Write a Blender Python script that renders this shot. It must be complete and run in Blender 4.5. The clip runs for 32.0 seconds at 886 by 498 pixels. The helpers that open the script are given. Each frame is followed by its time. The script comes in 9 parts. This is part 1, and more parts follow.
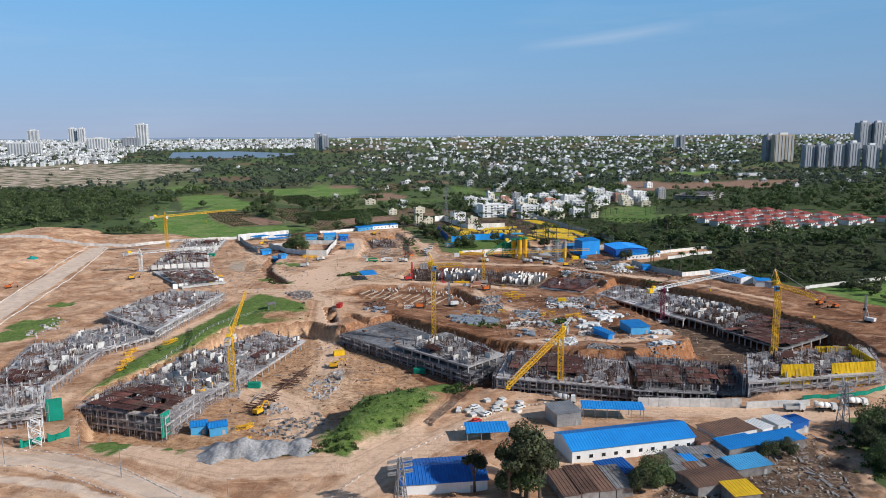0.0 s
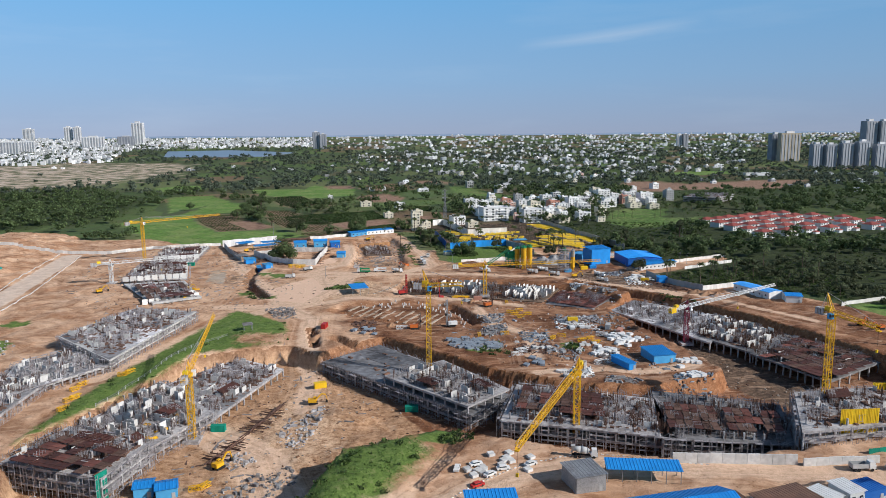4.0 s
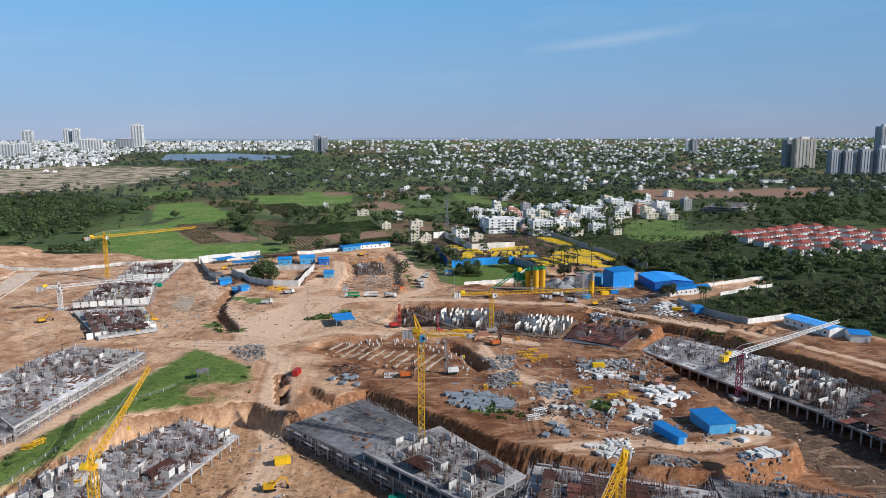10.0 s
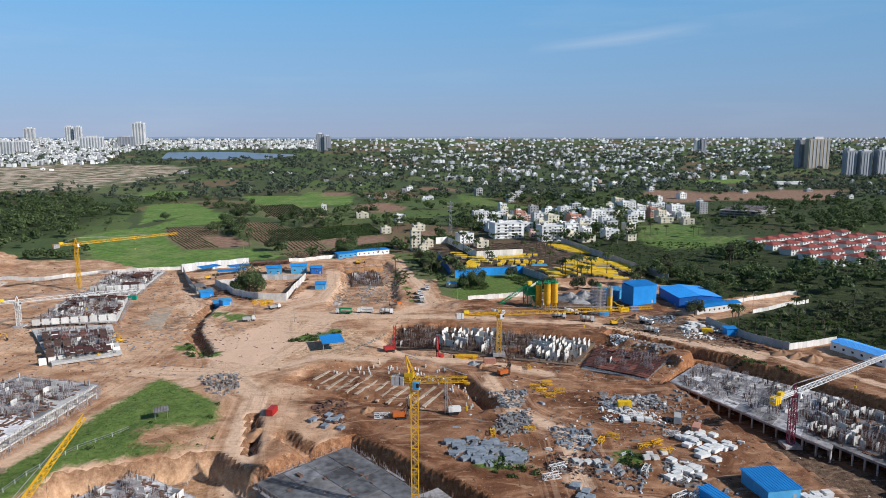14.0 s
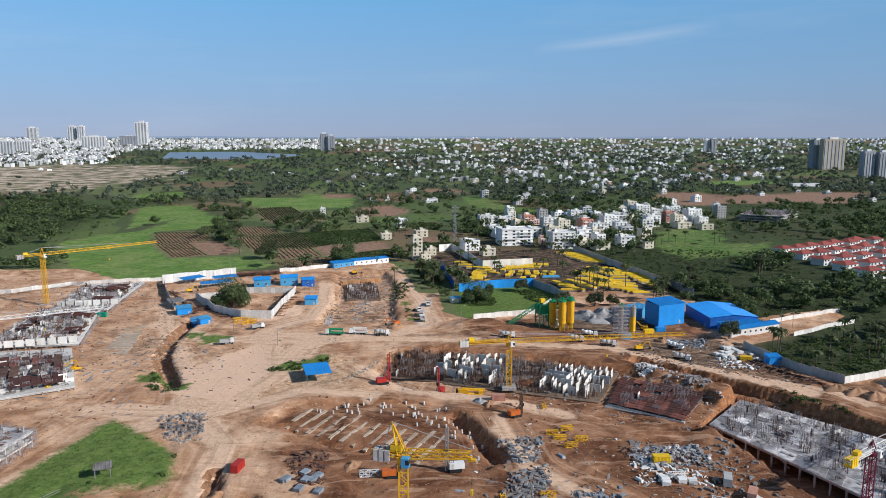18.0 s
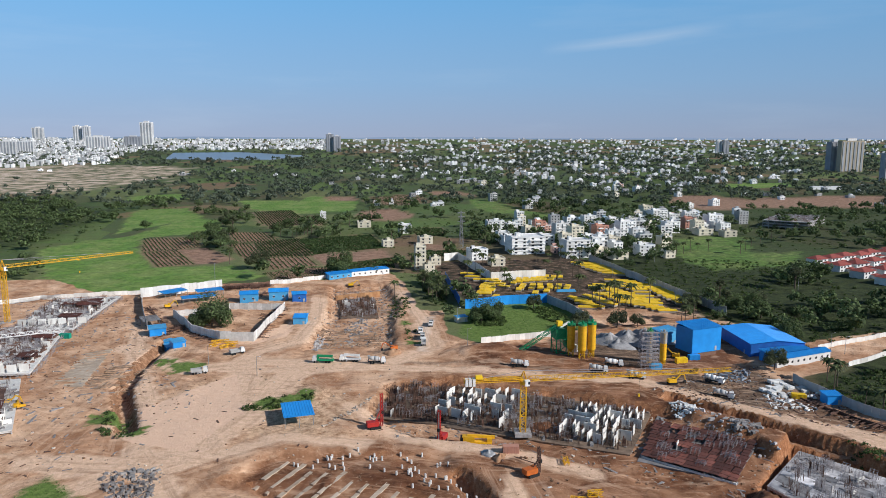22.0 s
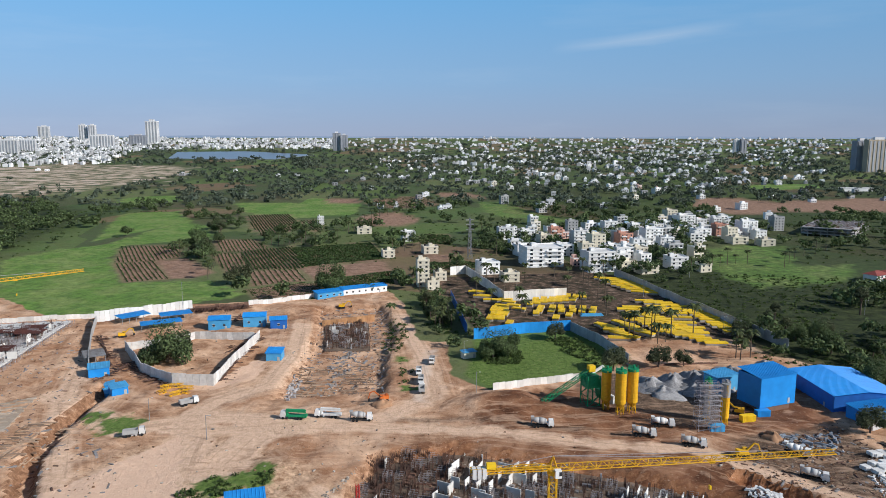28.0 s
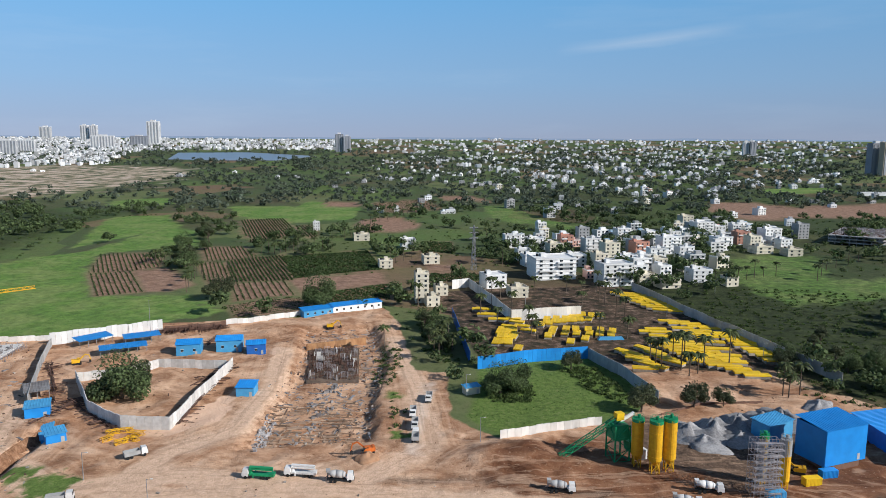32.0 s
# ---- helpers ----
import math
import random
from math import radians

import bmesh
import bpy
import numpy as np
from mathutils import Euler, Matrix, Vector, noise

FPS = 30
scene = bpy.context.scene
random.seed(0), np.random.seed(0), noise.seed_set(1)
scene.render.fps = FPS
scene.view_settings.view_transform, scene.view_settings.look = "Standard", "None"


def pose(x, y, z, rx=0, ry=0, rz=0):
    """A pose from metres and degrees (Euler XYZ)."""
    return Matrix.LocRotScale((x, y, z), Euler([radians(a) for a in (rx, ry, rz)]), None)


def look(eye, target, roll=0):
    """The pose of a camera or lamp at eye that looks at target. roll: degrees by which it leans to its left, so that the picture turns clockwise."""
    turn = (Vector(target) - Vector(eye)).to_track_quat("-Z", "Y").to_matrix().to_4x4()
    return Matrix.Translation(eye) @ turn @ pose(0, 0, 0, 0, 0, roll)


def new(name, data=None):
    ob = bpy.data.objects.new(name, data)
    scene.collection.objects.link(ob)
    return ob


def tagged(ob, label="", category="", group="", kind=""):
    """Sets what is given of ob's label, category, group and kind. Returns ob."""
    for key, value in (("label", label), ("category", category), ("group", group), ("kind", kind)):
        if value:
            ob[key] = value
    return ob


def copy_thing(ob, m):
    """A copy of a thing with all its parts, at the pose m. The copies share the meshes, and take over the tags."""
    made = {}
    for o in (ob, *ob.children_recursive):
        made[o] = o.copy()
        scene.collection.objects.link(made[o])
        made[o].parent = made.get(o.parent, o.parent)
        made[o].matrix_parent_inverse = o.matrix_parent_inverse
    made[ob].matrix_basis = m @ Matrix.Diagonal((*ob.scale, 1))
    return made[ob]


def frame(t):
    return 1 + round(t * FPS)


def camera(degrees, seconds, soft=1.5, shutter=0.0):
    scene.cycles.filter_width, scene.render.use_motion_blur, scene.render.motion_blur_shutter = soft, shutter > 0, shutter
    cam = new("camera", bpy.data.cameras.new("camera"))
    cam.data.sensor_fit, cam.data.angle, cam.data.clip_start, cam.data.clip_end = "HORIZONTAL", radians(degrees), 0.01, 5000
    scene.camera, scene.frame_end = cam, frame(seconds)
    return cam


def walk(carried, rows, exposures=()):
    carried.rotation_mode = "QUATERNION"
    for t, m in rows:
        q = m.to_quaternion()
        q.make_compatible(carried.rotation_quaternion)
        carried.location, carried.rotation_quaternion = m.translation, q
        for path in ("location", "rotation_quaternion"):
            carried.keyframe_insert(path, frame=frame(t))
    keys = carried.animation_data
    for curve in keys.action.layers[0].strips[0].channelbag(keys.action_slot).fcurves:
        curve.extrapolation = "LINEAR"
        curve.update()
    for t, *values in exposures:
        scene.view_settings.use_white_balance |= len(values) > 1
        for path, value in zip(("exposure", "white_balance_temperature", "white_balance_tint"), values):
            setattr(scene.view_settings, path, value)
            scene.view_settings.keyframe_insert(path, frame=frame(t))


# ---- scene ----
cam = camera(63.64, 32.0, soft=0.6)


def flown(x, y, z, yaw, pitch, roll):
    a, b = radians(yaw), radians(pitch)
    ahead = Vector((math.sin(a) * math.cos(b), math.cos(a) * math.cos(b), math.sin(b)))
    return look((x, y, z), Vector((x, y, z)) + 100 * ahead, roll)


PATH = [
    (0.0, flown(9.15, 71.58, 102.28, 1.499, -8.954, -0.477)),
    (1.5, flown(10.25, 89.13, 102.68, 1.510, -9.058, -0.521)),
    (3.0, flown(11.33, 106.69, 103.05, 1.522, -9.163, -0.565)),
    (4.5, flown(12.40, 124.25, 103.38, 1.492, -8.998, -0.420)),
    (6.0, flown(13.45, 141.81, 103.69, 1.463, -8.833, -0.274)),
    (7.5, flown(14.49, 159.38, 103.96, 1.371, -8.813, -0.247)),
    (9.0, flown(15.49, 176.97, 104.20, 1.278, -8.792, -0.221)),
    (11.0, flown(16.80, 200.43, 104.47, 1.144, -8.801, -0.216)),
    (13.0, flown(18.06, 223.93, 104.69, 0.965, -8.875, -0.077)),
    (15.0, flown(19.27, 247.45, 104.85, 0.743, -8.891, -0.025)),
    (17.0, flown(20.42, 271.01, 104.95, 0.521, -8.906, 0.027)),
    (19.0, flown(21.51, 294.61, 105.00, 0.289, -8.892, -0.003)),
    (21.0, flown(22.53, 318.25, 104.99, -0.029, -8.874, 0.035)),
    (23.0, flown(23.48, 341.95, 104.92, -0.331, -8.823, 0.168)),
    (25.0, flown(24.35, 365.70, 104.80, -0.620, -8.868, 0.138)),
    (26.5, flown(24.94, 383.55, 104.67, -0.791, -8.897, 0.126)),
    (28.0, flown(25.49, 401.43, 104.51, -0.962, -8.925, 0.113)),
    (30.0, flown(26.15, 425.34, 104.25, -1.162, -8.896, 0.200)),
    (32.0, flown(26.70, 449.31, 103.94, -1.309, -8.808, 0.278)),
]
walk(cam, PATH, [(0.0, 0.05, 6200, 10), (32.0, 0.05, 6200, 10)])

# ---- light ----
SUN_TO = Vector((0.80, -0.37, 0.53)).normalized()      # towards the sun
sun = new("sun", bpy.data.lights.new("sun", "SUN"))
sun.data.energy, sun.data.angle, sun.data.color = 4.75, radians(0.55), (1.0, 0.955, 0.90)
sun.matrix_world = look((0, 0, 400), Vector((0, 0, 400)) - SUN_TO)
world = bpy.data.worlds.new("sky")
scene.world = world
world.use_nodes = True
wn, wl = world.node_tree.nodes, world.node_tree.links
wbg = wn["Background"]
sky = wn.new("ShaderNodeTexSky")
sky.sky_type, sky.sun_disc = "NISHITA", False
sky.sun_elevation = math.asin(SUN_TO.z)
sky.sun_rotation = math.atan2(SUN_TO.x, SUN_TO.y)
sky.air_density, sky.dust_density, sky.ozone_density = 1.0, 0.6, 3.0
wbg.inputs["Strength"].default_value = 0.074
# thin cirrus and a hazy band above the horizon
wco = wn.new("ShaderNodeTexCoord")
wse = wn.new("ShaderNodeSeparateXYZ")
wl.new(wco.outputs["Generated"], wse.inputs[0])
wma = wn.new("ShaderNodeMapping")
wma.inputs["Scale"].default_value = (1.2, 1.2, 9.0)
wma.inputs["Rotation"].default_value = (0.0, 0.12, 0.0)
wl.new(wco.outputs["Generated"], wma.inputs["Vector"])
wno = wn.new("ShaderNodeTexNoise")
wno.inputs["Scale"].default_value, wno.inputs["Detail"].default_value, wno.inputs["Roughness"].default_value = 2.2, 6.0, 0.6
wl.new(wma.outputs[0], wno.inputs["Vector"])
wra = wn.new("ShaderNodeValToRGB")
wra.color_ramp.elements[0].position, wra.color_ramp.elements[1].position = 0.52, 0.80
wra.color_ramp.elements[1].color = (0.16, 0.16, 0.16, 1)
wl.new(wno.outputs["Fac"], wra.inputs[0])
wst = wn.new("ShaderNodeValToRGB")
wst.color_ramp.elements[0].position, wst.color_ramp.elements[0].color = 0.0, (0.400, 0.480, 0.650, 1)
wst.color_ramp.elements[1].position, wst.color_ramp.elements[1].color = 0.20, (0.190, 0.500, 0.880, 1)
mid_sky = wst.color_ramp.elements.new(0.075)
mid_sky.color = (0.310, 0.520, 0.790, 1)
wl.new(wse.outputs["Z"], wst.inputs[0])
wup = wn.new("ShaderNodeMixRGB")
wup.blend_type, wup.inputs["Fac"].default_value = "MULTIPLY", 1.0
wup.inputs["Color2"].default_value = (11.9, 11.7, 11.5, 1)
wl.new(wst.outputs["Color"], wup.inputs["Color1"])
whz = wn.new("ShaderNodeValToRGB")
whz.color_ramp.interpolation = "EASE"
whz.color_ramp.elements[0].position, whz.color_ramp.elements[0].color = 0.16, (0.95, 0.95, 0.95, 1)
whz.color_ramp.elements[1].position, whz.color_ramp.elements[1].color = 0.45, (0.0, 0.0, 0.0, 1)
wl.new(wse.outputs["Z"], whz.inputs[0])
wm2 = wn.new("ShaderNodeMixRGB")
wl.new(whz.outputs["Color"], wm2.inputs["Fac"])
wl.new(sky.outputs[0], wm2.inputs["Color1"])
wl.new(wup.outputs[0], wm2.inputs["Color2"])
wmx = wn.new("ShaderNodeMixRGB")
wmx.inputs["Color2"].default_value = (7.6, 8.9, 10.4, 1)
wl.new(wra.outputs["Color"], wmx.inputs["Fac"])
wl.new(wm2.outputs[0], wmx.inputs["Color1"])


def sky_math(op, a, b=None, c=None):
    x = wn.new("ShaderNodeMath")
    x.operation = op
    for k, v in enumerate((a, b, c)):
        if isinstance(v, (int, float)):
            x.inputs[k].default_value = v
        elif v is not None:
            wl.new(v, x.inputs[k])
    return x.outputs[0]


# one long thin streak of cirrus, frayed by noise
streak_x, streak_z = 0.2439, 0.1278
lean = 0.1218
du, dv = sky_math("SUBTRACT", wse.outputs["X"], streak_x), sky_math("SUBTRACT", wse.outputs["Z"], streak_z)
dv = sky_math("SUBTRACT", dv, sky_math("MULTIPLY", du, lean))
dv = sky_math("ADD", dv, sky_math("MULTIPLY_ADD", wno.outputs["Fac"], 0.022, -0.011))
fall = sky_math("MAXIMUM", sky_math("SUBTRACT", 1.0, sky_math("ABSOLUTE", sky_math("MULTIPLY", dv, 95.0))), 0.0)
ends = sky_math("MAXIMUM", sky_math("SUBTRACT", 1.0, sky_math("POWER", sky_math("MULTIPLY", du, 8.5), 2.0)), 0.0)
ahead = sky_math("GREATER_THAN", wse.outputs["Y"], 0.0)
wcl = wn.new("ShaderNodeMixRGB")
wcl.inputs["Color2"].default_value = (8.6, 9.6, 10.8, 1)
wl.new(sky_math("MULTIPLY", sky_math("MULTIPLY", fall, ends), sky_math("MULTIPLY", ahead, 0.30)), wcl.inputs["Fac"])
wl.new(wmx.outputs[0], wcl.inputs["Color1"])
# the sky pales away from the sun's side
wside = wn.new("ShaderNodeMixRGB")
wside.blend_type, wside.inputs["Fac"].default_value = "MULTIPLY", 1.0
wl.new(wcl.outputs[0], wside.inputs["Color1"])
wl.new(sky_math("MULTIPLY_ADD", wse.outputs["X"], -0.20, 0.955), wside.inputs["Color2"])
wl.new(wside.outputs[0], wbg.inputs["Color"])
scene.view_settings.exposure = 0.0

# ---- materials ----
MATS = {}


def mat(name, c1, c2=None, rough=0.8, scale=1.0, metal=0.0, bump=0.15, vary=0.12, detail=5.0, spec=0.3, streak=0.0):
    """Two colours blended by grain and broad stains, with per-piece variation and fine relief."""
    if name in MATS:
        return MATS[name]
    m = bpy.data.materials.new(name)
    m.use_nodes = True
    n, l = m.node_tree.nodes, m.node_tree.links
    b = n["Principled BSDF"]
    b.inputs["Roughness"].default_value, b.inputs["Metallic"].default_value = rough, metal
    b.inputs["Specular IOR Level"].default_value = spec
    c2 = c2 or tuple(v * 0.7 for v in c1)
    geo = n.new("ShaderNodeNewGeometry")
    tex = n.new("ShaderNodeMapping")
    tex.inputs["Scale"].default_value = (1, 1, 1 - 0.8 * streak)
    l.new(geo.outputs["Position"], tex.inputs["Vector"])
    fine = n.new("ShaderNodeTexNoise")
    fine.inputs["Scale"].default_value, fine.inputs["Detail"].default_value = scale, detail
    l.new(tex.outputs[0], fine.inputs["Vector"])
    broad = n.new("ShaderNodeTexNoise")
    broad.inputs["Scale"].default_value, broad.inputs["Detail"].default_value = scale * 0.13, 3.0
    l.new(tex.outputs[0], broad.inputs["Vector"])
    add = n.new("ShaderNodeMath")
    add.operation = "MULTIPLY_ADD"
    add.inputs[1].default_value = 0.5
    l.new(fine.outputs["Fac"], add.inputs[0])
    half = n.new("ShaderNodeMath")
    half.operation = "MULTIPLY"
    half.inputs[1].default_value = 0.5
    l.new(broad.outputs["Fac"], half.inputs[0])
    l.new(half.outputs[0], add.inputs[2])
    ramp = n.new("ShaderNodeValToRGB")
    ramp.color_ramp.elements[0].position, ramp.color_ramp.elements[1].position = 0.36, 0.64
    ramp.color_ramp.elements[0].color, ramp.color_ramp.elements[1].color = (*c2, 1), (*c1, 1)
    l.new(add.outputs[0], ramp.inputs[0])
    hsv = n.new("ShaderNodeHueSaturation")
    info = n.new("ShaderNodeObjectInfo")
    rnd = n.new("ShaderNodeMath")
    rnd.operation = "ADD"
    l.new(info.outputs["Random"], rnd.inputs[0])
    l.new(geo.outputs["Random Per Island"], rnd.inputs[1])
    fra = n.new("ShaderNodeMath")
    fra.operation = "FRACT"
    l.new(rnd.outputs[0], fra.inputs[0])
    mr = n.new("ShaderNodeMapRange")
    mr.inputs["To Min"].default_value, mr.inputs["To Max"].default_value = 1 - vary * 1.4, 1 + vary
    l.new(fra.outputs[0], mr.inputs["Value"])
    l.new(mr.outputs[0], hsv.inputs["Value"])
    l.new(ramp.outputs[0], hsv.inputs["Color"])
    l.new(hsv.outputs[0], b.inputs["Base Color"])
    if bump:
        bp = n.new("ShaderNodeBump")
        bp.inputs["Strength"].default_value, bp.inputs["Distance"].default_value = bump, 0.1
        l.new(fine.outputs["Fac"], bp.inputs["Height"])
        l.new(bp.outputs[0], b.inputs["Normal"])
    MATS[name] = m
    return m


CONC = mat("concrete", (0.57, 0.545, 0.53), (0.22, 0.200, 0.195), 0.9, 0.8)
CONC_NEW = mat("pale_concrete", (0.72, 0.70, 0.66), (0.50, 0.48, 0.45), 0.85, 0.7)
CONC_DARK = mat("wet_concrete", (0.27, 0.26, 0.26), (0.10, 0.095, 0.092), 0.8, 0.5)
WHITEWALL = mat("white_precast", (0.80, 0.78, 0.73), (0.60, 0.57, 0.52), 0.8, 0.5, streak=0.8)
MUDDY = mat("muddy_slab", (0.26, 0.185, 0.130), (0.10, 0.070, 0.050), 0.9, 0.6)
RUST = mat("rusty_steel", (0.165, 0.092, 0.066), (0.070, 0.040, 0.031), 0.85, 1.5)
FORM = mat("red_formwork", (0.125, 0.045, 0.034), (0.055, 0.026, 0.021), 0.8, 0.6)
GALV = mat("galvanised_steel", (0.42, 0.42, 0.42), (0.25, 0.25, 0.25), 0.5, 2.0, metal=0.4)
SCAF = mat("scaffold_tube", (0.50, 0.47, 0.47), (0.26, 0.23, 0.23), 0.6, 2.0, metal=0.2)
BAY_SLAB = mat("patchy_slab", (0.70, 0.68, 0.68), (0.20, 0.19, 0.19), 0.85, 0.45, vary=0.5)
BAY_DARK = mat("patchy_dark_slab", (0.30, 0.30, 0.31), (0.085, 0.082, 0.085), 0.7, 0.4, vary=0.22)
OCHRE = mat("ochre_cut_earth", (0.52, 0.29, 0.14), (0.30, 0.15, 0.07), 0.95, 0.7, bump=0.5, streak=0.8)
YEL = mat("yellow_paint", (0.80, 0.46, 0.02), (0.60, 0.31, 0.015), 0.5, 0.9)
YEL2 = mat("formwork_yellow", (0.90, 0.60, 0.02), (0.72, 0.44, 0.015), 0.55, 0.5)
BLUE = mat("blue_sheet", (0.028, 0.300, 0.74), (0.022, 0.225, 0.60), 0.45, 0.3)
BLUE_D = mat("dark_blue_sheet", (0.025, 0.15, 0.48), (0.018, 0.10, 0.36), 0.5, 0.4)
CYAN = mat("faded_blue_sheet", (0.10, 0.42, 0.72), (0.07, 0.30, 0.56), 0.5, 0.4)
WHITE = mat("white_paint", (0.80, 0.79, 0.76), (0.66, 0.65, 0.62), 0.6, 0.5, streak=0.7)
CREAM = mat("cream_paint", (0.74, 0.68, 0.54), (0.60, 0.54, 0.42), 0.7, 0.5, streak=0.7)
PINK = mat("terracotta_paint", (0.55, 0.28, 0.20), (0.42, 0.21, 0.15), 0.7, 0.5)
GREYW = mat("grey_paint", (0.45, 0.45, 0.44), (0.33, 0.33, 0.32), 0.7, 0.5)
GLASS = mat("window_glass", (0.03, 0.04, 0.05), (0.02, 0.025, 0.03), 0.12, 0.5, bump=0, spec=0.6)
DARK = mat("dark_rubber", (0.025, 0.025, 0.025), (0.015, 0.015, 0.015), 0.8, 2.0)
RED = mat("red_paint", (0.52, 0.035, 0.03), (0.36, 0.03, 0.025), 0.5, 0.8)
ORANGE = mat("orange_paint", (0.62, 0.16, 0.03), (0.45, 0.11, 0.025), 0.5, 0.8)
PURPLE = mat("maroon_paint", (0.22, 0.03, 0.06), (0.15, 0.025, 0.045), 0.5, 0.8)
GREEN = mat("green_paint", (0.02, 0.30, 0.12), (0.015, 0.22, 0.09), 0.5, 0.8)
NET = mat("green_net", (0.01, 0.28, 0.19), (0.008, 0.20, 0.13), 0.85, 0.6)
TEAL = mat("teal_tarp", (0.02, 0.33, 0.30), (0.015, 0.24, 0.22), 0.7, 0.6)
TILE = mat("red_roof_tile", (0.34, 0.085, 0.065), (0.23, 0.06, 0.05), 0.8, 0.5)
TIN = mat("old_tin_sheet", (0.34, 0.33, 0.32), (0.17, 0.14, 0.125), 0.65, 0.6, metal=0.2)
TIN_RUST = mat("rusty_tin_sheet", (0.22, 0.12, 0.08), (0.13, 0.08, 0.06), 0.8, 0.6)
GRAVEL = mat("grey_aggregate", (0.40, 0.39, 0.385), (0.19, 0.185, 0.185), 0.95, 1.4, bump=0.5)
RUBBLE = mat("rubble", (0.58, 0.52, 0.44), (0.22, 0.17, 0.13), 0.95, 1.2, bump=0.4, vary=0.35)
SOIL_M = mat("heaped_earth", (0.40, 0.235, 0.135), (0.25, 0.135, 0.075), 0.95, 0.6, bump=0.5)
LEAF = mat("leaves", (0.145, 0.200, 0.072), (0.058, 0.084, 0.034), 0.75, 0.5, bump=0.0, vary=0.45)
LEAF2 = mat("dry_leaves", (0.125, 0.140, 0.066), (0.048, 0.062, 0.030), 0.75, 0.5, bump=0.0, vary=0.45)
# paler, bluer copy of the leaves: distance haze put into the colour
HAZED_LEAF = mat("distant_leaves", (0.150, 0.180, 0.120), (0.080, 0.102, 0.074), 0.85, 0.1, bump=0.0, vary=0.4)
PALMLEAF = mat("palm_fronds", (0.120, 0.145, 0.050), (0.045, 0.062, 0.020), 0.6, 0.7, bump=0.0, vary=0.4)
BARK = mat("bark", (0.16, 0.12, 0.085), (0.085, 0.065, 0.05), 0.95, 1.5)
SHRUB = mat("shrub_leaves", (0.105, 0.155, 0.042), (0.045, 0.074, 0.020), 0.8, 0.7, bump=0.0, vary=0.45)
GRASS = mat("grass_blades", (0.165, 0.265, 0.060), (0.085, 0.150, 0.036), 0.8, 0.6, bump=0.0, vary=0.3)
CROPM = mat("crop_leaves", (0.075, 0.120, 0.035), (0.035, 0.062, 0.020), 0.8, 0.8, bump=0.0, vary=0.35)
FARM_W = mat("distant_walls", (0.80, 0.79, 0.77), (0.52, 0.52, 0.53), 0.8, 0.02, bump=0.0, vary=0.4)
WATER = mat("lake_water", (0.20, 0.22, 0.25), (0.16, 0.18, 0.21), 0.3, 0.01, bump=0.0, vary=0.0, spec=0.5)


for leaf_mat in (LEAF, LEAF2, HAZED_LEAF, PALMLEAF, SHRUB, GRASS, CROPM):
    ln_, ll_ = leaf_mat.node_tree.nodes, leaf_mat.node_tree.links
    body_ = ln_["Principled BSDF"]
    thru = ln_.new("ShaderNodeBsdfTranslucent")
    ll_.new(body_.inputs["Base Color"].links[0].from_socket, thru.inputs["Color"])
    both = ln_.new("ShaderNodeMixShader")
    both.inputs["Fac"].default_value = 0.3
    ll_.new(body_.outputs[0], both.inputs[1])
    ll_.new(thru.outputs[0], both.inputs[2])
    ll_.new(both.outputs[0], ln_["Material Output"].inputs["Surface"])


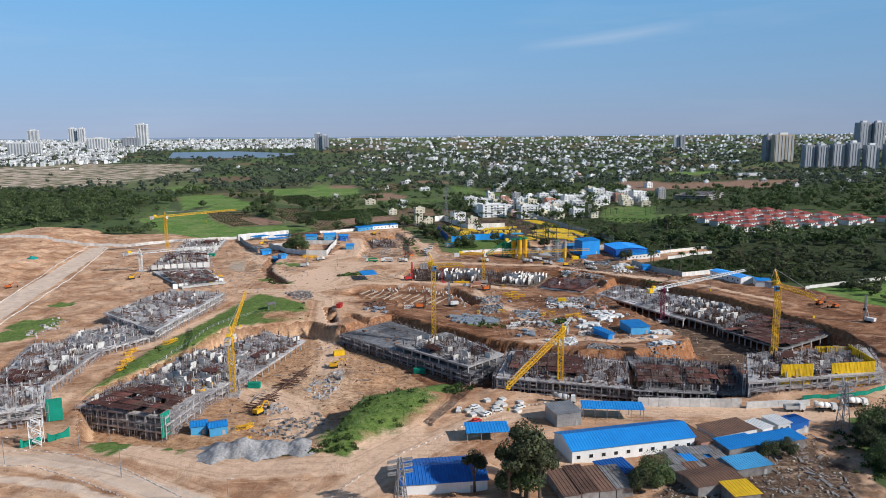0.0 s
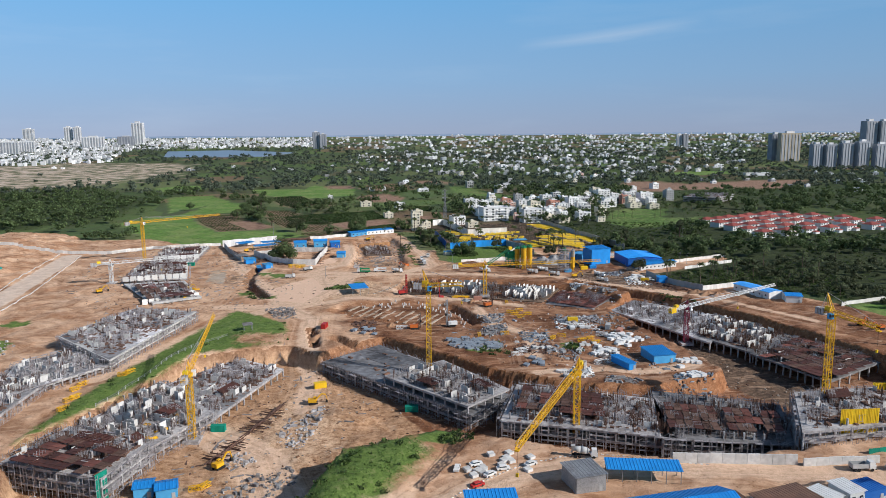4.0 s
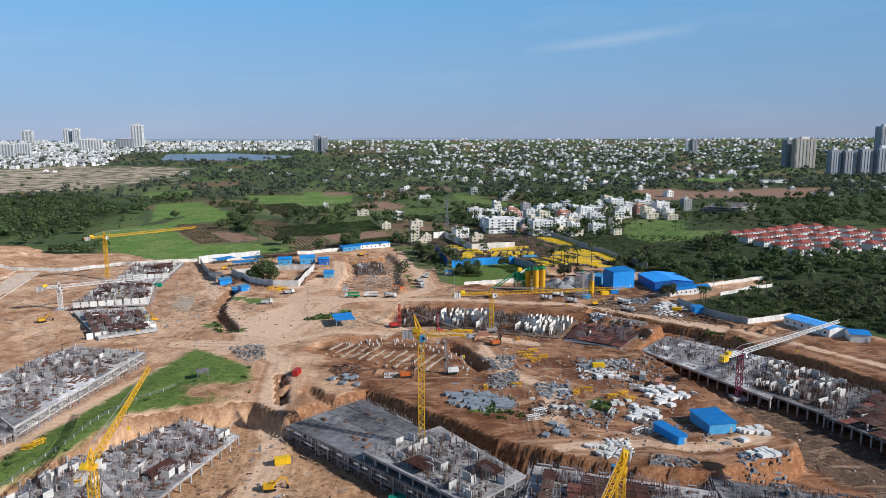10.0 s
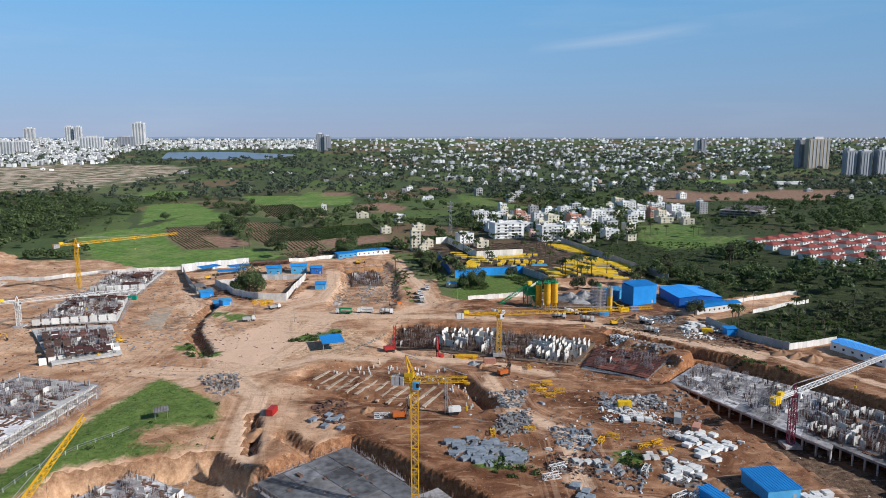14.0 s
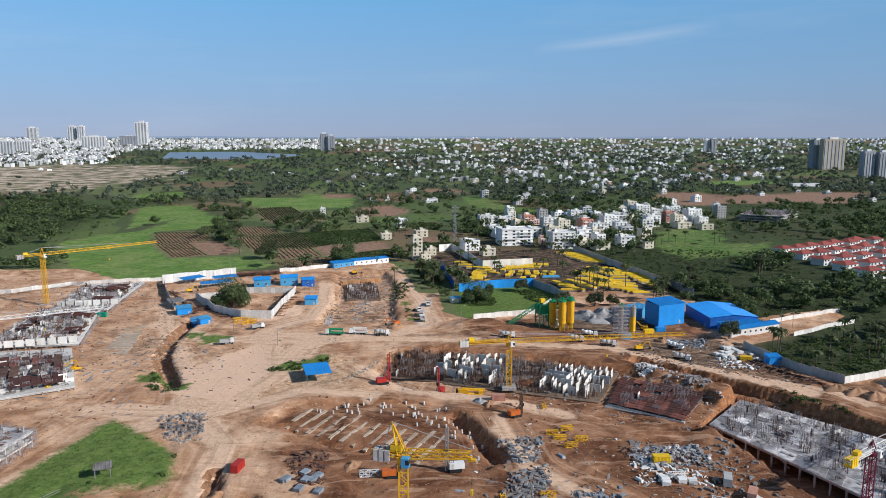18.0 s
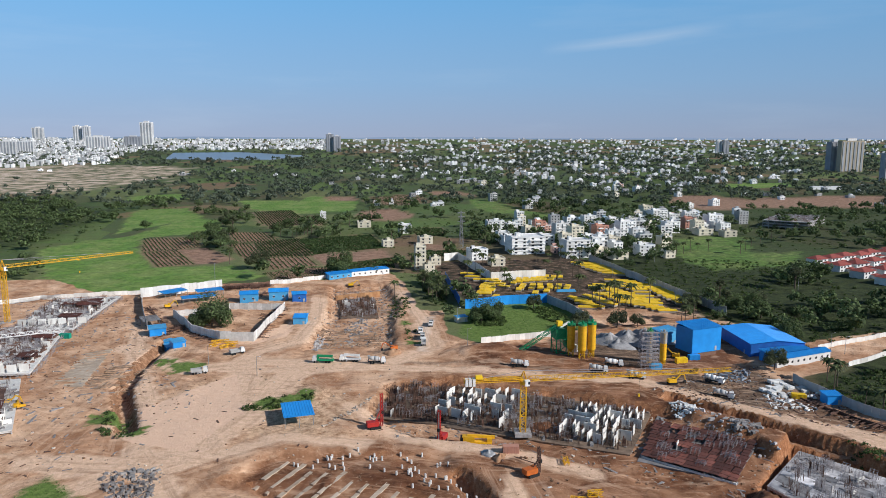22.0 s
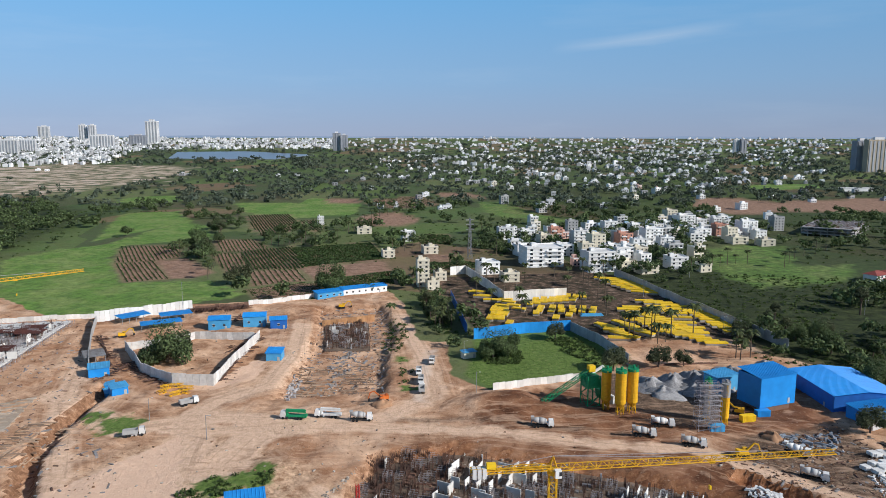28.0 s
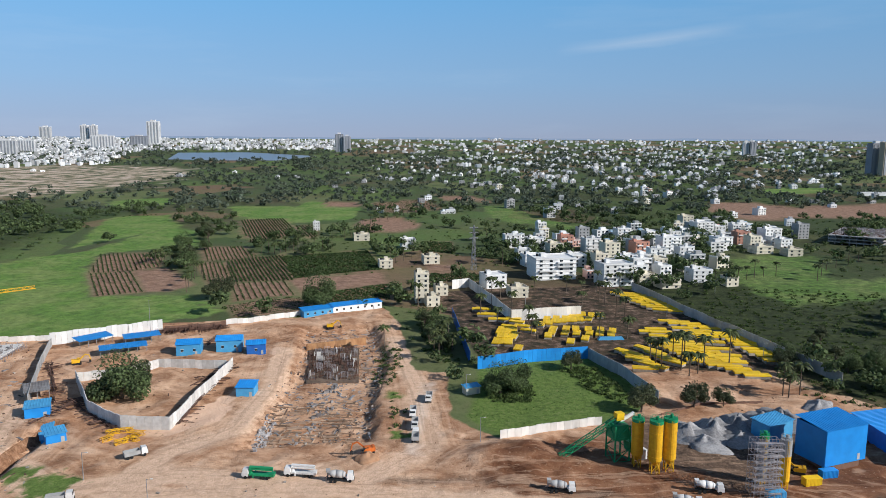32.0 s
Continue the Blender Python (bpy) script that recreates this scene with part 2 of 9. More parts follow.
# ---- mesh building ----
class Mesh:
    """Collects vertices and faces of one mesh."""

    def __init__(self):
        self.v, self.f = [], []

    def add(self, vs, fs):
        k = len(self.v)
        self.v.extend(vs)
        self.f.extend([tuple(i + k for i in f) for f in fs])
        return self

    def box(self, c, s, rz=0.0, tilt=None, top=1.0):
        """A box with its base centre at c and size s; top < 1 tapers it."""
        ca, sa = math.cos(rz), math.sin(rz)
        vs = []
        for dz, k in ((0, 1.0), (s[2], top)):
            for dx, dy in ((-1, -1), (1, -1), (1, 1), (-1, 1)):
                x, y = dx * s[0] / 2 * k, dy * s[1] / 2 * k
                vs.append((c[0] + x * ca - y * sa, c[1] + x * sa + y * ca, c[2] + dz))
        return self.add(vs, [(0, 3, 2, 1), (4, 5, 6, 7), (0, 1, 5, 4), (1, 2, 6, 5), (2, 3, 7, 6), (3, 0, 4, 7)])

    def bar(self, a, b, w, h=None):
        """A square bar from a to b."""
        a, b = Vector(a), Vector(b)
        d = b - a
        if d.length < 1e-6:
            return self
        d.normalize()
        u = d.cross(Vector((0, 0, 1)))
        if u.length < 1e-3:
            u = Vector((1, 0, 0))
        u.normalize()
        n = u.cross(d)
        h = h or w
        vs = [tuple(p + u * (sx * w / 2) + n * (sy * h / 2)) for p in (a, b) for sx, sy in ((-1, -1), (1, -1), (1, 1), (-1, 1))]
        return self.add(vs, [(0, 1, 2, 3), (7, 6, 5, 4), (0, 4, 5, 1), (1, 5, 6, 2), (2, 6, 7, 3), (3, 7, 4, 0)])

    def prism(self, poly, z0, z1):
        n = len(poly)
        vs = [(p[0], p[1], z0) for p in poly] + [(p[0], p[1], z1) for p in poly]
        fs = [tuple(range(n))[::-1], tuple(range(n, 2 * n))] + [(i, (i + 1) % n, n + (i + 1) % n, n + i) for i in range(n)]
        return self.add(vs, fs)

    def tube(self, a, b, r0, r1=None, n=10, caps=True):
        a, b = Vector(a), Vector(b)
        r1 = r0 if r1 is None else r1
        d = (b - a).normalized()
        u = d.cross(Vector((0, 0, 1)))
        if u.length < 1e-3:
            u = Vector((1, 0, 0))
        u.normalize()
        w = d.cross(u)
        vs = []
        for p, r in ((a, r0), (b, r1)):
            for i in range(n):
                t = 2 * math.pi * i / n
                vs.append(tuple(p + (u * math.cos(t) + w * math.sin(t)) * r))
        fs = [(i, (i + 1) % n, n + (i + 1) % n, n + i) for i in range(n)]
        if caps:
            fs += [tuple(range(n))[::-1], tuple(range(n, 2 * n))]
        return self.add(vs, fs)

    def wall(self, a, b, t, z0, z1):
        """An upright panel of thickness t from a to b."""
        a, b = Vector(a[:2]), Vector(b[:2])
        d = (b - a).normalized()
        n = Vector((-d.y, d.x)) * t / 2
        return self.prism([a - n, b - n, b + n, a + n], z0, z1)

    def gable(self, w, d, z, rise, over=0.3, t=0.12, c=(0, 0)):
        """A pitched sheet roof, ridge along x, base at z."""
        x, y = w / 2 + over, d / 2 + over
        cx, cy = c
        for s in (-1, 1):
            vs = [(cx - x, cy + s * y, z), (cx + x, cy + s * y, z), (cx + x, cy, z + rise), (cx - x, cy, z + rise)]
            vs += [(p[0], p[1], p[2] + t) for p in vs]
            self.add(vs, [(0, 1, 2, 3), (7, 6, 5, 4), (0, 4, 5, 1), (1, 5, 6, 2), (2, 6, 7, 3), (3, 7, 4, 0)])
        return self

    def ribbed(self, x0, x1, stations, rib=0.1, pitch=1.0, t=0.08):
        """A ribbed sheet across x0..x1, swept over (y, z) stations; one closed skin."""
        n = max(1, int((x1 - x0) / pitch))
        prof = [(x0, 0.0)]
        for i in range(n):
            c = x0 + (x1 - x0) * (i + 0.5) / n
            prof += [(c - 0.14, 0.0), (c - 0.06, rib), (c + 0.06, rib), (c + 0.14, 0.0)]
        prof += [(x1, 0.0), (x1, -t), (x0, -t)]
        m, k = len(prof), len(stations)
        vs = [(x, y, z + dz) for y, z in stations for x, dz in prof]
        fs = [tuple(range(m)), tuple(range((k - 1) * m, k * m))[::-1]]
        for s in range(k - 1):
            for i in range(m):
                j = (i + 1) % m
                fs.append((s * m + i, s * m + m + i, s * m + m + j, s * m + j))
        return self.add(vs, fs)

    def lattice(self, a, b, w, chord, step=None, tri=False, taper=1.0, lace=None):
        """A trussed member from a to b with square (or triangular) section."""
        a, b = Vector(a), Vector(b)
        d = b - a
        ln = d.length
        d.normalize()
        u = d.cross(Vector((0, 0, 1)))
        if u.length < 1e-2:
            u = Vector((1, 0, 0))
        u.normalize()
        n = u.cross(d)
        corners = [(-1, -1), (1, -1), (0, 1)] if tri else [(-1, -1), (1, -1), (1, 1), (-1, 1)]
        k = max(1, int(round(ln / (step or w))))
        lace = lace or chord * 0.6

        def at(i, c):
            s = (w / 2) * (1 + (taper - 1) * i / k)
            return a + d * (ln * i / k) + u * (c[0] * s) + n * (c[1] * s)
        for c in corners:
            self.bar(at(0, c), at(k, c), chord)
        m = len(corners)
        for i in range(k):
            for j in range(m):
                p, q = corners[j], corners[(j + 1) % m]
                self.bar(at(i, p if (i + j) % 2 else q), at(i + 1, q if (i + j) % 2 else p), lace)
                if i % 2 == 0:
                    self.bar(at(i, p), at(i, q), lace)
        return self

    def data(self, name, material, smooth=False):
        me = bpy.data.meshes.new(name)
        me.from_pydata([tuple(v) for v in self.v], [], self.f)
        me.materials.append(material)
        if smooth:
            me.shade_smooth()
        me.update()
        return me


def part(name, mesh, material, parent, label="", smooth=False):
    ob = new(name, mesh.data(name, material, smooth))
    ob.parent = parent
    if label:
        ob["label"] = label
    return ob


def piece(name, data, parent, m):
    """One more object on shared mesh data."""
    ob = new(name, data)
    ob.parent = parent
    ob.matrix_local = m
    return ob


def thing(name, label, category, group="", m=None, kind=""):
    ob = new(name)
    ob.empty_display_size = 0.3
    if m is not None:
        ob.matrix_world = m
    return tagged(ob, label, category, group, kind)


def single(name, mesh, material, label, category, group="", kind="", m=None, smooth=False):
    ob = new(name, mesh.data(name, material, smooth))
    if m is not None:
        ob.matrix_world = m
    return tagged(ob, label, category, group, kind)


def lerp(a, b, t):
    return tuple(a[i] + (b[i] - a[i]) * t for i in range(len(a)))


def heading(a, b):
    return math.degrees(math.atan2(b[1] - a[1], b[0] - a[0]))


def inside(poly, x, y):
    """Vectorised point-in-polygon."""
    x, y = np.asarray(x, float), np.asarray(y, float)
    hit = np.zeros(x.shape, bool)
    n = len(poly)
    for i in range(n):
        (x0, y0), (x1, y1) = poly[i], poly[(i + 1) % n]
        cross = ((y0 > y) != (y1 > y)) & (x < (x1 - x0) * (y - y0) / ((y1 - y0) or 1e-9) + x0)
        hit ^= cross
    return hit


def edge_distance(line, x, y, closed=True):
    d = np.full(np.shape(x), 1e9)
    n = len(line)
    for i in range(n if closed else n - 1):
        (x0, y0), (x1, y1) = line[i], line[(i + 1) % n]
        dx, dy = x1 - x0, y1 - y0
        t = np.clip(((x - x0) * dx + (y - y0) * dy) / (dx * dx + dy * dy + 1e-9), 0, 1)
        d = np.minimum(d, np.hypot(x - x0 - t * dx, y - y0 - t * dy))
    return d


def scatter(poly, count, seed):
    """Random places within a polygon."""
    r = random.Random(seed)
    xs, ys = [p[0] for p in poly], [p[1] for p in poly]
    out = []
    for _ in range(count * 30):
        x, y = r.uniform(min(xs), max(xs)), r.uniform(min(ys), max(ys))
        if inside(poly, x, y):
            out.append((x, y))
            if len(out) >= count:
                break
    return out



# ---- ground: one sheet to the horizon ----
SITE = [(-640, 640), (-416.6, 792.0), (-406.8, 897.1), (-324.7, 846.9), (-268.6, 851.1), (-205.8, 797.5), (-140.3, 836.9), (-62.6, 856.6), (-20.3, 879.9),
        (-7.2, 844.6), (0.5, 801.0), (7.3, 760.8), (21.5, 757.4), (24.6, 705.1), (40.6, 687.2), (78.9, 701.6), (92.4, 710.2),
        (112.1, 738.9), (89.4, 756.1), (93.3, 776.6), (162.7, 758.9), (174.2, 741.1), (187.3, 732.5), (208.1, 690.0), (262, 712), (262, 692), (211.3, 651.6), (186, 638), (175.5, 630.0),
        (179.6, 609.0), (184.4, 593.0), (196.0, 576.5), (226.0, 588.5), (240.0, 566.0), (262.0, 535.0), (281.7, 476.3), (420, 420), (330, 300), (162.1, 314.3), (139.0, 257.0), (260, 60), (260, -300), (-900, -300), (-900, 500)]
PIT_RING = [(-39.6, 446.3), (-28.8, 461.6), (-9.8, 477.2), (10.7, 456.1), (24.7, 442.6), (39.9, 425.4), (61.1, 411.3), (82.8, 401.6), (104.9, 397.9),
            (136.4, 410.3), (144.5, 416.7), (140.8, 444.6), (132.5, 479.6), (125.3, 518.3), (121.8, 539.4), (147.6, 574.1), (169.5, 554.1), (176.4, 547.9), (199.9, 508.7),
            (227.5, 431.7), (220.7, 385.7), (180.1, 379.4), (153.7, 372.8), (137.9, 338.5), (93.5, 333.3), (64.4, 342.1), (40.6, 351.1), (26.9, 355.8), (10.5, 363.6), (-4.4, 377.1)]
PIT_LEFT = [(-124.6, 342.2), (-126.5, 353.5), (-111.2, 390.7), (-98.4, 448.1), (-78.7, 455.1), (-55.9, 463.4), (-37.7, 448.0), (-8.7, 416.6), (17.8, 363.3), (5.8, 351.5), (-16.5, 343.0),
            (-24.0, 312.9), (-43.1, 299.7), (-71.5, 300.1), (-109.6, 309.6)]
PIT_NORTH = [(-58.1, 830.8), (-21.4, 838.2), (-6.4, 782.1), (-7.8, 735.9), (-4.0, 685.8), (-46.4, 677.5), (-48.3, 721.6), (-50.0, 780.5)]
PIT_BASIN = [(-42.0, 543.3), (-37.0, 555.6), (-16.9, 560.1), (6.2, 560.3), (22.6, 558.2), (30.6, 538.1), (43.6, 509.7), (37.4, 498.5), (-10.5, 508.1), (-46.7, 536.6)]
PIT_CAST = [(-6.7, 590.4), (-0.7, 625.3), (26.2, 634.4), (73.7, 618.9), (110.5, 598.8), (134.5, 572.0), (137.3, 552.6), (114.2, 528.7), (86.7, 538.5),
            (63.4, 556.3), (35.5, 568.4), (5.4, 572.0)]
TERRACE = [(-129.0, 351.7), (-128.7, 383.6), (-122.3, 430.0), (-109.1, 500.2), (-100.7, 539.4), (-65.7, 508.0), (-56.0, 468.5), (-79.7, 459.9), (-99.6, 452.8), (-112.7, 394.9), (-128.0, 356.8)]
MOUND = [(-24.3, 315.4), (-16.3, 339.9), (5.8, 350.2), (13.6, 337.2), (-1.8, 309.4), (-18.4, 298.6), (-28.3, 301.2)]
HILL = [(-325.6, 591.9), (-467.7, 820.4), (-426.8, 874.4), (-368.3, 869.2), (-335.7, 752.8), (-308.6, 635.1)]
GREEN_LOT = [(29.9, 705.2), (34.9, 736.0), (35.6, 766.0), (90.8, 792.8), (109.0, 732.1), (88.1, 710.1), (63.1, 700.0), (41.8, 690.1)]

TRENCHES = [([(-120.8, 694.3), (-119.1, 651.5), (-113.1, 617.4), (-92.6, 576.3)], 3.0, 4.5), ([(27.6, 545.1), (34.7, 528.9), (42.3, 505.4)], 2.5, 3.0),
            ([(116.0, 611.5), (124.0, 604.5), (138.5, 591.0), (152.0, 575.5), (163.0, 562.0)], 3.4, 4.6), ([(-49.7, 496.6), (-42.7, 463.9)], 1.6, 4.0),
            ([(-25.1, 467.8), (-34.9, 478.0)], 2.5, 3.0),
            ([(-37.0, 540.0), (-29.4, 530.4), (-16.2, 521.4), (-2.2, 515.1), (9.4, 512.2)], 1.3, 1.6)]
PALE = [([(-77.0, 643.6), (-36.2, 646.4), (0.1, 648.4), (41.8, 644.7), (76.4, 634.8), (107.8, 630.6), (136.4, 602.6), (157.0, 585.0), (176.2, 565.2)], 4.0),
        ([(-70.1, 656.2), (-58.9, 598.7), (-60.4, 557.6), (-74.2, 545.0), (-110.8, 548.8)], 7.0), ([(-79.1, 556.8), (-53.3, 517.2), (-48.9, 471.8), (-40.3, 431.7), (-39.1, 401.3)], 5.0),
        ([(177.6, 316.2), (113.7, 323.1), (61.8, 329.0), (37.4, 322.9), (17.9, 306.1), (-0.9, 284.4), (-16.3, 263.6)], 6.0),
        ([(-150.8, 304.6), (-117.9, 292.4), (-92.3, 283.4), (-59.4, 262.9)], 6.0), ([(-0.5, 656.8), (17.1, 679.8), (10.1, 735.1), (-6.2, 811.2)], 5.0),
        ([(-76.5, 546.3), (-99.1, 518.7), (-114.4, 473.8), (-129.3, 420.4)], 5.0), ([(-5.9, 564.8), (-34.4, 569.3), (-65.2, 545.1)], 4.0),
        ([(140.3, 600.4), (186.0, 566.2), (228.7, 496.5)], 2.6), ([(-88.9, 393.7), (-45.3, 354.0), (-30.0, 313.1)], 9.0)]
PALE += [([(-64.2, 557.6), (-53.4, 587.2), (-45.2, 639.9), (-16.6, 656.7)], 8.0), ([(-77.0, 648.6), (-69.5, 672.4), (-52.7, 691.8), (-51.2, 732.8), (-60.2, 788.8)], 5.0), ([(62.3, 418.4), (82.5, 421.7), (109.3, 417.3), (132.3, 424.4)], 3.5),
         ([(43.6, 537.6), (50.1, 499.0), (65.8, 479.4), (64.5, 438.5)], 3.5), ([(-14.3, 599.0), (9.6, 569.6), (44.6, 558.4), (69.9, 542.1)], 4.0), ([(-97.9, 304.3), (-53.9, 283.6), (-15.3, 285.8), (2.2, 306.8)], 7.0),
         ([(-130.1, 480.6), (-162.6, 457.6), (-166.0, 397.8), (-154.5, 352.9)], 3.0), ([(-76.5, 546.3), (-97.9, 606.2), (-130.1, 670.3), (-152.4, 731.9)], 5.0), ([(-136.8, 677.3), (-93.5, 644.0), (-60.2, 655.2), (-34.1, 653.1)], 6.0)]
PALE_PATCH = [(-90.2, 566.5), (-96.6, 595.4), (-82.2, 617.7), (-70.7, 639.7), (-55.0, 592.8), (-64.2, 557.6)]
ROAD_LEFT = [(-237.6, 450.4), (-249.2, 501.6), (-267.9, 598.4), (-299.9, 749.9)]
PLOTS = {"a": [(-292.9, 1070.4), (-239.8, 1079.5), (-216.1, 1014.5), (-228.7, 991.5), (-258.2, 982.9)],
         "b": [(-256.7, 978.4), (-228.5, 993.9), (-186.7, 918.6), (-212.2, 901.8)],
         "c": [(-228.5, 993.9), (-206.3, 1009.9), (-160.8, 942.5), (-170.4, 921.2), (-186.7, 918.6)],
         "d": [(-217.7, 1110.9), (-181.2, 1123.6), (-151.1, 1065.5), (-171.6, 1043.9), (-189.7, 1043.0)],
         "e": [(-190.4, 1026.4), (-170.8, 1038.3), (-134.8, 953.8), (-148.8, 937.2)],
         "f": [(-170.2, 1044.0), (-131.1, 1075.8), (-95.6, 966.2), (-134.0, 953.9)],
         "g": [(-128.9, 1066.7), (-58.6, 1102.4), (-32.9, 1008.5), (-66.4, 992.3), (-96.1, 968.3)],
         "h": [(-136.1, 947.7), (-100.9, 961.7), (-81.4, 912.8), (-100.2, 905.1), (-118.0, 892.8)],
         "i": [(-118.5, 883.4), (-98.8, 900.2), (-70.6, 906.4), (-64.9, 870.8), (-103.8, 851.1)],
         "j": [(-101.6, 968.1), (-34.1, 998.6), (-26.5, 958.9), (-52.6, 934.0), (-78.0, 914.7)],
         "k": [(-76.9, 909.6), (-52.0, 930.3), (-23.0, 953.0), (-18.2, 903.8), (-61.3, 878.3)],
         "l": [(-249.6, 1345.0), (-203.2, 1367.6), (-147.2, 1215.8), (-178.4, 1162.1), (-208.0, 1212.2)],
         "m": [(-170.6, 1290.6), (-143.9, 1292.3), (-124.4, 1194.6), (-133.3, 1194.1)],
         "n": [(-98.3, 1355.0), (-59.3, 1404.7), (-20.3, 1317.3), (-23.5, 1257.2), (-66.1, 1234.8), (-100.3, 1295.1)],
         "o": [(-197.2, 1605.9), (-142.4, 1609.9), (-123.1, 1536.4), (-174.5, 1532.7)],
         "p": [(-128.0, 1572.5), (-34.5, 1668.9), (-1.2, 1510.3), (-62.6, 1441.1)],
         "q": [(-12.2, 1167.5), (19.5, 1161.3), (20.2, 1096.7), (-8.3, 1095.1)],
         "r": [(-0.1, 1030.6), (20.9, 1031.7), (21.3, 1001.4), (3.4, 1002.9)],
         "s": [(3.8, 993.4), (45.5, 995.4), (42.5, 966.4), (5.0, 966.7)],
         "t": [(-18.3, 1759.8), (63.3, 1708.6), (79.6, 1626.1), (4.8, 1640.7)],
         "u": [(444.5, 1652.6), (491.7, 1666.1), (545.1, 1575.2), (737.3, 1653.9), (842.5, 1642.2), (693.1, 1420.5), (540.9, 1431.1), (460.6, 1405.0), (403.9, 1375.1), (387.0, 1496.3)]}
TILLED = list(PLOTS.values())
SCRUB = [(-2004.6, 2352.0), (-1390.3, 2484.0), (-1200.1, 2672.0), (-779.6, 2544.0), (-682.9, 2292.0), (-648.7, 1792.0), (-758.8, 1636.0), (-1269.5, 1512.0)]
YARD = [(10.7, 922.2), (22.1, 931.8), (139.9, 956.5), (149.2, 928.5), (186.2, 771.7), (150.3, 740.3), (112.1, 738.9), (95.9, 790.2), (37.1, 774.4)]
DARK_WET = [(123.5, 641.4), (157.5, 649.8), (172.7, 626.8), (142.2, 600.2), (119.4, 612.6)]

fine_x, fine_y = np.arange(-420, 340.1, 1.7), np.arange(200, 960.1, 1.7)
grow = np.cumsum(np.linspace(4, 118, 76))
gx = np.concatenate([(-420 - grow)[::-1], fine_x, 340 + grow])
gy = np.concatenate([np.arange(-900, 200, 20), fine_y, 960 + np.cumsum(np.linspace(4, 100, 77))])
gy = gy[gy < 4990]
GX, GY = np.meshgrid(gx, gy)


def wave(x, y, scale, seed):
    """Smooth pseudo-random undulation, from -1 to 1."""
    r = np.random.RandomState(seed)
    out = np.zeros(np.shape(x))
    amp = 0.0
    for k in range(9):
        a, p, f = r.uniform(0, math.pi), r.uniform(0, 6.28), r.uniform(0.6, 2.4) / scale
        w = 1 / (0.5 + f * scale)
        out += w * np.sin((x * math.cos(a) + y * math.sin(a)) * f * 6.28 + p + 1.3 * np.sin((x * math.sin(a) - y * math.cos(a)) * f * 4 + p))
        amp += w
    return out / amp * 1.6


def cover(poly, soft, rough=0.0, scale=12.0, seed=1):
    """1 inside a polygon, 0 outside, with a soft, ragged edge."""
    xs, ys = [p[0] for p in poly], [p[1] for p in poly]
    m = soft + rough + 2
    box = (GX > min(xs) - m) & (GX < max(xs) + m) & (GY > min(ys) - m) & (GY < max(ys) + m)
    out = np.zeros(GX.shape)
    if box.any():
        x, y = GX[box], GY[box]
        d = edge_distance(poly, x, y) * np.where(inside(poly, x, y), 1, -1)
        if rough:
            d = d + rough * wave(x, y, scale, seed)
        out[box] = np.clip(d / soft * 0.5 + 0.5, 0, 1)
    return out


def strip(line, half, soft=2.5, rough=1.5, seed=3):
    xs, ys = [p[0] for p in line], [p[1] for p in line]
    m = half + soft + rough + 2
    box = (GX > min(xs) - m) & (GX < max(xs) + m) & (GY > min(ys) - m) & (GY < max(ys) + m)
    out = np.zeros(GX.shape)
    if box.any():
        x, y = GX[box], GY[box]
        d = half - edge_distance(line, x, y, False) + rough * wave(x, y, 14, seed)
        out[box] = np.clip(d / soft * 0.5 + 0.5, 0, 1)
    return out


site = cover(SITE, 2.5, 1.5, 20, 5)
rise = 98 * (np.clip(GY - 1500, 0, 3500) / 3500) ** 1.6
H = rise + site * (0.5 * wave(GX, GY, 30, 11) + 0.34 * wave(GX, GY, 9, 12) + 0.30 * wave(GX, GY, 4.5, 13) * np.clip(0.5 + wave(GX, GY, 45, 15), 0.1, 1))
H += (1 - site) * np.clip(1 - rise, 0, 1) * 0.5 * wave(GX, GY, 60, 14)
ring, left = cover(PIT_RING, 0.9, 0.35, 9, 21), cover(PIT_LEFT, 1.3, 0.5, 9, 22)
H -= 9.0 * np.maximum(ring, 0.9 * left)
H -= 3.5 * cover(PIT_NORTH, 2.5, 1.2, 8, 23) + 2.2 * cover(PIT_BASIN, 1.8, 0.8, 10, 24) + 3.6 * cover(PIT_CAST, 2.2, 1.2, 9, 25)
H += 3.5 * cover(MOUND, 9, 2, 10, 41) + 9 * cover(HILL, 26, 5, 20, 42) + 0.8 * cover(TERRACE, 4, 1, 9, 43)
# ridges of tipped earth
for k, (c, r, h) in enumerate([((35.2, 671.7), 9, 2.5), ((47.5, 674.3), 11, 2.8), ((54.5, 670.3), 9, 2.2), ((62.9, 664.5), 8, 1.6), ((45.2, 657.2), 12, 1.5),
                               ((-80.3, 477.7), 10, 1.5), ((-31.1, 618.1), 9, 1.2), ((-48.5, 601.8), 12, 1.5), ((-3.5, 674.7), 6, 2.0), ((60.1, 587.0), 6, 2.0),
                               ((0.7, 457.6), 6, 1.6), ((-17.8, 389.8), 9, 2.2), ((-28.0, 390.1), 7, 1.6), ((119.0, 591.3), 8, 1.6), ((127.8, 580.5), 9, 1.4)]):
    d2 = ((GX - c[0]) ** 2 + (GY - c[1]) ** 2) / r ** 2
    H += h * np.exp(-d2 * (1.3 + 0.5 * wave(GX, GY, 7, 60 + k)))
pale = np.zeros(GX.shape)
for k, (line, half) in enumerate(PALE):
    pale = np.maximum(pale, strip(line, half, 4, 2.0, 70 + k))
pale = np.maximum(pale, cover(PALE_PATCH, 5, 3, 12, 80))
road_left = strip(ROAD_LEFT, 8.5, 1.0, 0, 1)
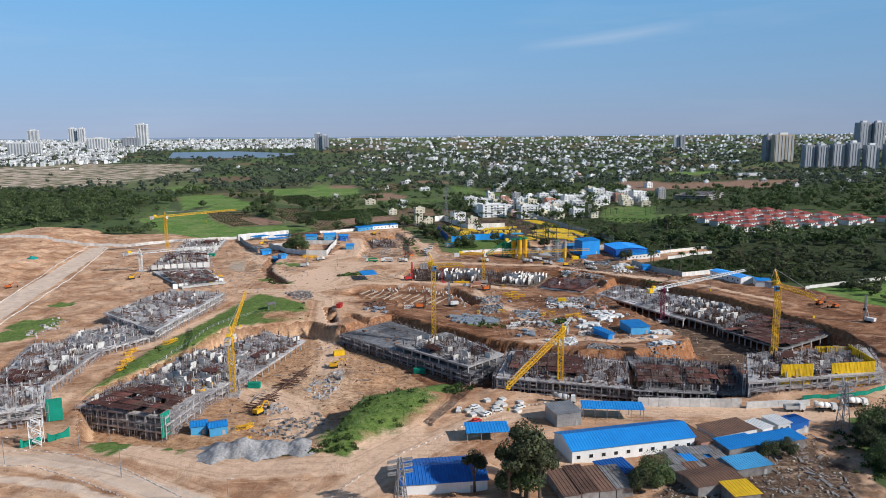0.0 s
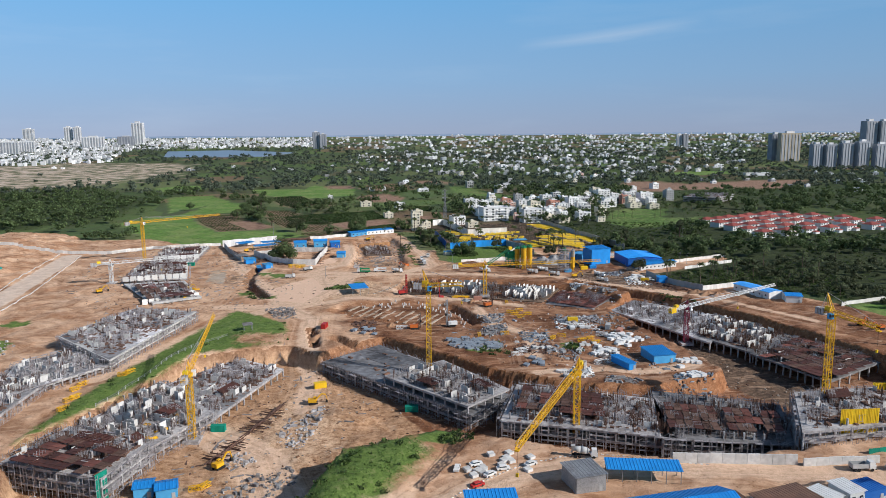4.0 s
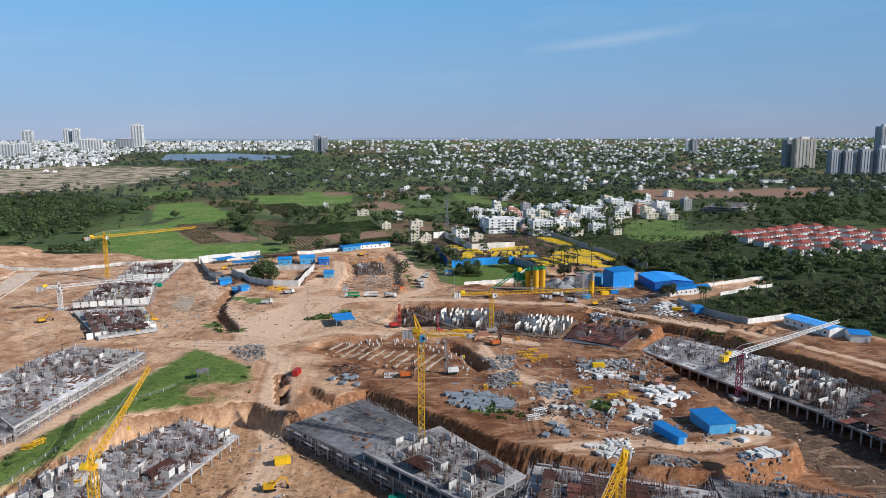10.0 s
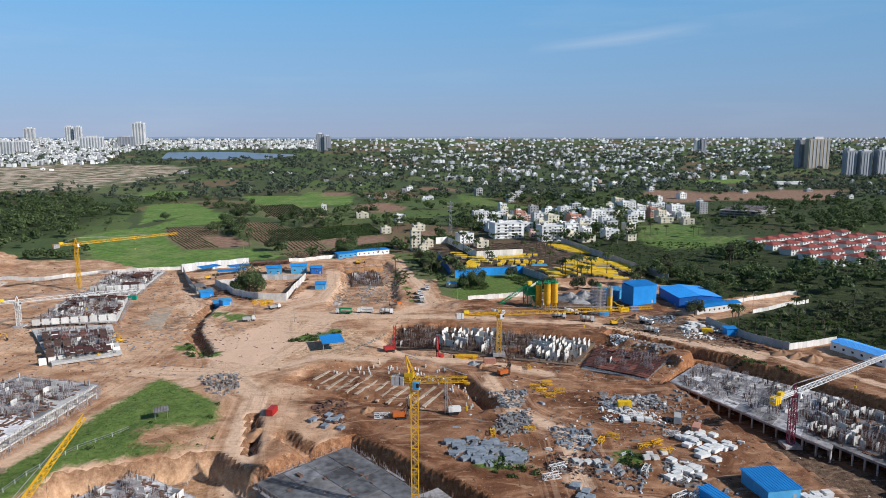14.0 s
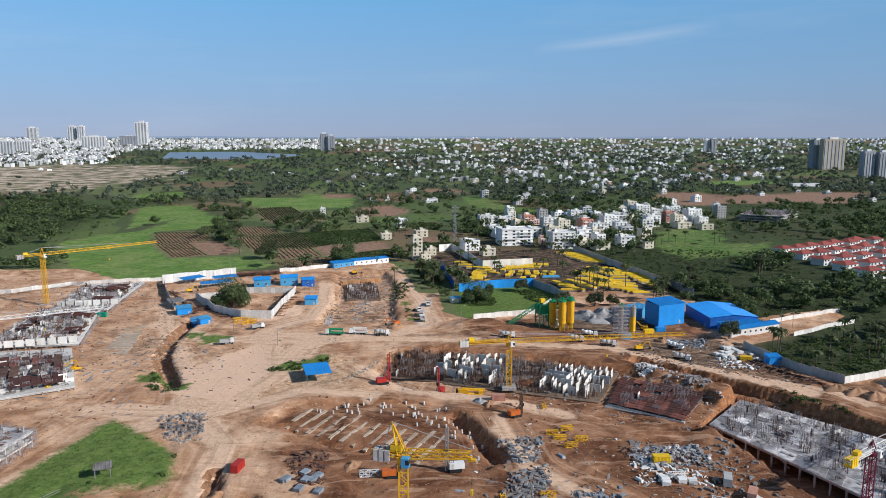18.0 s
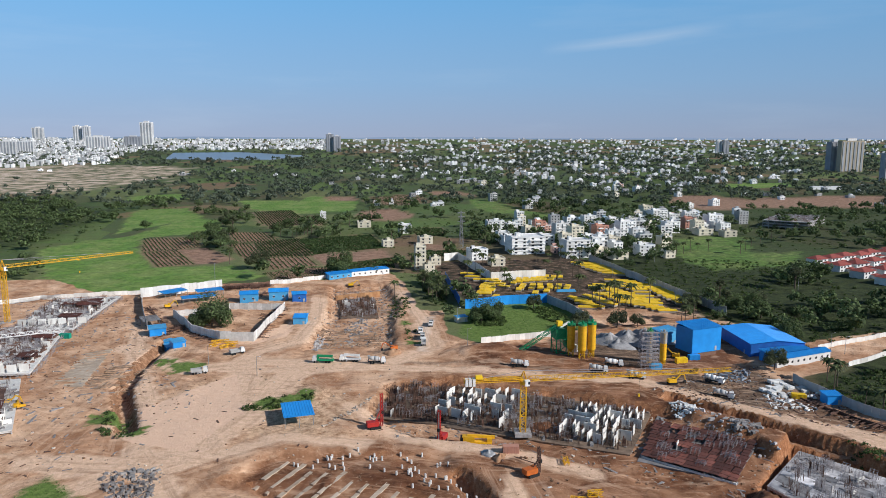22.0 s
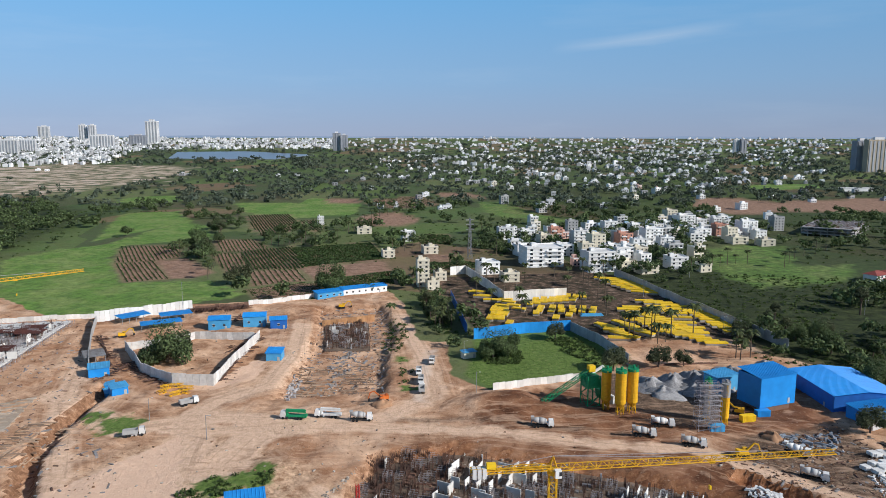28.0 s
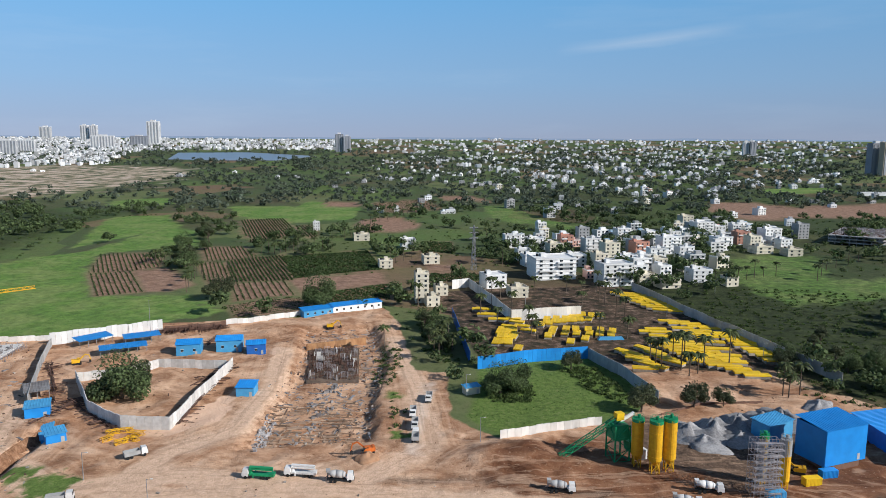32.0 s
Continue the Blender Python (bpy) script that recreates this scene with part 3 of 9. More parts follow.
H = H * (1 - 0.75 * np.maximum(pale * (ring < 0.05) * (left < 0.05), road_left)) + 0
for k, (line, half, depth) in enumerate(TRENCHES):
    H -= depth * strip(line, half, 0.9, 0.6, 30 + k)
TERRACE_BARE = [(-82.1, 466.2), (-86.3, 480.2), (-57.9, 489.4), (-60.0, 510.7), (-74.3, 529.0), (-54.3, 484.6), (-47.9, 465.9)]
weeds = np.clip(cover(TERRACE, 3, 1.5, 8, 81) + cover(MOUND, 5, 2.5, 8, 82) + cover(GREEN_LOT, 2.5, 1, 8, 83), 0, 1) * (1 - 0.85 * cover(TERRACE_BARE, 4, 3, 9, 84))
for k, (c, r) in enumerate([((-46.3, 601.8), 9), ((-36.3, 608.1), 9), ((-104.7, 586.8), 9), ((-88.4, 573.8), 6), ((-96.5, 647.5), 10), ((-210.2, 466.3), 16), ((-209.7, 443.3), 14),
                            ((-218.2, 514.4), 9), ((-97.3, 303.5), 9), ((-72.5, 303.3), 8), ((15.1, 354.3), 10), ((40.7, 456.4), 9), ((83.6, 458.1), 7), ((6.1, 690.2), 5),
                            ((129.8, 370.1), 1), ((1.2, 728.1), 5), ((-111.9, 654.8), 8), ((-39.3, 299.5), 9), ((-20.3, 298.6), 9)]):
    d = np.hypot(GX - c[0], GY - c[1])
    weeds = np.maximum(weeds, np.clip((r - d + 3.5 * wave(GX, GY, 9, 90 + k)) / 4, 0, 1))
grey = road_left.copy()
grey = np.maximum(grey, strip([(-129.0, 292.9), (-111.9, 293.0), (-95.5, 284.7), (-78.3, 274.4), (-61.9, 265.6), (-43.2, 255.4)], 4.0, 1.0, 0.2, 97))
grey = np.maximum(grey, strip([(-131.4, 279.6), (-114.0, 278.8), (-98.1, 273.8), (-74.3, 260.4)], 2.2, 1.0, 0.2, 98))
grey = np.maximum(grey, 0.75 * strip([(11.6, 675.2), (12.3, 716.1), (14.5, 742.2)], 3.5, 3, 1.5, 96))
tilled = np.zeros(GX.shape)
for k, poly in enumerate(TILLED):
    tilled = np.maximum(tilled, cover(poly, 3, 0.6, 15, 100 + k))
CENTRAL = [(-13.4, 562.4), (37.7, 572.3), (86.7, 538.5), (126.3, 549.7), (144.3, 414.5), (102.1, 395.3), (60.5, 408.4), (37.9, 424.5), (-9.8, 477.2), (-35.9, 508.1)]
EASTS = [(0.7, 640.3), (78.7, 649.1), (148.3, 626.6), (184.3, 578.4), (153.4, 527.6), (58.5, 527.0)]
# dark red-brown soil; over the ring pit it also paints in floor shade
red = np.clip(0.9 * cover([(30.6, 675.8), (74.9, 691.3), (128.2, 706.0), (204.6, 711.4), (161.0, 643.0), (41.6, 642.3)], 8, 5, 16, 116) + 0.95 * cover(CENTRAL, 10, 6, 18, 118) + 0.85 * cover(EASTS, 14, 8, 18, 119) + 0.95 * cover([(125, 610), (196, 577), (300, 520), (420, 420), (330, 300), (200, 330), (225, 430), (185, 520)], 10, 6, 18, 117) + 0.9 * cover(PIT_BASIN, 9, 5, 14, 110) + 0.9 * cover(PIT_RING, 12, 5, 14, 111), 0, 1)
scrub = np.clip(cover(SCRUB, 90, 90, 160, 112), 0, 1)
yard = cover(YARD, 3, 1.5, 9, 113)
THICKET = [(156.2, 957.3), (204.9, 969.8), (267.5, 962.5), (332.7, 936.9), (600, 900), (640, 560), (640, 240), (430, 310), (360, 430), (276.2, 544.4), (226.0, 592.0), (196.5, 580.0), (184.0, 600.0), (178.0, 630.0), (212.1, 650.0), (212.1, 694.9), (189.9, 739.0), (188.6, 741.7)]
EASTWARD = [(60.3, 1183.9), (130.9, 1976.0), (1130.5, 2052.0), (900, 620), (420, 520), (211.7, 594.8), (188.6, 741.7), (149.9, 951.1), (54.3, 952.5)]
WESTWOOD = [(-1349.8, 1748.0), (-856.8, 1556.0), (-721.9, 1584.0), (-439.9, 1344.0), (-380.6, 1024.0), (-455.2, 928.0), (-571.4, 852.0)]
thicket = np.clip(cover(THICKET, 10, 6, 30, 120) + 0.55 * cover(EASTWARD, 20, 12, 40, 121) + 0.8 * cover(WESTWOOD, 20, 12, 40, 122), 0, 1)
MEADOWS = [[(-357.2, 987.5), (-344.2, 1055.4), (-315.0, 1085.2), (-314.4, 1260.0), (-268.4, 1242.3), (-222.9, 1117.7), (-298.2, 1082.9), (-264.5, 987.3), (-214.0, 900.0), (-154.9, 911.2), (-115.2, 865.8), (-143.0, 837.9), (-185.1, 809.3), (-238.5, 791.5)],
           [(-432.5, 1365.6), (-366.7, 1405.2), (-303.3, 1282.3), (-335.9, 1104.4)],
           [(-333.2, 1539.2), (-227.8, 1537.8), (-153.2, 1338.8), (-188.1, 1306.6), (-257.9, 1377.4)],
           [(-216.9, 1634.5), (-118.4, 1501.9), (-114.6, 1366.9), (-153.2, 1338.8), (-222.1, 1477.5)],
           [(59.9, 1586.1), (103.2, 1561.6), (159.0, 1340.6), (182.2, 1312.9), (151.9, 1247.9), (142.9, 1299.2), (87.7, 1330.1), (62.2, 1398.9)],
           [(260.7, 1072.0), (295.9, 1104.8), (351.3, 1091.9), (334.2, 1047.5), (311.7, 985.6), (366.3, 999.4), (318.0, 918.8), (267.9, 900.3), (235.1, 891.2), (226.9, 932.1), (230.1, 971.1), (243.0, 1017.1)],
           [(652.8, 1940.7), (794.8, 1995.0), (795.7, 1884.0), (597.1, 1806.3)],
           [(-543.8, 1610.3), (-473.4, 1668.3), (-417.1, 1551.5), (-494.7, 1491.7)],
           [(267.5, 529.5), (345.6, 554.5), (289.5, 471.6), (273.6, 483.9)]]
bright = np.zeros(GX.shape)
for k, poly in enumerate(MEADOWS):
    bright = np.maximum(bright, (0.55 if k in (4, 5) else 1.0) * cover(poly, 8, 5, 25, 130 + k))
thicket *= 1 - bright
# wet ground; the pit strip and camp terms also paint in shade
wet = np.clip(0.9 * cover(DARK_WET, 6, 3, 12, 95) + 0.9 * cover([(75.4, 693.7), (93.5, 710.3), (109.1, 705.3), (126.3, 695.5), (155.8, 707.0), (146.9, 679.8), (129.9, 659.1), (113.1, 647.3), (101.4, 661.9), (82.8, 673.3)], 5, 3, 12, 150)
              + 0.6 * cover([(112.0, 619.3), (155.9, 645.7), (174.2, 619.8), (184.3, 578.4), (172.7, 559.3), (143.9, 588.7)], 8, 5, 14, 151)
              + 0.6 * strip([(-31.1, 650.1), (-9.6, 654.5), (25.1, 655.6), (59.0, 650.3), (90.7, 643.9)], 3.0, 3, 1.5, 153)
              + 0.85 * cover([(140.0, 424.0), (134.0, 480.0), (150.0, 500.0), (172.0, 452.0), (188.0, 408.0), (222.0, 395.0), (205.0, 384.0), (165.0, 392.0)], 5, 4, 12, 157)
              + 0.85 * cover([(86.0, 285.3), (139.5, 295.8), (142.3, 264.1), (125.0, 252.0), (70.7, 254.3)], 6, 5, 12, 154), 0, 1)
churn = np.clip(0.7 * cover([(-92.9, 617.6), (-57.4, 647.9), (-11.3, 611.6), (-10.1, 567.1), (-52.3, 562.1)], 12, 10, 20, 155) + 0.8 * cover([(-68.0, 370.0), (-36.4, 434.8), (-18.8, 367.6), (-44.1, 322.3)], 8, 6, 14, 156), 0, 1)
pad_area = np.maximum(cover(PALE_PATCH, 2.5, 1.5, 9, 160), cover([(-90.5, 698.3), (-75.9, 704.3), (-65.2, 732.3), (-60.1, 702.1), (-75.0, 686.1)], 4, 2, 10, 161))
# place across and along the nearest track, for wheel ruts
RUTS = PALE + [([(-31.1, 618.1), (-8.5, 587.5), (29.5, 567.4)], 3), ([(-77.2, 576.4), (-62.5, 611.2), (-21.6, 618.2)], 3), ([(-126.1, 474.2), (-112.1, 558.0), (-114.5, 669.7)], 3),
               ([(26.3, 644.5), (107.0, 657.8), (146.2, 633.9)], 3), ([(-171.7, 655.3), (-118.2, 610.7), (-81.2, 598.5)], 3)]
across, along, near_track = np.zeros(GX.shape), np.zeros(GX.shape), np.full(GX.shape, 1e3)
for k, (line, half) in enumerate(RUTS):
    run = 500.0 * k
    for p, q in zip(line, line[1:]):
        ln = math.hypot(q[0] - p[0], q[1] - p[1])
        ux, uy = (q[0] - p[0]) / ln, (q[1] - p[1]) / ln
        box = (GX > min(p[0], q[0]) - 26) & (GX < max(p[0], q[0]) + 26) & (GY > min(p[1], q[1]) - 26) & (GY < max(p[1], q[1]) + 26)
        dx, dy = GX[box] - p[0], GY[box] - p[1]
        t = np.clip(dx * ux + dy * uy, 0, ln)
        d = np.hypot(dx - t * ux, dy - t * uy)
        side = dx * -uy + dy * ux
        old = near_track[box]
        better = d < old
        for arr, val in ((near_track, d), (across, side), (along, run + dx * ux + dy * uy)):
            cur = arr[box]
            cur[better] = val[better]
            arr[box] = cur
        run += ln
rutted = np.clip((22 - near_track) / 14, 0, 1)
bare_lot = cover([(107.0, 756.8), (136.0, 754.1), (179.0, 767.3), (176.6, 741.2), (148.5, 730.3), (109.8, 722.6)], 3, 2, 9, 140)

ground_me = bpy.data.meshes.new("ground")
ny_, nx_ = GX.shape
idx = np.arange(nx_ * ny_).reshape(ny_, nx_)
quads = np.stack([idx[:-1, :-1], idx[:-1, 1:], idx[1:, 1:], idx[1:, :-1]], -1).reshape(-1, 4)
ground_me.vertices.add(nx_ * ny_)
ground_me.vertices.foreach_set("co", np.stack([GX, GY, H], -1).ravel())
ground_me.loops.add(quads.size)
ground_me.loops.foreach_set("vertex_index", quads.ravel())
ground_me.polygons.add(len(quads))
ground_me.polygons.foreach_set("loop_start", np.arange(0, quads.size, 4))
ground_me.update(calc_edges=True)
ground_me.shade_smooth()
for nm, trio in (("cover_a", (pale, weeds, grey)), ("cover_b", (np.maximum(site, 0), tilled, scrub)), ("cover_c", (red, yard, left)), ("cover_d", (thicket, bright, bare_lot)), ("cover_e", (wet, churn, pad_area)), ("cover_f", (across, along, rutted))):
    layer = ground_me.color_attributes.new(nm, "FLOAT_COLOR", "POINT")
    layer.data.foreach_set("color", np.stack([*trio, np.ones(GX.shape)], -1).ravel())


def ground_material():
    m = bpy.data.materials.new("earth_and_meadow")
    m.use_nodes = True
    n, l = m.node_tree.nodes, m.node_tree.links
    b = n["Principled BSDF"]
    b.inputs["Roughness"].default_value, b.inputs["Specular IOR Level"].default_value = 0.95, 0.15
    geo = n.new("ShaderNodeNewGeometry")

    def noise_at(scale, detail=6.0, rough=0.6):
        t = n.new("ShaderNodeTexNoise")
        t.inputs["Scale"].default_value, t.inputs["Detail"].default_value, t.inputs["Roughness"].default_value = scale, detail, rough
        l.new(geo.outputs["Position"], t.inputs["Vector"])
        return t.outputs["Fac"]

    def ramp(fac, *stops):
        r = n.new("ShaderNodeValToRGB")
        while len(r.color_ramp.elements) < len(stops):
            r.color_ramp.elements.new(0.5)
        for e, (p, c) in zip(r.color_ramp.elements, stops):
            e.position, e.color = p, (*c, 1)
        l.new(fac, r.inputs[0])
        return r.outputs[0]

    def mix(fac, a, c):
        x = n.new("ShaderNodeMixRGB")
        l.new(fac, x.inputs["Fac"])
        l.new(a, x.inputs["Color1"])
        l.new(c, x.inputs["Color2"])
        return x.outputs[0]

    def ragged(mask, noise, k=0.7):
        """A mask whose edge is broken up by noise."""
        a = n.new("ShaderNodeMath")
        a.operation = "MULTIPLY_ADD"
        l.new(noise, a.inputs[0])
        a.inputs[1].default_value = k
        l.new(mask, a.inputs[2])
        r = n.new("ShaderNodeMapRange")
        r.inputs["From Min"].default_value, r.inputs["From Max"].default_value = 0.5 + k * 0.2, 0.5 + k * 0.8
        l.new(a.outputs[0], r.inputs["Value"])
        return r.outputs[0]

    sep = {}
    for nm in ("cover_a", "cover_b", "cover_c", "cover_d", "cover_e", "cover_f"):
        at = n.new("ShaderNodeAttribute")
        at.attribute_name = nm
        s = n.new("ShaderNodeSeparateColor")
        l.new(at.outputs["Color"], s.inputs[0])
        sep[nm] = s.outputs
    fine, mid, broad, huge = noise_at(0.9, 8), noise_at(0.16, 9, 0.68), noise_at(0.03, 6), noise_at(0.006, 6)
    crumb = noise_at(0.42, 10, 0.78)
    pm0 = n.new("ShaderNodeTexNoise")
    pm0.inputs["Scale"].default_value, pm0.inputs["Detail"].default_value, pm0.inputs["Roughness"].default_value, pm0.inputs["Distortion"].default_value = 0.05, 9.0, 0.66, 0.9
    l.new(geo.outputs["Position"], pm0.inputs["Vector"])
    patch = pm0.outputs["Fac"]
    earth = ramp(patch, (0.36, (0.275, 0.158, 0.096)), (0.45, (0.430, 0.280, 0.184)), (0.54, (0.565, 0.400, 0.284)), (0.63, (0.665, 0.505, 0.380)))
    earth = mix(ramp(crumb, (0.33, (0.75, 0.75, 0.75)), (0.45, (0, 0, 0))), earth, ramp(fine, (0.40, (0.170, 0.088, 0.050)), (0.60, (0.290, 0.170, 0.102))))
    earth = mix(ramp(crumb, (0.56, (0, 0, 0)), (0.70, (0.6, 0.6, 0.6))), earth, ramp(fine, (0.40, (0.56, 0.41, 0.295)), (0.60, (0.70, 0.55, 0.42))))
    blot = n.new("ShaderNodeTexNoise")
    blot.inputs["Scale"].default_value, blot.inputs["Detail"].default_value, blot.inputs["Roughness"].default_value, blot.inputs["Distortion"].default_value = 0.022, 10.0, 0.62, 1.6
    l.new(geo.outputs["Position"], blot.inputs["Vector"])
    earth = mix(ramp(blot.outputs["Fac"], (0.50, (0, 0, 0)), (0.60, (0.7, 0.7, 0.7))), earth, ramp(mid, (0.38, (0.235, 0.118, 0.064)), (0.52, (0.375, 0.215, 0.128)), (0.64, (0.50, 0.325, 0.215))))
    earth = mix(ragged(sep["cover_c"][0], broad), earth, ramp(patch, (0.36, (0.085, 0.038, 0.020)), (0.48, (0.190, 0.094, 0.053)), (0.62, (0.36, 0.215, 0.135))))
    earth = mix(ramp(crumb, (0.34, (0.55, 0.55, 0.55)), (0.44, (0, 0, 0))), earth, ramp(fine, (0.40, (0.085, 0.042, 0.024)), (0.60, (0.190, 0.104, 0.060))))
    earth = mix(ragged(sep["cover_c"][2], broad), earth, ramp(crumb, (0.38, (0.22, 0.125, 0.070)), (0.62, (0.54, 0.375, 0.245))))
    earth = mix(ragged(sep["cover_e"][1], crumb), earth, ramp(crumb, (0.40, (0.24, 0.145, 0.085)), (0.50, (0.50, 0.37, 0.26)), (0.60, (0.68, 0.53, 0.39))))
    earth = mix(ragged(sep["cover_e"][0], mid), earth, ramp(crumb, (0.38, (0.055, 0.042, 0.034)), (0.62, (0.185, 0.138, 0.105))))
    track = ramp(crumb, (0.36, (0.50, 0.365, 0.265)), (0.50, (0.65, 0.50, 0.385)), (0.64, (0.74, 0.595, 0.475)))
    earth = mix(ragged(sep["cover_a"][0], mid, 0.5), earth, track)
    earth = mix(ragged(sep["cover_a"][2], mid), earth, ramp(mid, (0.36, (0.57, 0.49, 0.425)), (0.64, (0.72, 0.64, 0.565))))
    for turn, lo, hi, tone in ((1.25, 0.56, 0.66, (0.68, 0.52, 0.39)), (2.2, 0.58, 0.68, (0.27, 0.160, 0.098))):
        mp = n.new("ShaderNodeMapping")
        mp.inputs["Rotation"].default_value = (0, 0, turn)
        mp.inputs["Scale"].default_value = (0.035, 0.13, 0.1)
        l.new(geo.outputs["Position"], mp.inputs["Vector"])
        st = n.new("ShaderNodeTexNoise")
        st.inputs["Scale"].default_value, st.inputs["Detail"].default_value, st.inputs["Distortion"].default_value = 1.0, 8.0, 2.6
        l.new(mp.outputs[0], st.inputs["Vector"])
        rg = n.new("ShaderNodeMapRange")
        rg.inputs["From Min"].default_value, rg.inputs["From Max"].default_value, rg.inputs["To Max"].default_value = lo, hi, 0.35
        l.new(st.outputs["Fac"], rg.inputs["Value"])
        tn = n.new("ShaderNodeRGB")
        tn.outputs[0].default_value = (*tone, 1)
        earth = mix(rg.outputs[0], earth, tn.outputs[0])
    vec = n.new("ShaderNodeCombineXYZ")
    for k, f in ((0, 0.42), (1, 0.012)):
        sc = n.new("ShaderNodeMath")
        sc.operation = "MULTIPLY"
        sc.inputs[1].default_value = f
        l.new(sep["cover_f"][k], sc.inputs[0])
        l.new(sc.outputs[0], vec.inputs[k])
    rut = n.new("ShaderNodeTexNoise")
    rut.inputs["Scale"].default_value, rut.inputs["Detail"].default_value, rut.inputs["Roughness"].default_value, rut.inputs["Distortion"].default_value = 1.0, 5.0, 0.6, 0.25
    l.new(vec.outputs[0], rut.inputs["Vector"])
    for lo, hi, tone in ((0.52, 0.57, (0.70, 0.54, 0.41)), (0.47, 0.41, (0.25, 0.145, 0.088))):
        rg = n.new("ShaderNodeMapRange")
        rg.inputs["From Min"].default_value, rg.inputs["From Max"].default_value, rg.inputs["To Max"].default_value = lo, hi, 0.26
        l.new(rut.outputs["Fac"], rg.inputs["Value"])
        fade = n.new("ShaderNodeMath")
        fade.operation = "MULTIPLY"
        l.new(rg.outputs[0], fade.inputs[0])
        l.new(sep["cover_f"][2], fade.inputs[1])
        tn = n.new("ShaderNodeRGB")
        tn.outputs[0].default_value = (*tone, 1)
        earth = mix(fade.outputs[0], earth, tn.outputs[0])
    pad = n.new("ShaderNodeRGB")
    pad.outputs[0].default_value = (0.72, 0.545, 0.435, 1)
    earth = mix(ragged(sep["cover_e"][2], mid, 0.35), earth, mix(ramp(crumb, (0.35, (0, 0, 0)), (0.6, (0.8, 0.8, 0.8))), pad.outputs[0], track))
    # cut faces show fresh orange and cream subsoil
    nz = n.new("ShaderNodeSeparateXYZ")
    l.new(geo.outputs["True Normal"], nz.inputs[0])
    steep = n.new("ShaderNodeMapRange")
    steep.inputs["From Min"].default_value, steep.inputs["From Max"].default_value = 0.86, 0.66
    l.new(nz.outputs["Z"], steep.inputs["Value"])
    fresh = mix(sep["cover_c"][2], mix(sep["cover_c"][0], ramp(crumb, (0.36, (0.130, 0.070, 0.042)), (0.52, (0.27, 0.160, 0.100)), (0.66, (0.44, 0.30, 0.20))), ramp(crumb, (0.36, (0.165, 0.075, 0.039)), (0.52, (0.315, 0.160, 0.084)), (0.66, (0.46, 0.275, 0.165)))), ramp(crumb, (0.36, (0.48, 0.31, 0.19)), (0.62, (0.76, 0.58, 0.41))))
    earth = mix(steep.outputs[0], earth, fresh)
    spots = ramp(fine, (0.60, (0, 0, 0)), (0.72, (0.55, 0.55, 0.55)))
    bw = n.new("ShaderNodeRGBToBW")
    l.new(spots, bw.inputs[0])
    stones = n.new("ShaderNodeRGB")
    stones.outputs[0].default_value = (0.60, 0.50, 0.40, 1)
    earth = mix(bw.outputs[0], earth, stones.outputs[0])
    warm = n.new("ShaderNodeMixRGB")
    warm.blend_type, warm.inputs["Fac"].default_value, warm.inputs["Color2"].default_value = "MULTIPLY", 1.0, (1.07, 0.945, 0.835, 1)
    l.new(earth, warm.inputs["Color1"])
    earth = warm.outputs[0]
    leafy = noise_at(0.5, 8, 0.75)
    grass = ramp(mid, (0.36, (0.066, 0.094, 0.032)), (0.50, (0.105, 0.165, 0.042)), (0.64, (0.150, 0.230, 0.056)))
    meadow = mix(ramp(broad, (0.42, (0, 0, 0)), (0.62, (1, 1, 1))), grass, ramp(mid, (0.36, (0.080, 0.095, 0.036)), (0.64, (0.200, 0.190, 0.085))))
    far_soil = ramp(mid, (0.36, (0.205, 0.118, 0.078)), (0.64, (0.38, 0.24, 0.165)))
    meadow = mix(ramp(huge, (0.54, (0, 0, 0)), (0.60, (0.8, 0.8, 0.8))), meadow, ramp(mid, (0.3, (0.085, 0.062, 0.038)), (0.7, (0.20, 0.14, 0.088))))
    # field parcels
    pm_ = n.new("ShaderNodeMapping")
    pm_.inputs["Rotation"].default_value, pm_.inputs["Scale"].default_value = (0, 0, 0.35), (0.0085, 0.0052, 0.0)
    l.new(geo.outputs["Position"], pm_.inputs["Vector"])
    vo = n.new("ShaderNodeTexVoronoi")
    vo.voronoi_dimensions, vo.distance = "2D", "CHEBYCHEV"
    vo.inputs["Scale"].default_value = 1.0
    l.new(pm_.outputs[0], vo.inputs["Vector"])
    vb = n.new("ShaderNodeRGBToBW")
    l.new(vo.outputs["Color"], vb.inputs[0])
    plots = ramp(vb.outputs[0], (0.0, (0.060, 0.090, 0.036)), (0.30, (0.105, 0.155, 0.048)), (0.42, (0.080, 0.082, 0.044)), (0.52, (0.145, 0.165, 0.070)), (0.60, (0.062, 0.086, 0.040)), (0.70, (0.210, 0.130, 0.085)), (0.80, (0.085, 0.130, 0.045)))
    plots.node.color_ramp.interpolation = "CONSTANT"
    meadow = mix(ramp(mid, (0.30, (0.45, 0.45, 0.45)), (0.70, (0.9, 0.9, 0.9))), meadow, plots)
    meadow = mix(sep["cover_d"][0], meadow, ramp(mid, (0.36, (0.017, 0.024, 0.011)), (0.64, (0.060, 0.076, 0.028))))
    meadow = mix(ragged(sep["cover_d"][1], mid), meadow, mix(ramp(broad, (0.44, (0, 0, 0)), (0.60, (0.8, 0.8, 0.8))), ramp(mid, (0.36, (0.085, 0.150, 0.034)), (0.64, (0.165, 0.285, 0.058))), ramp(mid, (0.36, (0.150, 0.200, 0.060)), (0.64, (0.270, 0.330, 0.105)))))
    meadow = mix(sep["cover_b"][1], meadow, far_soil)
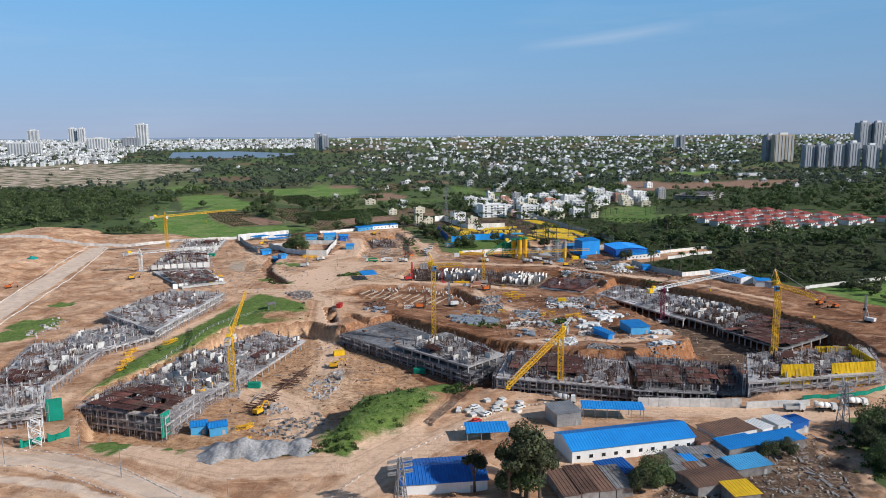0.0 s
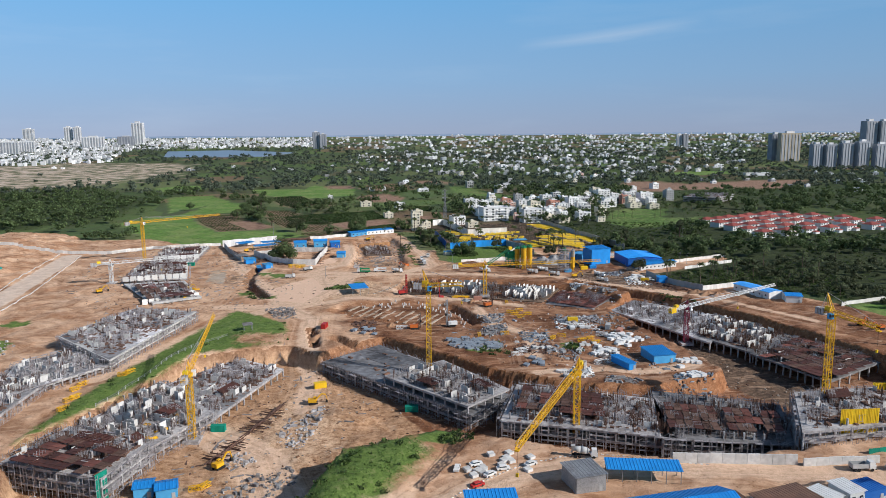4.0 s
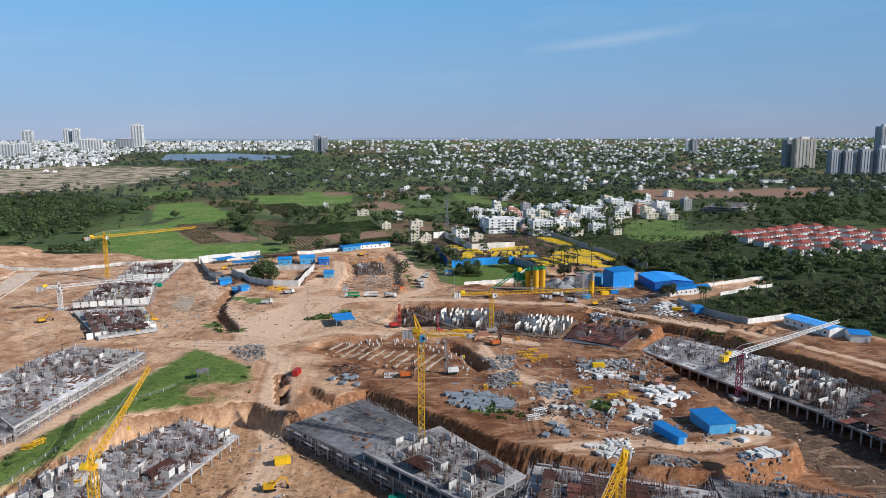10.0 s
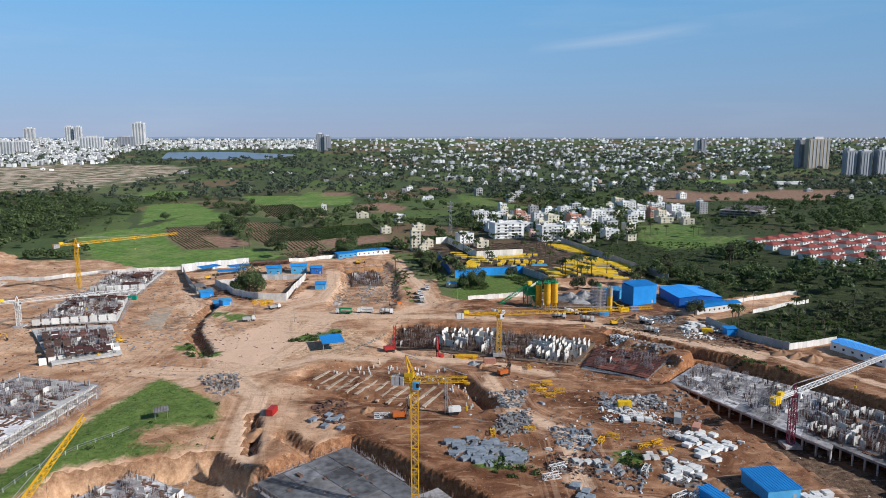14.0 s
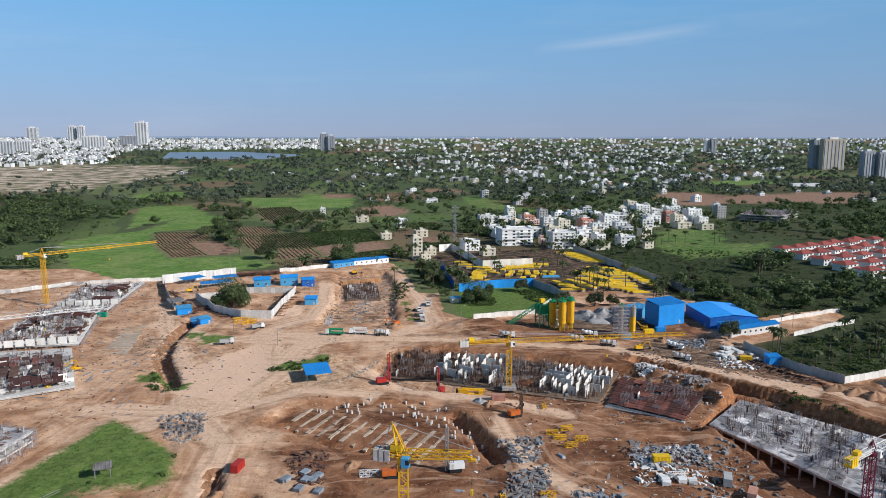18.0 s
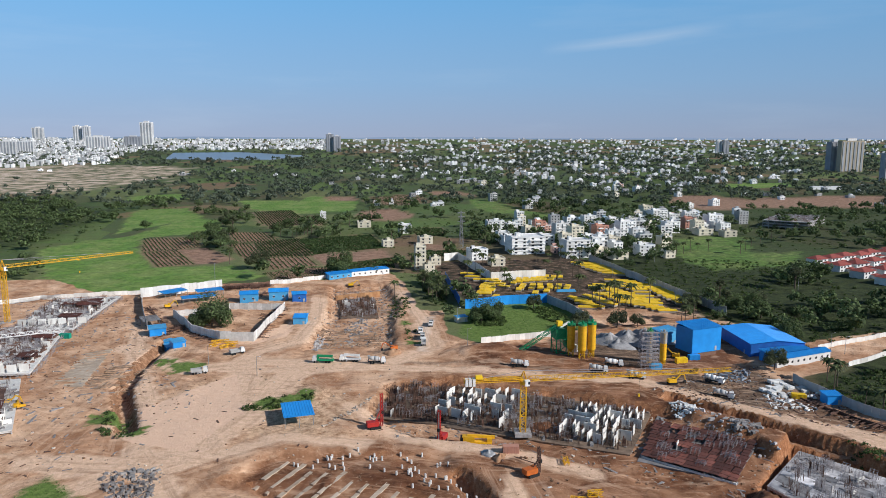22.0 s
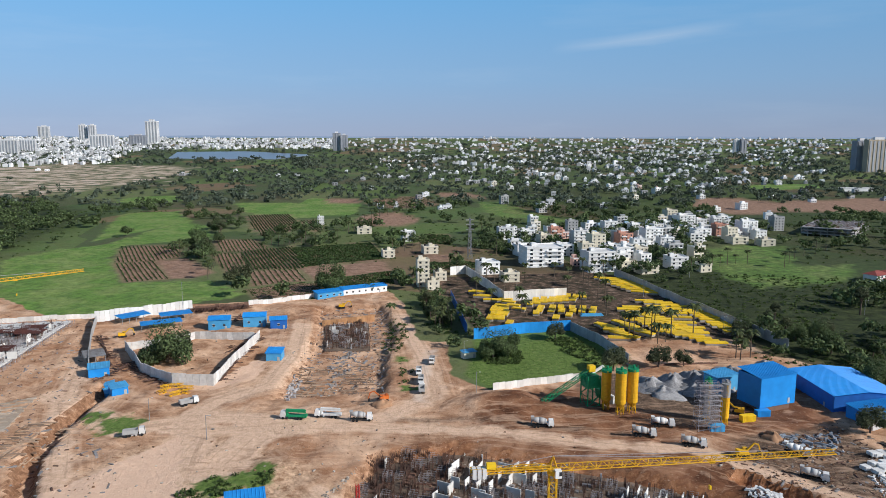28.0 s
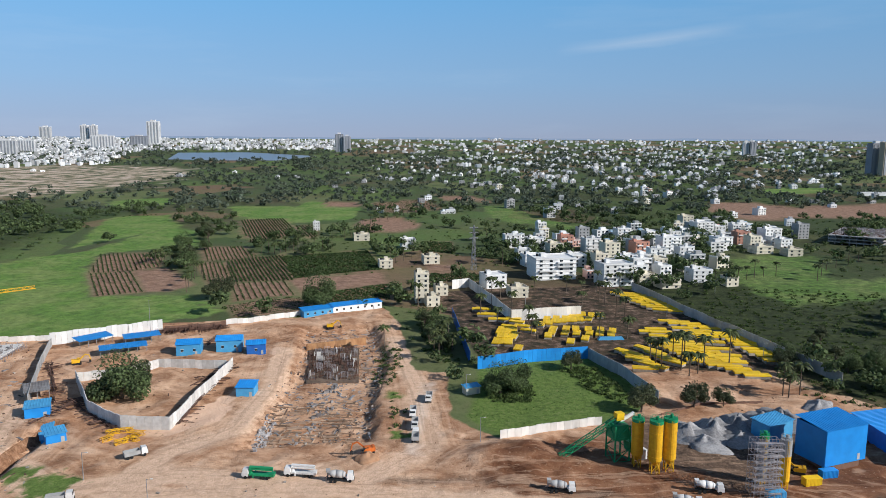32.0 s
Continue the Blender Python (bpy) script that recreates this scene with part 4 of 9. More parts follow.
    meadow = mix(ragged(sep["cover_b"][2], huge), meadow, ramp(broad, (0.38, (0.085, 0.105, 0.050)), (0.47, (0.24, 0.21, 0.125)), (0.54, (0.50, 0.39, 0.29)), (0.66, (0.64, 0.52, 0.42))))
    meadow = mix(ragged(sep["cover_c"][1], mid), meadow, ramp(mid, (0.38, (0.030, 0.032, 0.018)), (0.52, (0.095, 0.062, 0.042)), (0.66, (0.30, 0.205, 0.145))))
    meadow = mix(ragged(sep["cover_d"][2], mid), meadow, ramp(fine, (0.38, (0.42, 0.27, 0.175)), (0.62, (0.58, 0.40, 0.27))))
    meadow = mix(ramp(leafy, (0.34, (0.45, 0.45, 0.45)), (0.47, (0, 0, 0))), meadow, ramp(fine, (0.40, (0.022, 0.030, 0.012)), (0.60, (0.060, 0.080, 0.022))))
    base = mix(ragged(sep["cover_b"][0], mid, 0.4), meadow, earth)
    base = mix(ragged(sep["cover_a"][1], fine, 0.9), base, ramp(crumb, (0.36, (0.066, 0.096, 0.026)), (0.52, (0.130, 0.200, 0.044)), (0.66, (0.200, 0.215, 0.085))))
    l.new(base, b.inputs["Base Color"])
    ruts = n.new("ShaderNodeMath")
    ruts.operation = "MULTIPLY_ADD"
    ruts.inputs[1].default_value = 0.8
    l.new(crumb, ruts.inputs[0])
    l.new(mid, ruts.inputs[2])
    bp = n.new("ShaderNodeBump")
    bp.inputs["Strength"].default_value, bp.inputs["Distance"].default_value = 0.6, 0.9
    l.new(ruts.outputs[0], bp.inputs["Height"])
    l.new(bp.outputs[0], b.inputs["Normal"])
    return m


ground_me.materials.append(ground_material())
ground = tagged(new("ground", ground_me), "orange-brown bare earth of a construction site amid green meadow", "ground", kind="structure")


def gz(x, y):
    """Height of the ground at a place."""
    j = min(max(int(np.searchsorted(gx, x)), 1), len(gx) - 1)
    i = min(max(int(np.searchsorted(gy, y)), 1), len(gy) - 1)
    u, v = (x - gx[j - 1]) / (gx[j] - gx[j - 1]), (y - gy[i - 1]) / (gy[i] - gy[i - 1])
    u, v = min(max(u, 0), 1), min(max(v, 0), 1)
    return float((H[i - 1, j - 1] * (1 - u) + H[i - 1, j] * u) * (1 - v) + (H[i, j - 1] * (1 - u) + H[i, j] * u) * v)


def on(p, dz=0.0, rz=0.0):
    """A pose on the ground at p."""
    return pose(p[0], p[1], gz(*p[:2]) + dz, 0, 0, rz)



# ---- buildings under construction ----
def quad_at(q, u, v):
    """A place in a four-cornered plan: u along a-b, v from a towards d."""
    a, b, c, d = q
    return lerp(lerp(a, b, u), lerp(d, c, u), v)


def inset_slab(q, e, z0, z1):
    c = lerp(lerp(q[0], q[2], 0.5), lerp(q[1], q[3], 0.5), 0.5)
    out = []
    for p in q:
        d = math.hypot(p[0] - c[0], p[1] - c[1])
        out.append((p[0] + (p[0] - c[0]) / d * e, p[1] + (p[1] - c[1]) / d * e))
    return Mesh().prism(out, z0, z1)


def frame_building(label, q, z0, tops, bays, slab_mat=CONC, scaffold=0.0, rebar=0, panels=0, panel_h=2.6, deck=0.0, stubs=0.0, netting=(), seed=1, loose=9, panel_mat=CONC_NEW, bay_mat=None, bay_grid=(12, 5), group="buildings under construction"):
    """A concrete frame: columns, floor slabs at the heights in tops, scaffolding, starter bars, wall panels and formwork."""
    r = random.Random(seed)
    ob = thing("concrete_frame_building", label, "building", group)
    a, b, c, d = q
    lu, lv = math.hypot(b[0] - a[0], b[1] - a[1]), math.hypot(d[0] - a[0], d[1] - a[1])
    rot = math.atan2(b[1] - a[1], b[0] - a[0])
    nu, nv = bays
    low = z0
    for k, top in enumerate(tops):
        part("floor_slab", inset_slab(q, 0.8 if k % 2 else 0.5, top - 0.35, top), slab_mat, ob)
        col = Mesh().box((0, 0, 0), (0.55, 0.55, top - 0.35 - low)).data("column", CONC)
        edge_beam = Mesh()
        for i in range(nu + 1):
            for j in range(nv + 1):
                if (0 < i < nu and 0 < j < nv) or (j == nv and i % 3):
                    continue
                p = quad_at(q, i / nu, j / nv)
                piece("column", col, ob, pose(p[0], p[1], low, 0, 0, math.degrees(rot)))
        for s, e in ((a, b), (b, c), (c, d), (d, a)):
            edge_beam.wall(s, e, 0.35, top - 0.95, top - 0.352)
        part("edge_beam", edge_beam, slab_mat, ob)
        low = top
    top = tops[-1]
    if bay_mat:
        for i in range(bay_grid[0]):
            for j in range(bay_grid[1]):
                if r.random() < 0.85:
                    u0, v0, u1, v1 = i / bay_grid[0] + 0.002, j / bay_grid[1] + 0.004, (i + 1) / bay_grid[0] - 0.002, (j + 1) / bay_grid[1] - 0.004
                    part("pour_bay", Mesh().prism([quad_at(q, u0, v0), quad_at(q, u1, v0), quad_at(q, u1, v1), quad_at(q, u0, v1)], top + 0.004, top + r.uniform(0.05, 0.16)), bay_mat, ob)
    # low walls and shafts standing on the top slab
    if panels:
        long_, short = Mesh().box((0, 0, 0), (3.4, 0.22, panel_h)).data("wall_panel", panel_mat), Mesh().box((0, 0, 0), (2.0, 0.22, panel_h * 0.9)).data("wall_panel", panel_mat)
        for k in range(panels):
            p = quad_at(q, r.uniform(0.04, 0.96), r.uniform(0.08, 0.92))
            piece("wall_panel", long_ if r.random() < 0.55 else short, ob, pose(p[0], p[1], top, 0, 0, math.degrees(rot) + r.choice((0, 90, 90)) + r.uniform(-2, 2)))
    if stubs:
        st = Mesh().box((0, 0, 0), (0.5, 0.7, 2.4)).data("column_stub", CONC)
        for i in range(nu * 2):
            for j in range(nv + 1):
                if r.random() < stubs * 0.45:
                    p = quad_at(q, (i + 0.5) / (nu * 2), min(0.95, max(0.05, j / nv)))
                    piece("column_stub", st, ob, pose(p[0], p[1], top, 0, 0, math.degrees(rot)))
    if deck:
        for k in range(int(deck)):
            u, v = r.uniform(0.05, 0.8), r.uniform(0.05, 0.7)
            du, dv = min(0.96 - u, r.uniform(7, 13) / lu), min(0.96 - v, r.uniform(6, 10) / lv)
            pl = [quad_at(q, u, v), quad_at(q, u + du, v), quad_at(q, u + du, v + dv), quad_at(q, u, v + dv)]
            h = top + 2.2 + 0.25 * k / max(1, deck)
            m = Mesh().prism(pl, h - 0.18, h)
            for s in range(9):
                m.bar((*lerp(pl[0], pl[3], s / 8), h + 0.05), (*lerp(pl[1], pl[2], s / 8), h + 0.05), 0.12)
            for s in range(5):
                for w in range(4):
                    x, y = lerp(lerp(pl[0], pl[1], s / 4), lerp(pl[3], pl[2], s / 4), w / 3)
                    m.box((x, y, top), (0.12, 0.12, h - 0.18 - top))
            part("formwork_deck", m, FORM, ob, "rust-red steel formwork deck on props")
    if rebar:
        m = Mesh()
        for k in range(rebar * 2):
            x, y = quad_at(q, r.uniform(0.02, 0.98), r.uniform(0.04, 0.96))
            hgt = r.uniform(1.6, 4.0)
            wx, wy = (r.uniform(0.3, 2.6), 0.25) if r.random() < 0.5 else (0.25, r.uniform(0.3, 2.6))
            for s in range(r.randint(6, 12)):
                bx, by = x + r.uniform(-wx, wx), y + r.uniform(-wy, wy)
                m.bar((bx, by, top), (bx + r.uniform(-.15, .15), by + r.uniform(-.15, .15), top + hgt * r.uniform(0.7, 1)), 0.075)
        tagged(part("starter_bar", m, RUST, ob, "clusters of rusty steel starter bars"), kind="stuff")
    m = Mesh()
    area = lu * lv
    for k in range(int(area / loose)):
        x, y = quad_at(q, r.uniform(0.03, 0.97), r.uniform(0.04, 0.96))
        s = r.uniform(0.3, 1.2)
        m.box((x, y, top), (s * r.uniform(0.6, 3.5), s, 0.1 + s * r.uniform(0.1, 0.6)), rot + r.choice((0, 1.571)) + r.uniform(-.2, .2))
    tagged(part("loose_material", m, TIN_RUST if seed % 2 else TIN, ob, "loose boards and shutters on the deck"), kind="stuff")
    if rebar:
        m = Mesh()
        for k in range(int(area / 42)):
            u0, v0 = r.uniform(0.03, 0.9), r.uniform(0.05, 0.88)
            h = r.uniform(1.8, 3.4)
            for i in range(3):
                for j in range(3):
                    x, y = quad_at(q, min(.98, u0 + i * 1.3 / lu), min(.97, v0 + j * 1.3 / lv))
                    m.bar((x, y, top), (x, y, top + h), 0.08)
                    if i:
                        x2, y2 = quad_at(q, min(.98, u0 + (i - 1) * 1.3 / lu), min(.97, v0 + j * 1.3 / lv))
                        for z in (0.9, h - 0.2):
                            m.bar((x, y, top + z), (x2, y2, top + z), 0.07)
        tagged(part("prop", m, SCAF, ob, "steel props and tube frames"), kind="stuff")
    if scaffold:
        m = Mesh()
        for s, e in ((a, b), (b, c), (c, d), (d, a)):
            ln = math.hypot(e[0] - s[0], e[1] - s[1])
            n = max(1, int(ln / 2.4))
            nx, ny = (e[1] - s[1]) / ln, -(e[0] - s[0]) / ln
            hs = [z0 + 1.8 * i for i in range(int((top + scaffold - z0) / 1.8) + 1)]
            for off in (1.2, 2.2):
                for i in range(n + 1):
                    x, y = lerp(s, e, i / n)
                    m.bar((x + nx * off, y + ny * off, z0 - 0.4), (x + nx * off, y + ny * off, top + scaffold), 0.09)
                for hh in hs:
                    for i in range(n):
                        if r.random() < 0.75:
                            (x0, y0), (x1, y1) = lerp(s, e, i / n), lerp(s, e, (i + 1) / n)
                            dz = r.uniform(-.12, .12)
                            m.bar((x0 + nx * off, y0 + ny * off, hh + dz), (x1 + nx * off, y1 + ny * off, hh + dz), 0.08)
                            if r.random() < 0.3:
                                m.bar((x0 + nx * off, y0 + ny * off, hh), (x1 + nx * off, y1 + ny * off, hh + 1.8), 0.07)
            for hh in hs[1:]:
                for i in range(n):
                    if r.random() < 0.3:
                        p0, p1 = lerp(s, e, i / n), lerp(s, e, (i + 0.98) / n)
                        m.wall((p0[0] + nx * 1.7, p0[1] + ny * 1.7), (p1[0] + nx * 1.7, p1[1] + ny * 1.7), 0.9, hh, hh + 0.06)
        tagged(part("scaffold", m, SCAF, ob, "grey tube scaffold with walk boards"), kind="stuff")
    for s, e, lo, hi in netting:
        part("safety_net", Mesh().wall(s, e, 0.12, lo, hi), NET, ob, "green safety netting")
    return ob


Q_SLAB = [(-36.5, 447.4), (28.9, 378.8), (46.7, 399.3), (-11.4, 473.5)]
frame_building("dark wet concrete podium slab on columns with scaffolding", Q_SLAB, -9, [-6.2, -3.0], (16, 6), CONC_DARK, 1.0, 0, 0, 2.2, 0, 0.0, seed=3, loose=70, bay_mat=BAY_DARK, bay_grid=(9, 4))
q2 = [(-6.0, 416.8), (28.0, 380.4), (45.8, 398.4), (20.1, 437.6)]
frame_building("raw concrete walls and slabs rising above a podium", q2, -3, [0.0], (8, 5), CONC, 0.0, 40, 26, 2.5, 2, 0.0, seed=4)
Q_B2 = [(40.3, 370.8), (99.4, 352.3), (102.4, 389.8), (51.1, 408.5)]
frame_building("scaffolded concrete frame with rusty starter bars", Q_B2, -9, [-5.6, -2.0], (18, 6), CONC, 1.4, 120, 16, 2.2, 0, 0.25, seed=5)
Q_B3 = [(94.7, 352.5), (136.9, 345.2), (149.6, 380.6), (105.9, 398.3)]
frame_building("concrete frame with brown formwork decks and starter bars", Q_B3, -9, [-5.6, -2.0], (13, 6), CONC_DARK, 1.2, 90, 12, 2.2, 0, 0.2, seed=6)
Q_B4 = [(137.1, 339.4), (196.5, 348.4), (210.0, 381.7), (153.1, 374.7)]
frame_building("concrete frame with yellow edge screens", Q_B4, -2, [2.0, 5.2], (10, 6), CONC, 0.6, 50, 14, 2.4, 1, 0.2, seed=7)
Q_R1 = [(125.8, 542.7), (159.0, 471.5), (192.9, 518.6), (148.3, 568.4)]
frame_building("pale concrete podium slab with puddled grey patches", Q_R1, -9, [-4.0], (14, 5), CONC, 0.0, 60, 8, 1.4, 0, 0.05, seed=8, loose=30, bay_mat=BAY_SLAB, bay_grid=(13, 6))
frame_building("concrete slab with white precast wall panels standing", [(157.3, 484.6), (173.2, 452.9), (205.9, 485.9), (184.6, 525.4)], -9, [-3.9], (8, 5), CONC_DARK, 0.0, 130, 54, 3.2, 0, 0.2, seed=9, panel_mat=CONC_NEW)
frame_building("concrete slab covered with dark rebar and formwork", [(171.7, 453.0), (187.4, 411.4), (231.9, 440.2), (205.9, 485.9)], -9, [-4.0], (11, 6), CONC_DARK, 0.0, 110, 10, 2.2, 0, 0.1, seed=10)
# west wing of the near side, in three lengths
frame_building("scaffolded concrete frame, two storeys, with green net on the corner", [(-124.5, 338.0), (-87.5, 325.1), (-82.5, 349.4), (-116.6, 365.8)], -8, [-5, -2.2, 0.8], (9, 5), CONC, 1.4, 40, 14, 2.4, 2, 0.1, seed=11,
               netting=[((-88.6, 323.6), (-86.8, 327.8), -7, 2.5)])
frame_building("concrete frame with wall panels, columns and yellow shutters", [(-91.6, 334.8), (-71.0, 384.0), (-105.1, 422.1), (-121.0, 373.0)], -8, [-5, -2.2], (14, 6), CONC, 0.9, 60, 70, 3.0, 2, 0.4, seed=12)
frame_building("concrete podium with dense starter bars along its edge", [(-70.7, 382.4), (-55.0, 441.9), (-79.7, 459.0), (-104.5, 420.2)], -8, [-4.4], (10, 5), CONC, 0.0, 60, 34, 2.4, 1, 0.3, seed=13, bay_mat=BAY_SLAB, bay_grid=(6, 4))
# outer west range
frame_building("grey concrete frame with deep balconies and a green net", [(-152.8, 314.1), (-131.0, 323.2), (-142.1, 346.5), (-165.6, 341.6)], 0, [3.2, 6.4], (7, 4), CONC_NEW, 1.2, 20, 8, 2.4, 0, 0.2, seed=14,
               netting=[((-130.0, 324.7), (-125.2, 326.6), 0, 8.5)])
frame_building("long concrete range with starter bars and wall panels", [(-167.1, 347.7), (-144.8, 356.3), (-147.0, 420.9), (-184.5, 418.1)], 0, [2.8], (12, 6), CONC, 0.8, 60, 44, 2.6, 2, 0.3, seed=15, bay_mat=BAY_SLAB, bay_grid=(6, 4))
frame_building("long concrete range with deep slab edge", [(-157.4, 386.0), (-129.4, 430.0), (-146.1, 471.2), (-172.0, 432.4)], 0, [3.0], (14, 5), CONC_NEW, 0.8, 34, 40, 2.6, 0, 0.3, seed=16, bay_mat=BAY_SLAB, bay_grid=(7, 3))
frame_building("concrete range of two storeys with open bays", [(-128.8, 428.6), (-118.2, 515.1), (-155.4, 525.6), (-170.4, 468.8)], 0, [2.8, 5.6], (14, 5), CONC_NEW, 0.8, 30, 40, 2.4, 0, 0.3, seed=17, bay_mat=BAY_SLAB, bay_grid=(7, 3))
# far west rows
frame_building("concrete base with white precast panels and red formwork", [(-157.1, 556.1), (-132.1, 572.0), (-160.7, 626.0), (-199.9, 617.1)], 0, [1.6], (5, 2), CONC_NEW, 0.0, 20, 14, 2.6, 0, 0.0, seed=18, panel_mat=WHITEWALL)
frame_building("concrete slab with dark rebar and a row of white panels", [(-205.0, 627.6), (-161.2, 633.6), (-183.8, 706.4), (-219.3, 707.8)], 0, [1.8], (9, 4), CONC_NEW, 0.4, 60, 24, 2.6, 6, 0.1, seed=19, panel_mat=WHITEWALL)
frame_building("concrete slab with red formwork and scaffolding at the edge", [(-213.0, 707.6), (-179.6, 706.2), (-190.7, 788.4), (-227.2, 779.0)], 0, [1.8], (8, 4), CONC_NEW, 0.6, 50, 22, 2.6, 5, 0.1, seed=20, panel_mat=WHITEWALL)
# north range: precast walls and a red deck
frame_building("concrete base with a forest of starter bars", [(-5.8, 596.1), (23.6, 588.2), (30.6, 630.8), (-1.1, 636.1)], -4, [-3.0], (3, 2), MUDDY, 0.0, 120, 4, 2.6, 0, 0.1, seed=21)
frame_building("rows of pale precast wall panels on a concrete base", [(24.0, 586.6), (86.6, 563.2), (106.5, 604.4), (31.6, 630.8)], -4, [-3.0], (5, 2), MUDDY, 0.0, 170, 0, 3.4, 0, 0.12, seed=22)
frame_building("dark red formwork deck over a low concrete slab", [(88.7, 558.6), (115.7, 544.6), (138.1, 577.4), (107.2, 598.7)], -4, [-3.2], (4, 3), CONC_DARK, 0.0, 3, 2, 2.4, 0, 0.0, seed=23, loose=90)

# the precast panels of the north range, in slanting rows
north = thing("precast_wall_row", "slanting rows of pale precast concrete wall panels", "wall panels")
slab_panel = Mesh().box((0, 0, 0), (4.6, 0.25, 3.6)).data("wall_panel", WHITEWALL)
slab_panel2 = Mesh().box((0, 0, 0), (3.0, 0.25, 3.6)).data("wall_panel", WHITEWALL)
rn = random.Random(77)
for q, ni, nj in (([(17.1, 598.9), (45.0, 583.0), (55.3, 622.1), (25.8, 622.3)], 8, 5), ([(63.6, 579.9), (85.4, 566.0), (103.8, 598.3), (78.0, 606.1)], 9, 6)):
    for i in range(ni):
        for j in range(nj):
            p = quad_at(q, (i + 0.5) / ni + rn.uniform(-.03, .03), (j + 0.4) / nj + rn.uniform(-.04, .04))
            if rn.random() < 0.84:
                piece("wall_panel", slab_panel if rn.random() < 0.6 else slab_panel2, north, pose(p[0], p[1], -3.0, 0, 0, rn.choice((60, 60, 64, 66, -28, -28)) + rn.uniform(-4, 4)))

REDDISH = mat("worn_red_shutter", (0.21, 0.072, 0.052), (0.10, 0.045, 0.035), 0.8, 0.5, vary=0.35)
# broad formwork decks, sheet by sheet
def formwork_deck(label, q, nx, ny, z, seed, keep=0.9, paints=(FORM, FORM, RUST)):
    ob = thing("formwork_deck", label, "formwork deck", "formwork decks")
    r = random.Random(seed)
    h = heading(q[0], q[1])
    w, d = math.dist(q[0], q[1]) / nx, math.dist(q[1], q[2]) / ny
    me = [Mesh().box((0, 0, 0), (w * f, d * 0.97, 0.14)).box((0, d * 0.44, 0.14), (w * f, 0.16, 0.1)).box((0, -d * 0.1, 0.14), (w * f, 0.12, 0.08)).data("deck_sheet", p) for f, p in zip((0.99, 0.95, 0.88), paints)]
    for i in range(nx):
        for j in range(ny):
            if r.random() < keep:
                p = quad_at(q, (i + 0.5) / nx, (j + 0.5) / ny)
                piece("deck_sheet", r.choice(me), ob, pose(p[0], p[1], z + r.uniform(-.14, .14), r.uniform(-2, 2), r.uniform(-2, 2), h + r.uniform(-2, 2)))
    return ob


deck_quad = [(90.6, 561.2), (115.3, 541.9), (135.5, 573.1), (103.7, 592.1)]
deck = formwork_deck("broad dark red formwork deck of worn sheets", deck_quad, 11, 7, -2.1, 5, 0.96, (FORM, REDDISH, FORM))
for label, q, nx, ny, z, sd, keep in (("dark red formwork deck on props", [quad_at(Q_B3, u, v) for u, v in ((0.05, 0.08), (0.46, 0.08), (0.46, 0.62), (0.05, 0.62))], 6, 3, 0.3, 6, 0.95),
                                      ("dark red formwork deck on props", [quad_at(Q_B3, u, v) for u, v in ((0.52, 0.08), (0.95, 0.08), (0.95, 0.62), (0.52, 0.62))], 6, 3, 0.5, 7, 0.95),
                                      ("brown formwork deck strewn with bars", [(171.7, 442.1), (184.9, 406.9), (224.2, 433.5), (205.2, 473.8)], 9, 6, -1.9, 8, 0.9),
                                      ("brown formwork deck among starter bars", [quad_at(Q_B2, u, v) for u, v in ((0.06, 0.2), (0.62, 0.2), (0.62, 0.85), (0.06, 0.85))], 8, 4, 0.2, 9, 0.7),
                                      ("worn red formwork deck on the west wing", [(-120.4, 333.6), (-87.4, 321.5), (-85.0, 339.0), (-111.7, 353.1)], 8, 4, 3.1, 10, 0.8),
                                      ("worn red formwork deck on a far west base", [(-160.7, 557.8), (-136.0, 570.6), (-156.1, 610.2), (-188.6, 604.4)], 7, 3, 3.6, 11, 0.8),
                                      ("worn red formwork deck on the outer range", [(-162.0, 339.9), (-145.5, 345.4), (-146.4, 369.6), (-170.7, 374.6)], 6, 3, 4.6, 12, 0.75)):
    formwork_deck(label, q, nx, ny, z, sd, keep, (FORM, REDDISH, RUST))
for i in range(7):
    p = quad_at(deck_quad, i / 6, 0.02)
    part("prop", Mesh().box((p[0], p[1], -4.5), (0.5, 0.5, 1.9)), CONC, deck, "concrete column below the deck")
part("edge_beam", Mesh().wall(deck_quad[0], deck_quad[1], 0.5, -3.4, -2.65), CONC_NEW, deck, "pale concrete edge beam")

# white precast panels along the fronts of the far west rows
for a, b, z, n in (((-164.7, 557.7), (-135.0, 578.1), 0.0, 9), ((-203.4, 622.8), (-162.3, 636.3), 1.9, 9), ((-213.5, 712.5), (-178.3, 719.6), 1.9, 7)):
    row = thing("precast_panel_row", "row of white precast panels along a slab edge", "wall panels", "white panel rows")
    me = Mesh().box((0, 0, 0), (math.dist(a, b) / n * 0.8, 0.5, 3.4)).data("wall_panel", WHITEWALL)
    for i in range(n):
        p = lerp(a, b, (i + 0.5) / n)
        piece("wall_panel", me, row, pose(p[0], p[1], z - 0.02, 0, 0, heading(a, b) + (i * 37 % 7 - 3)))

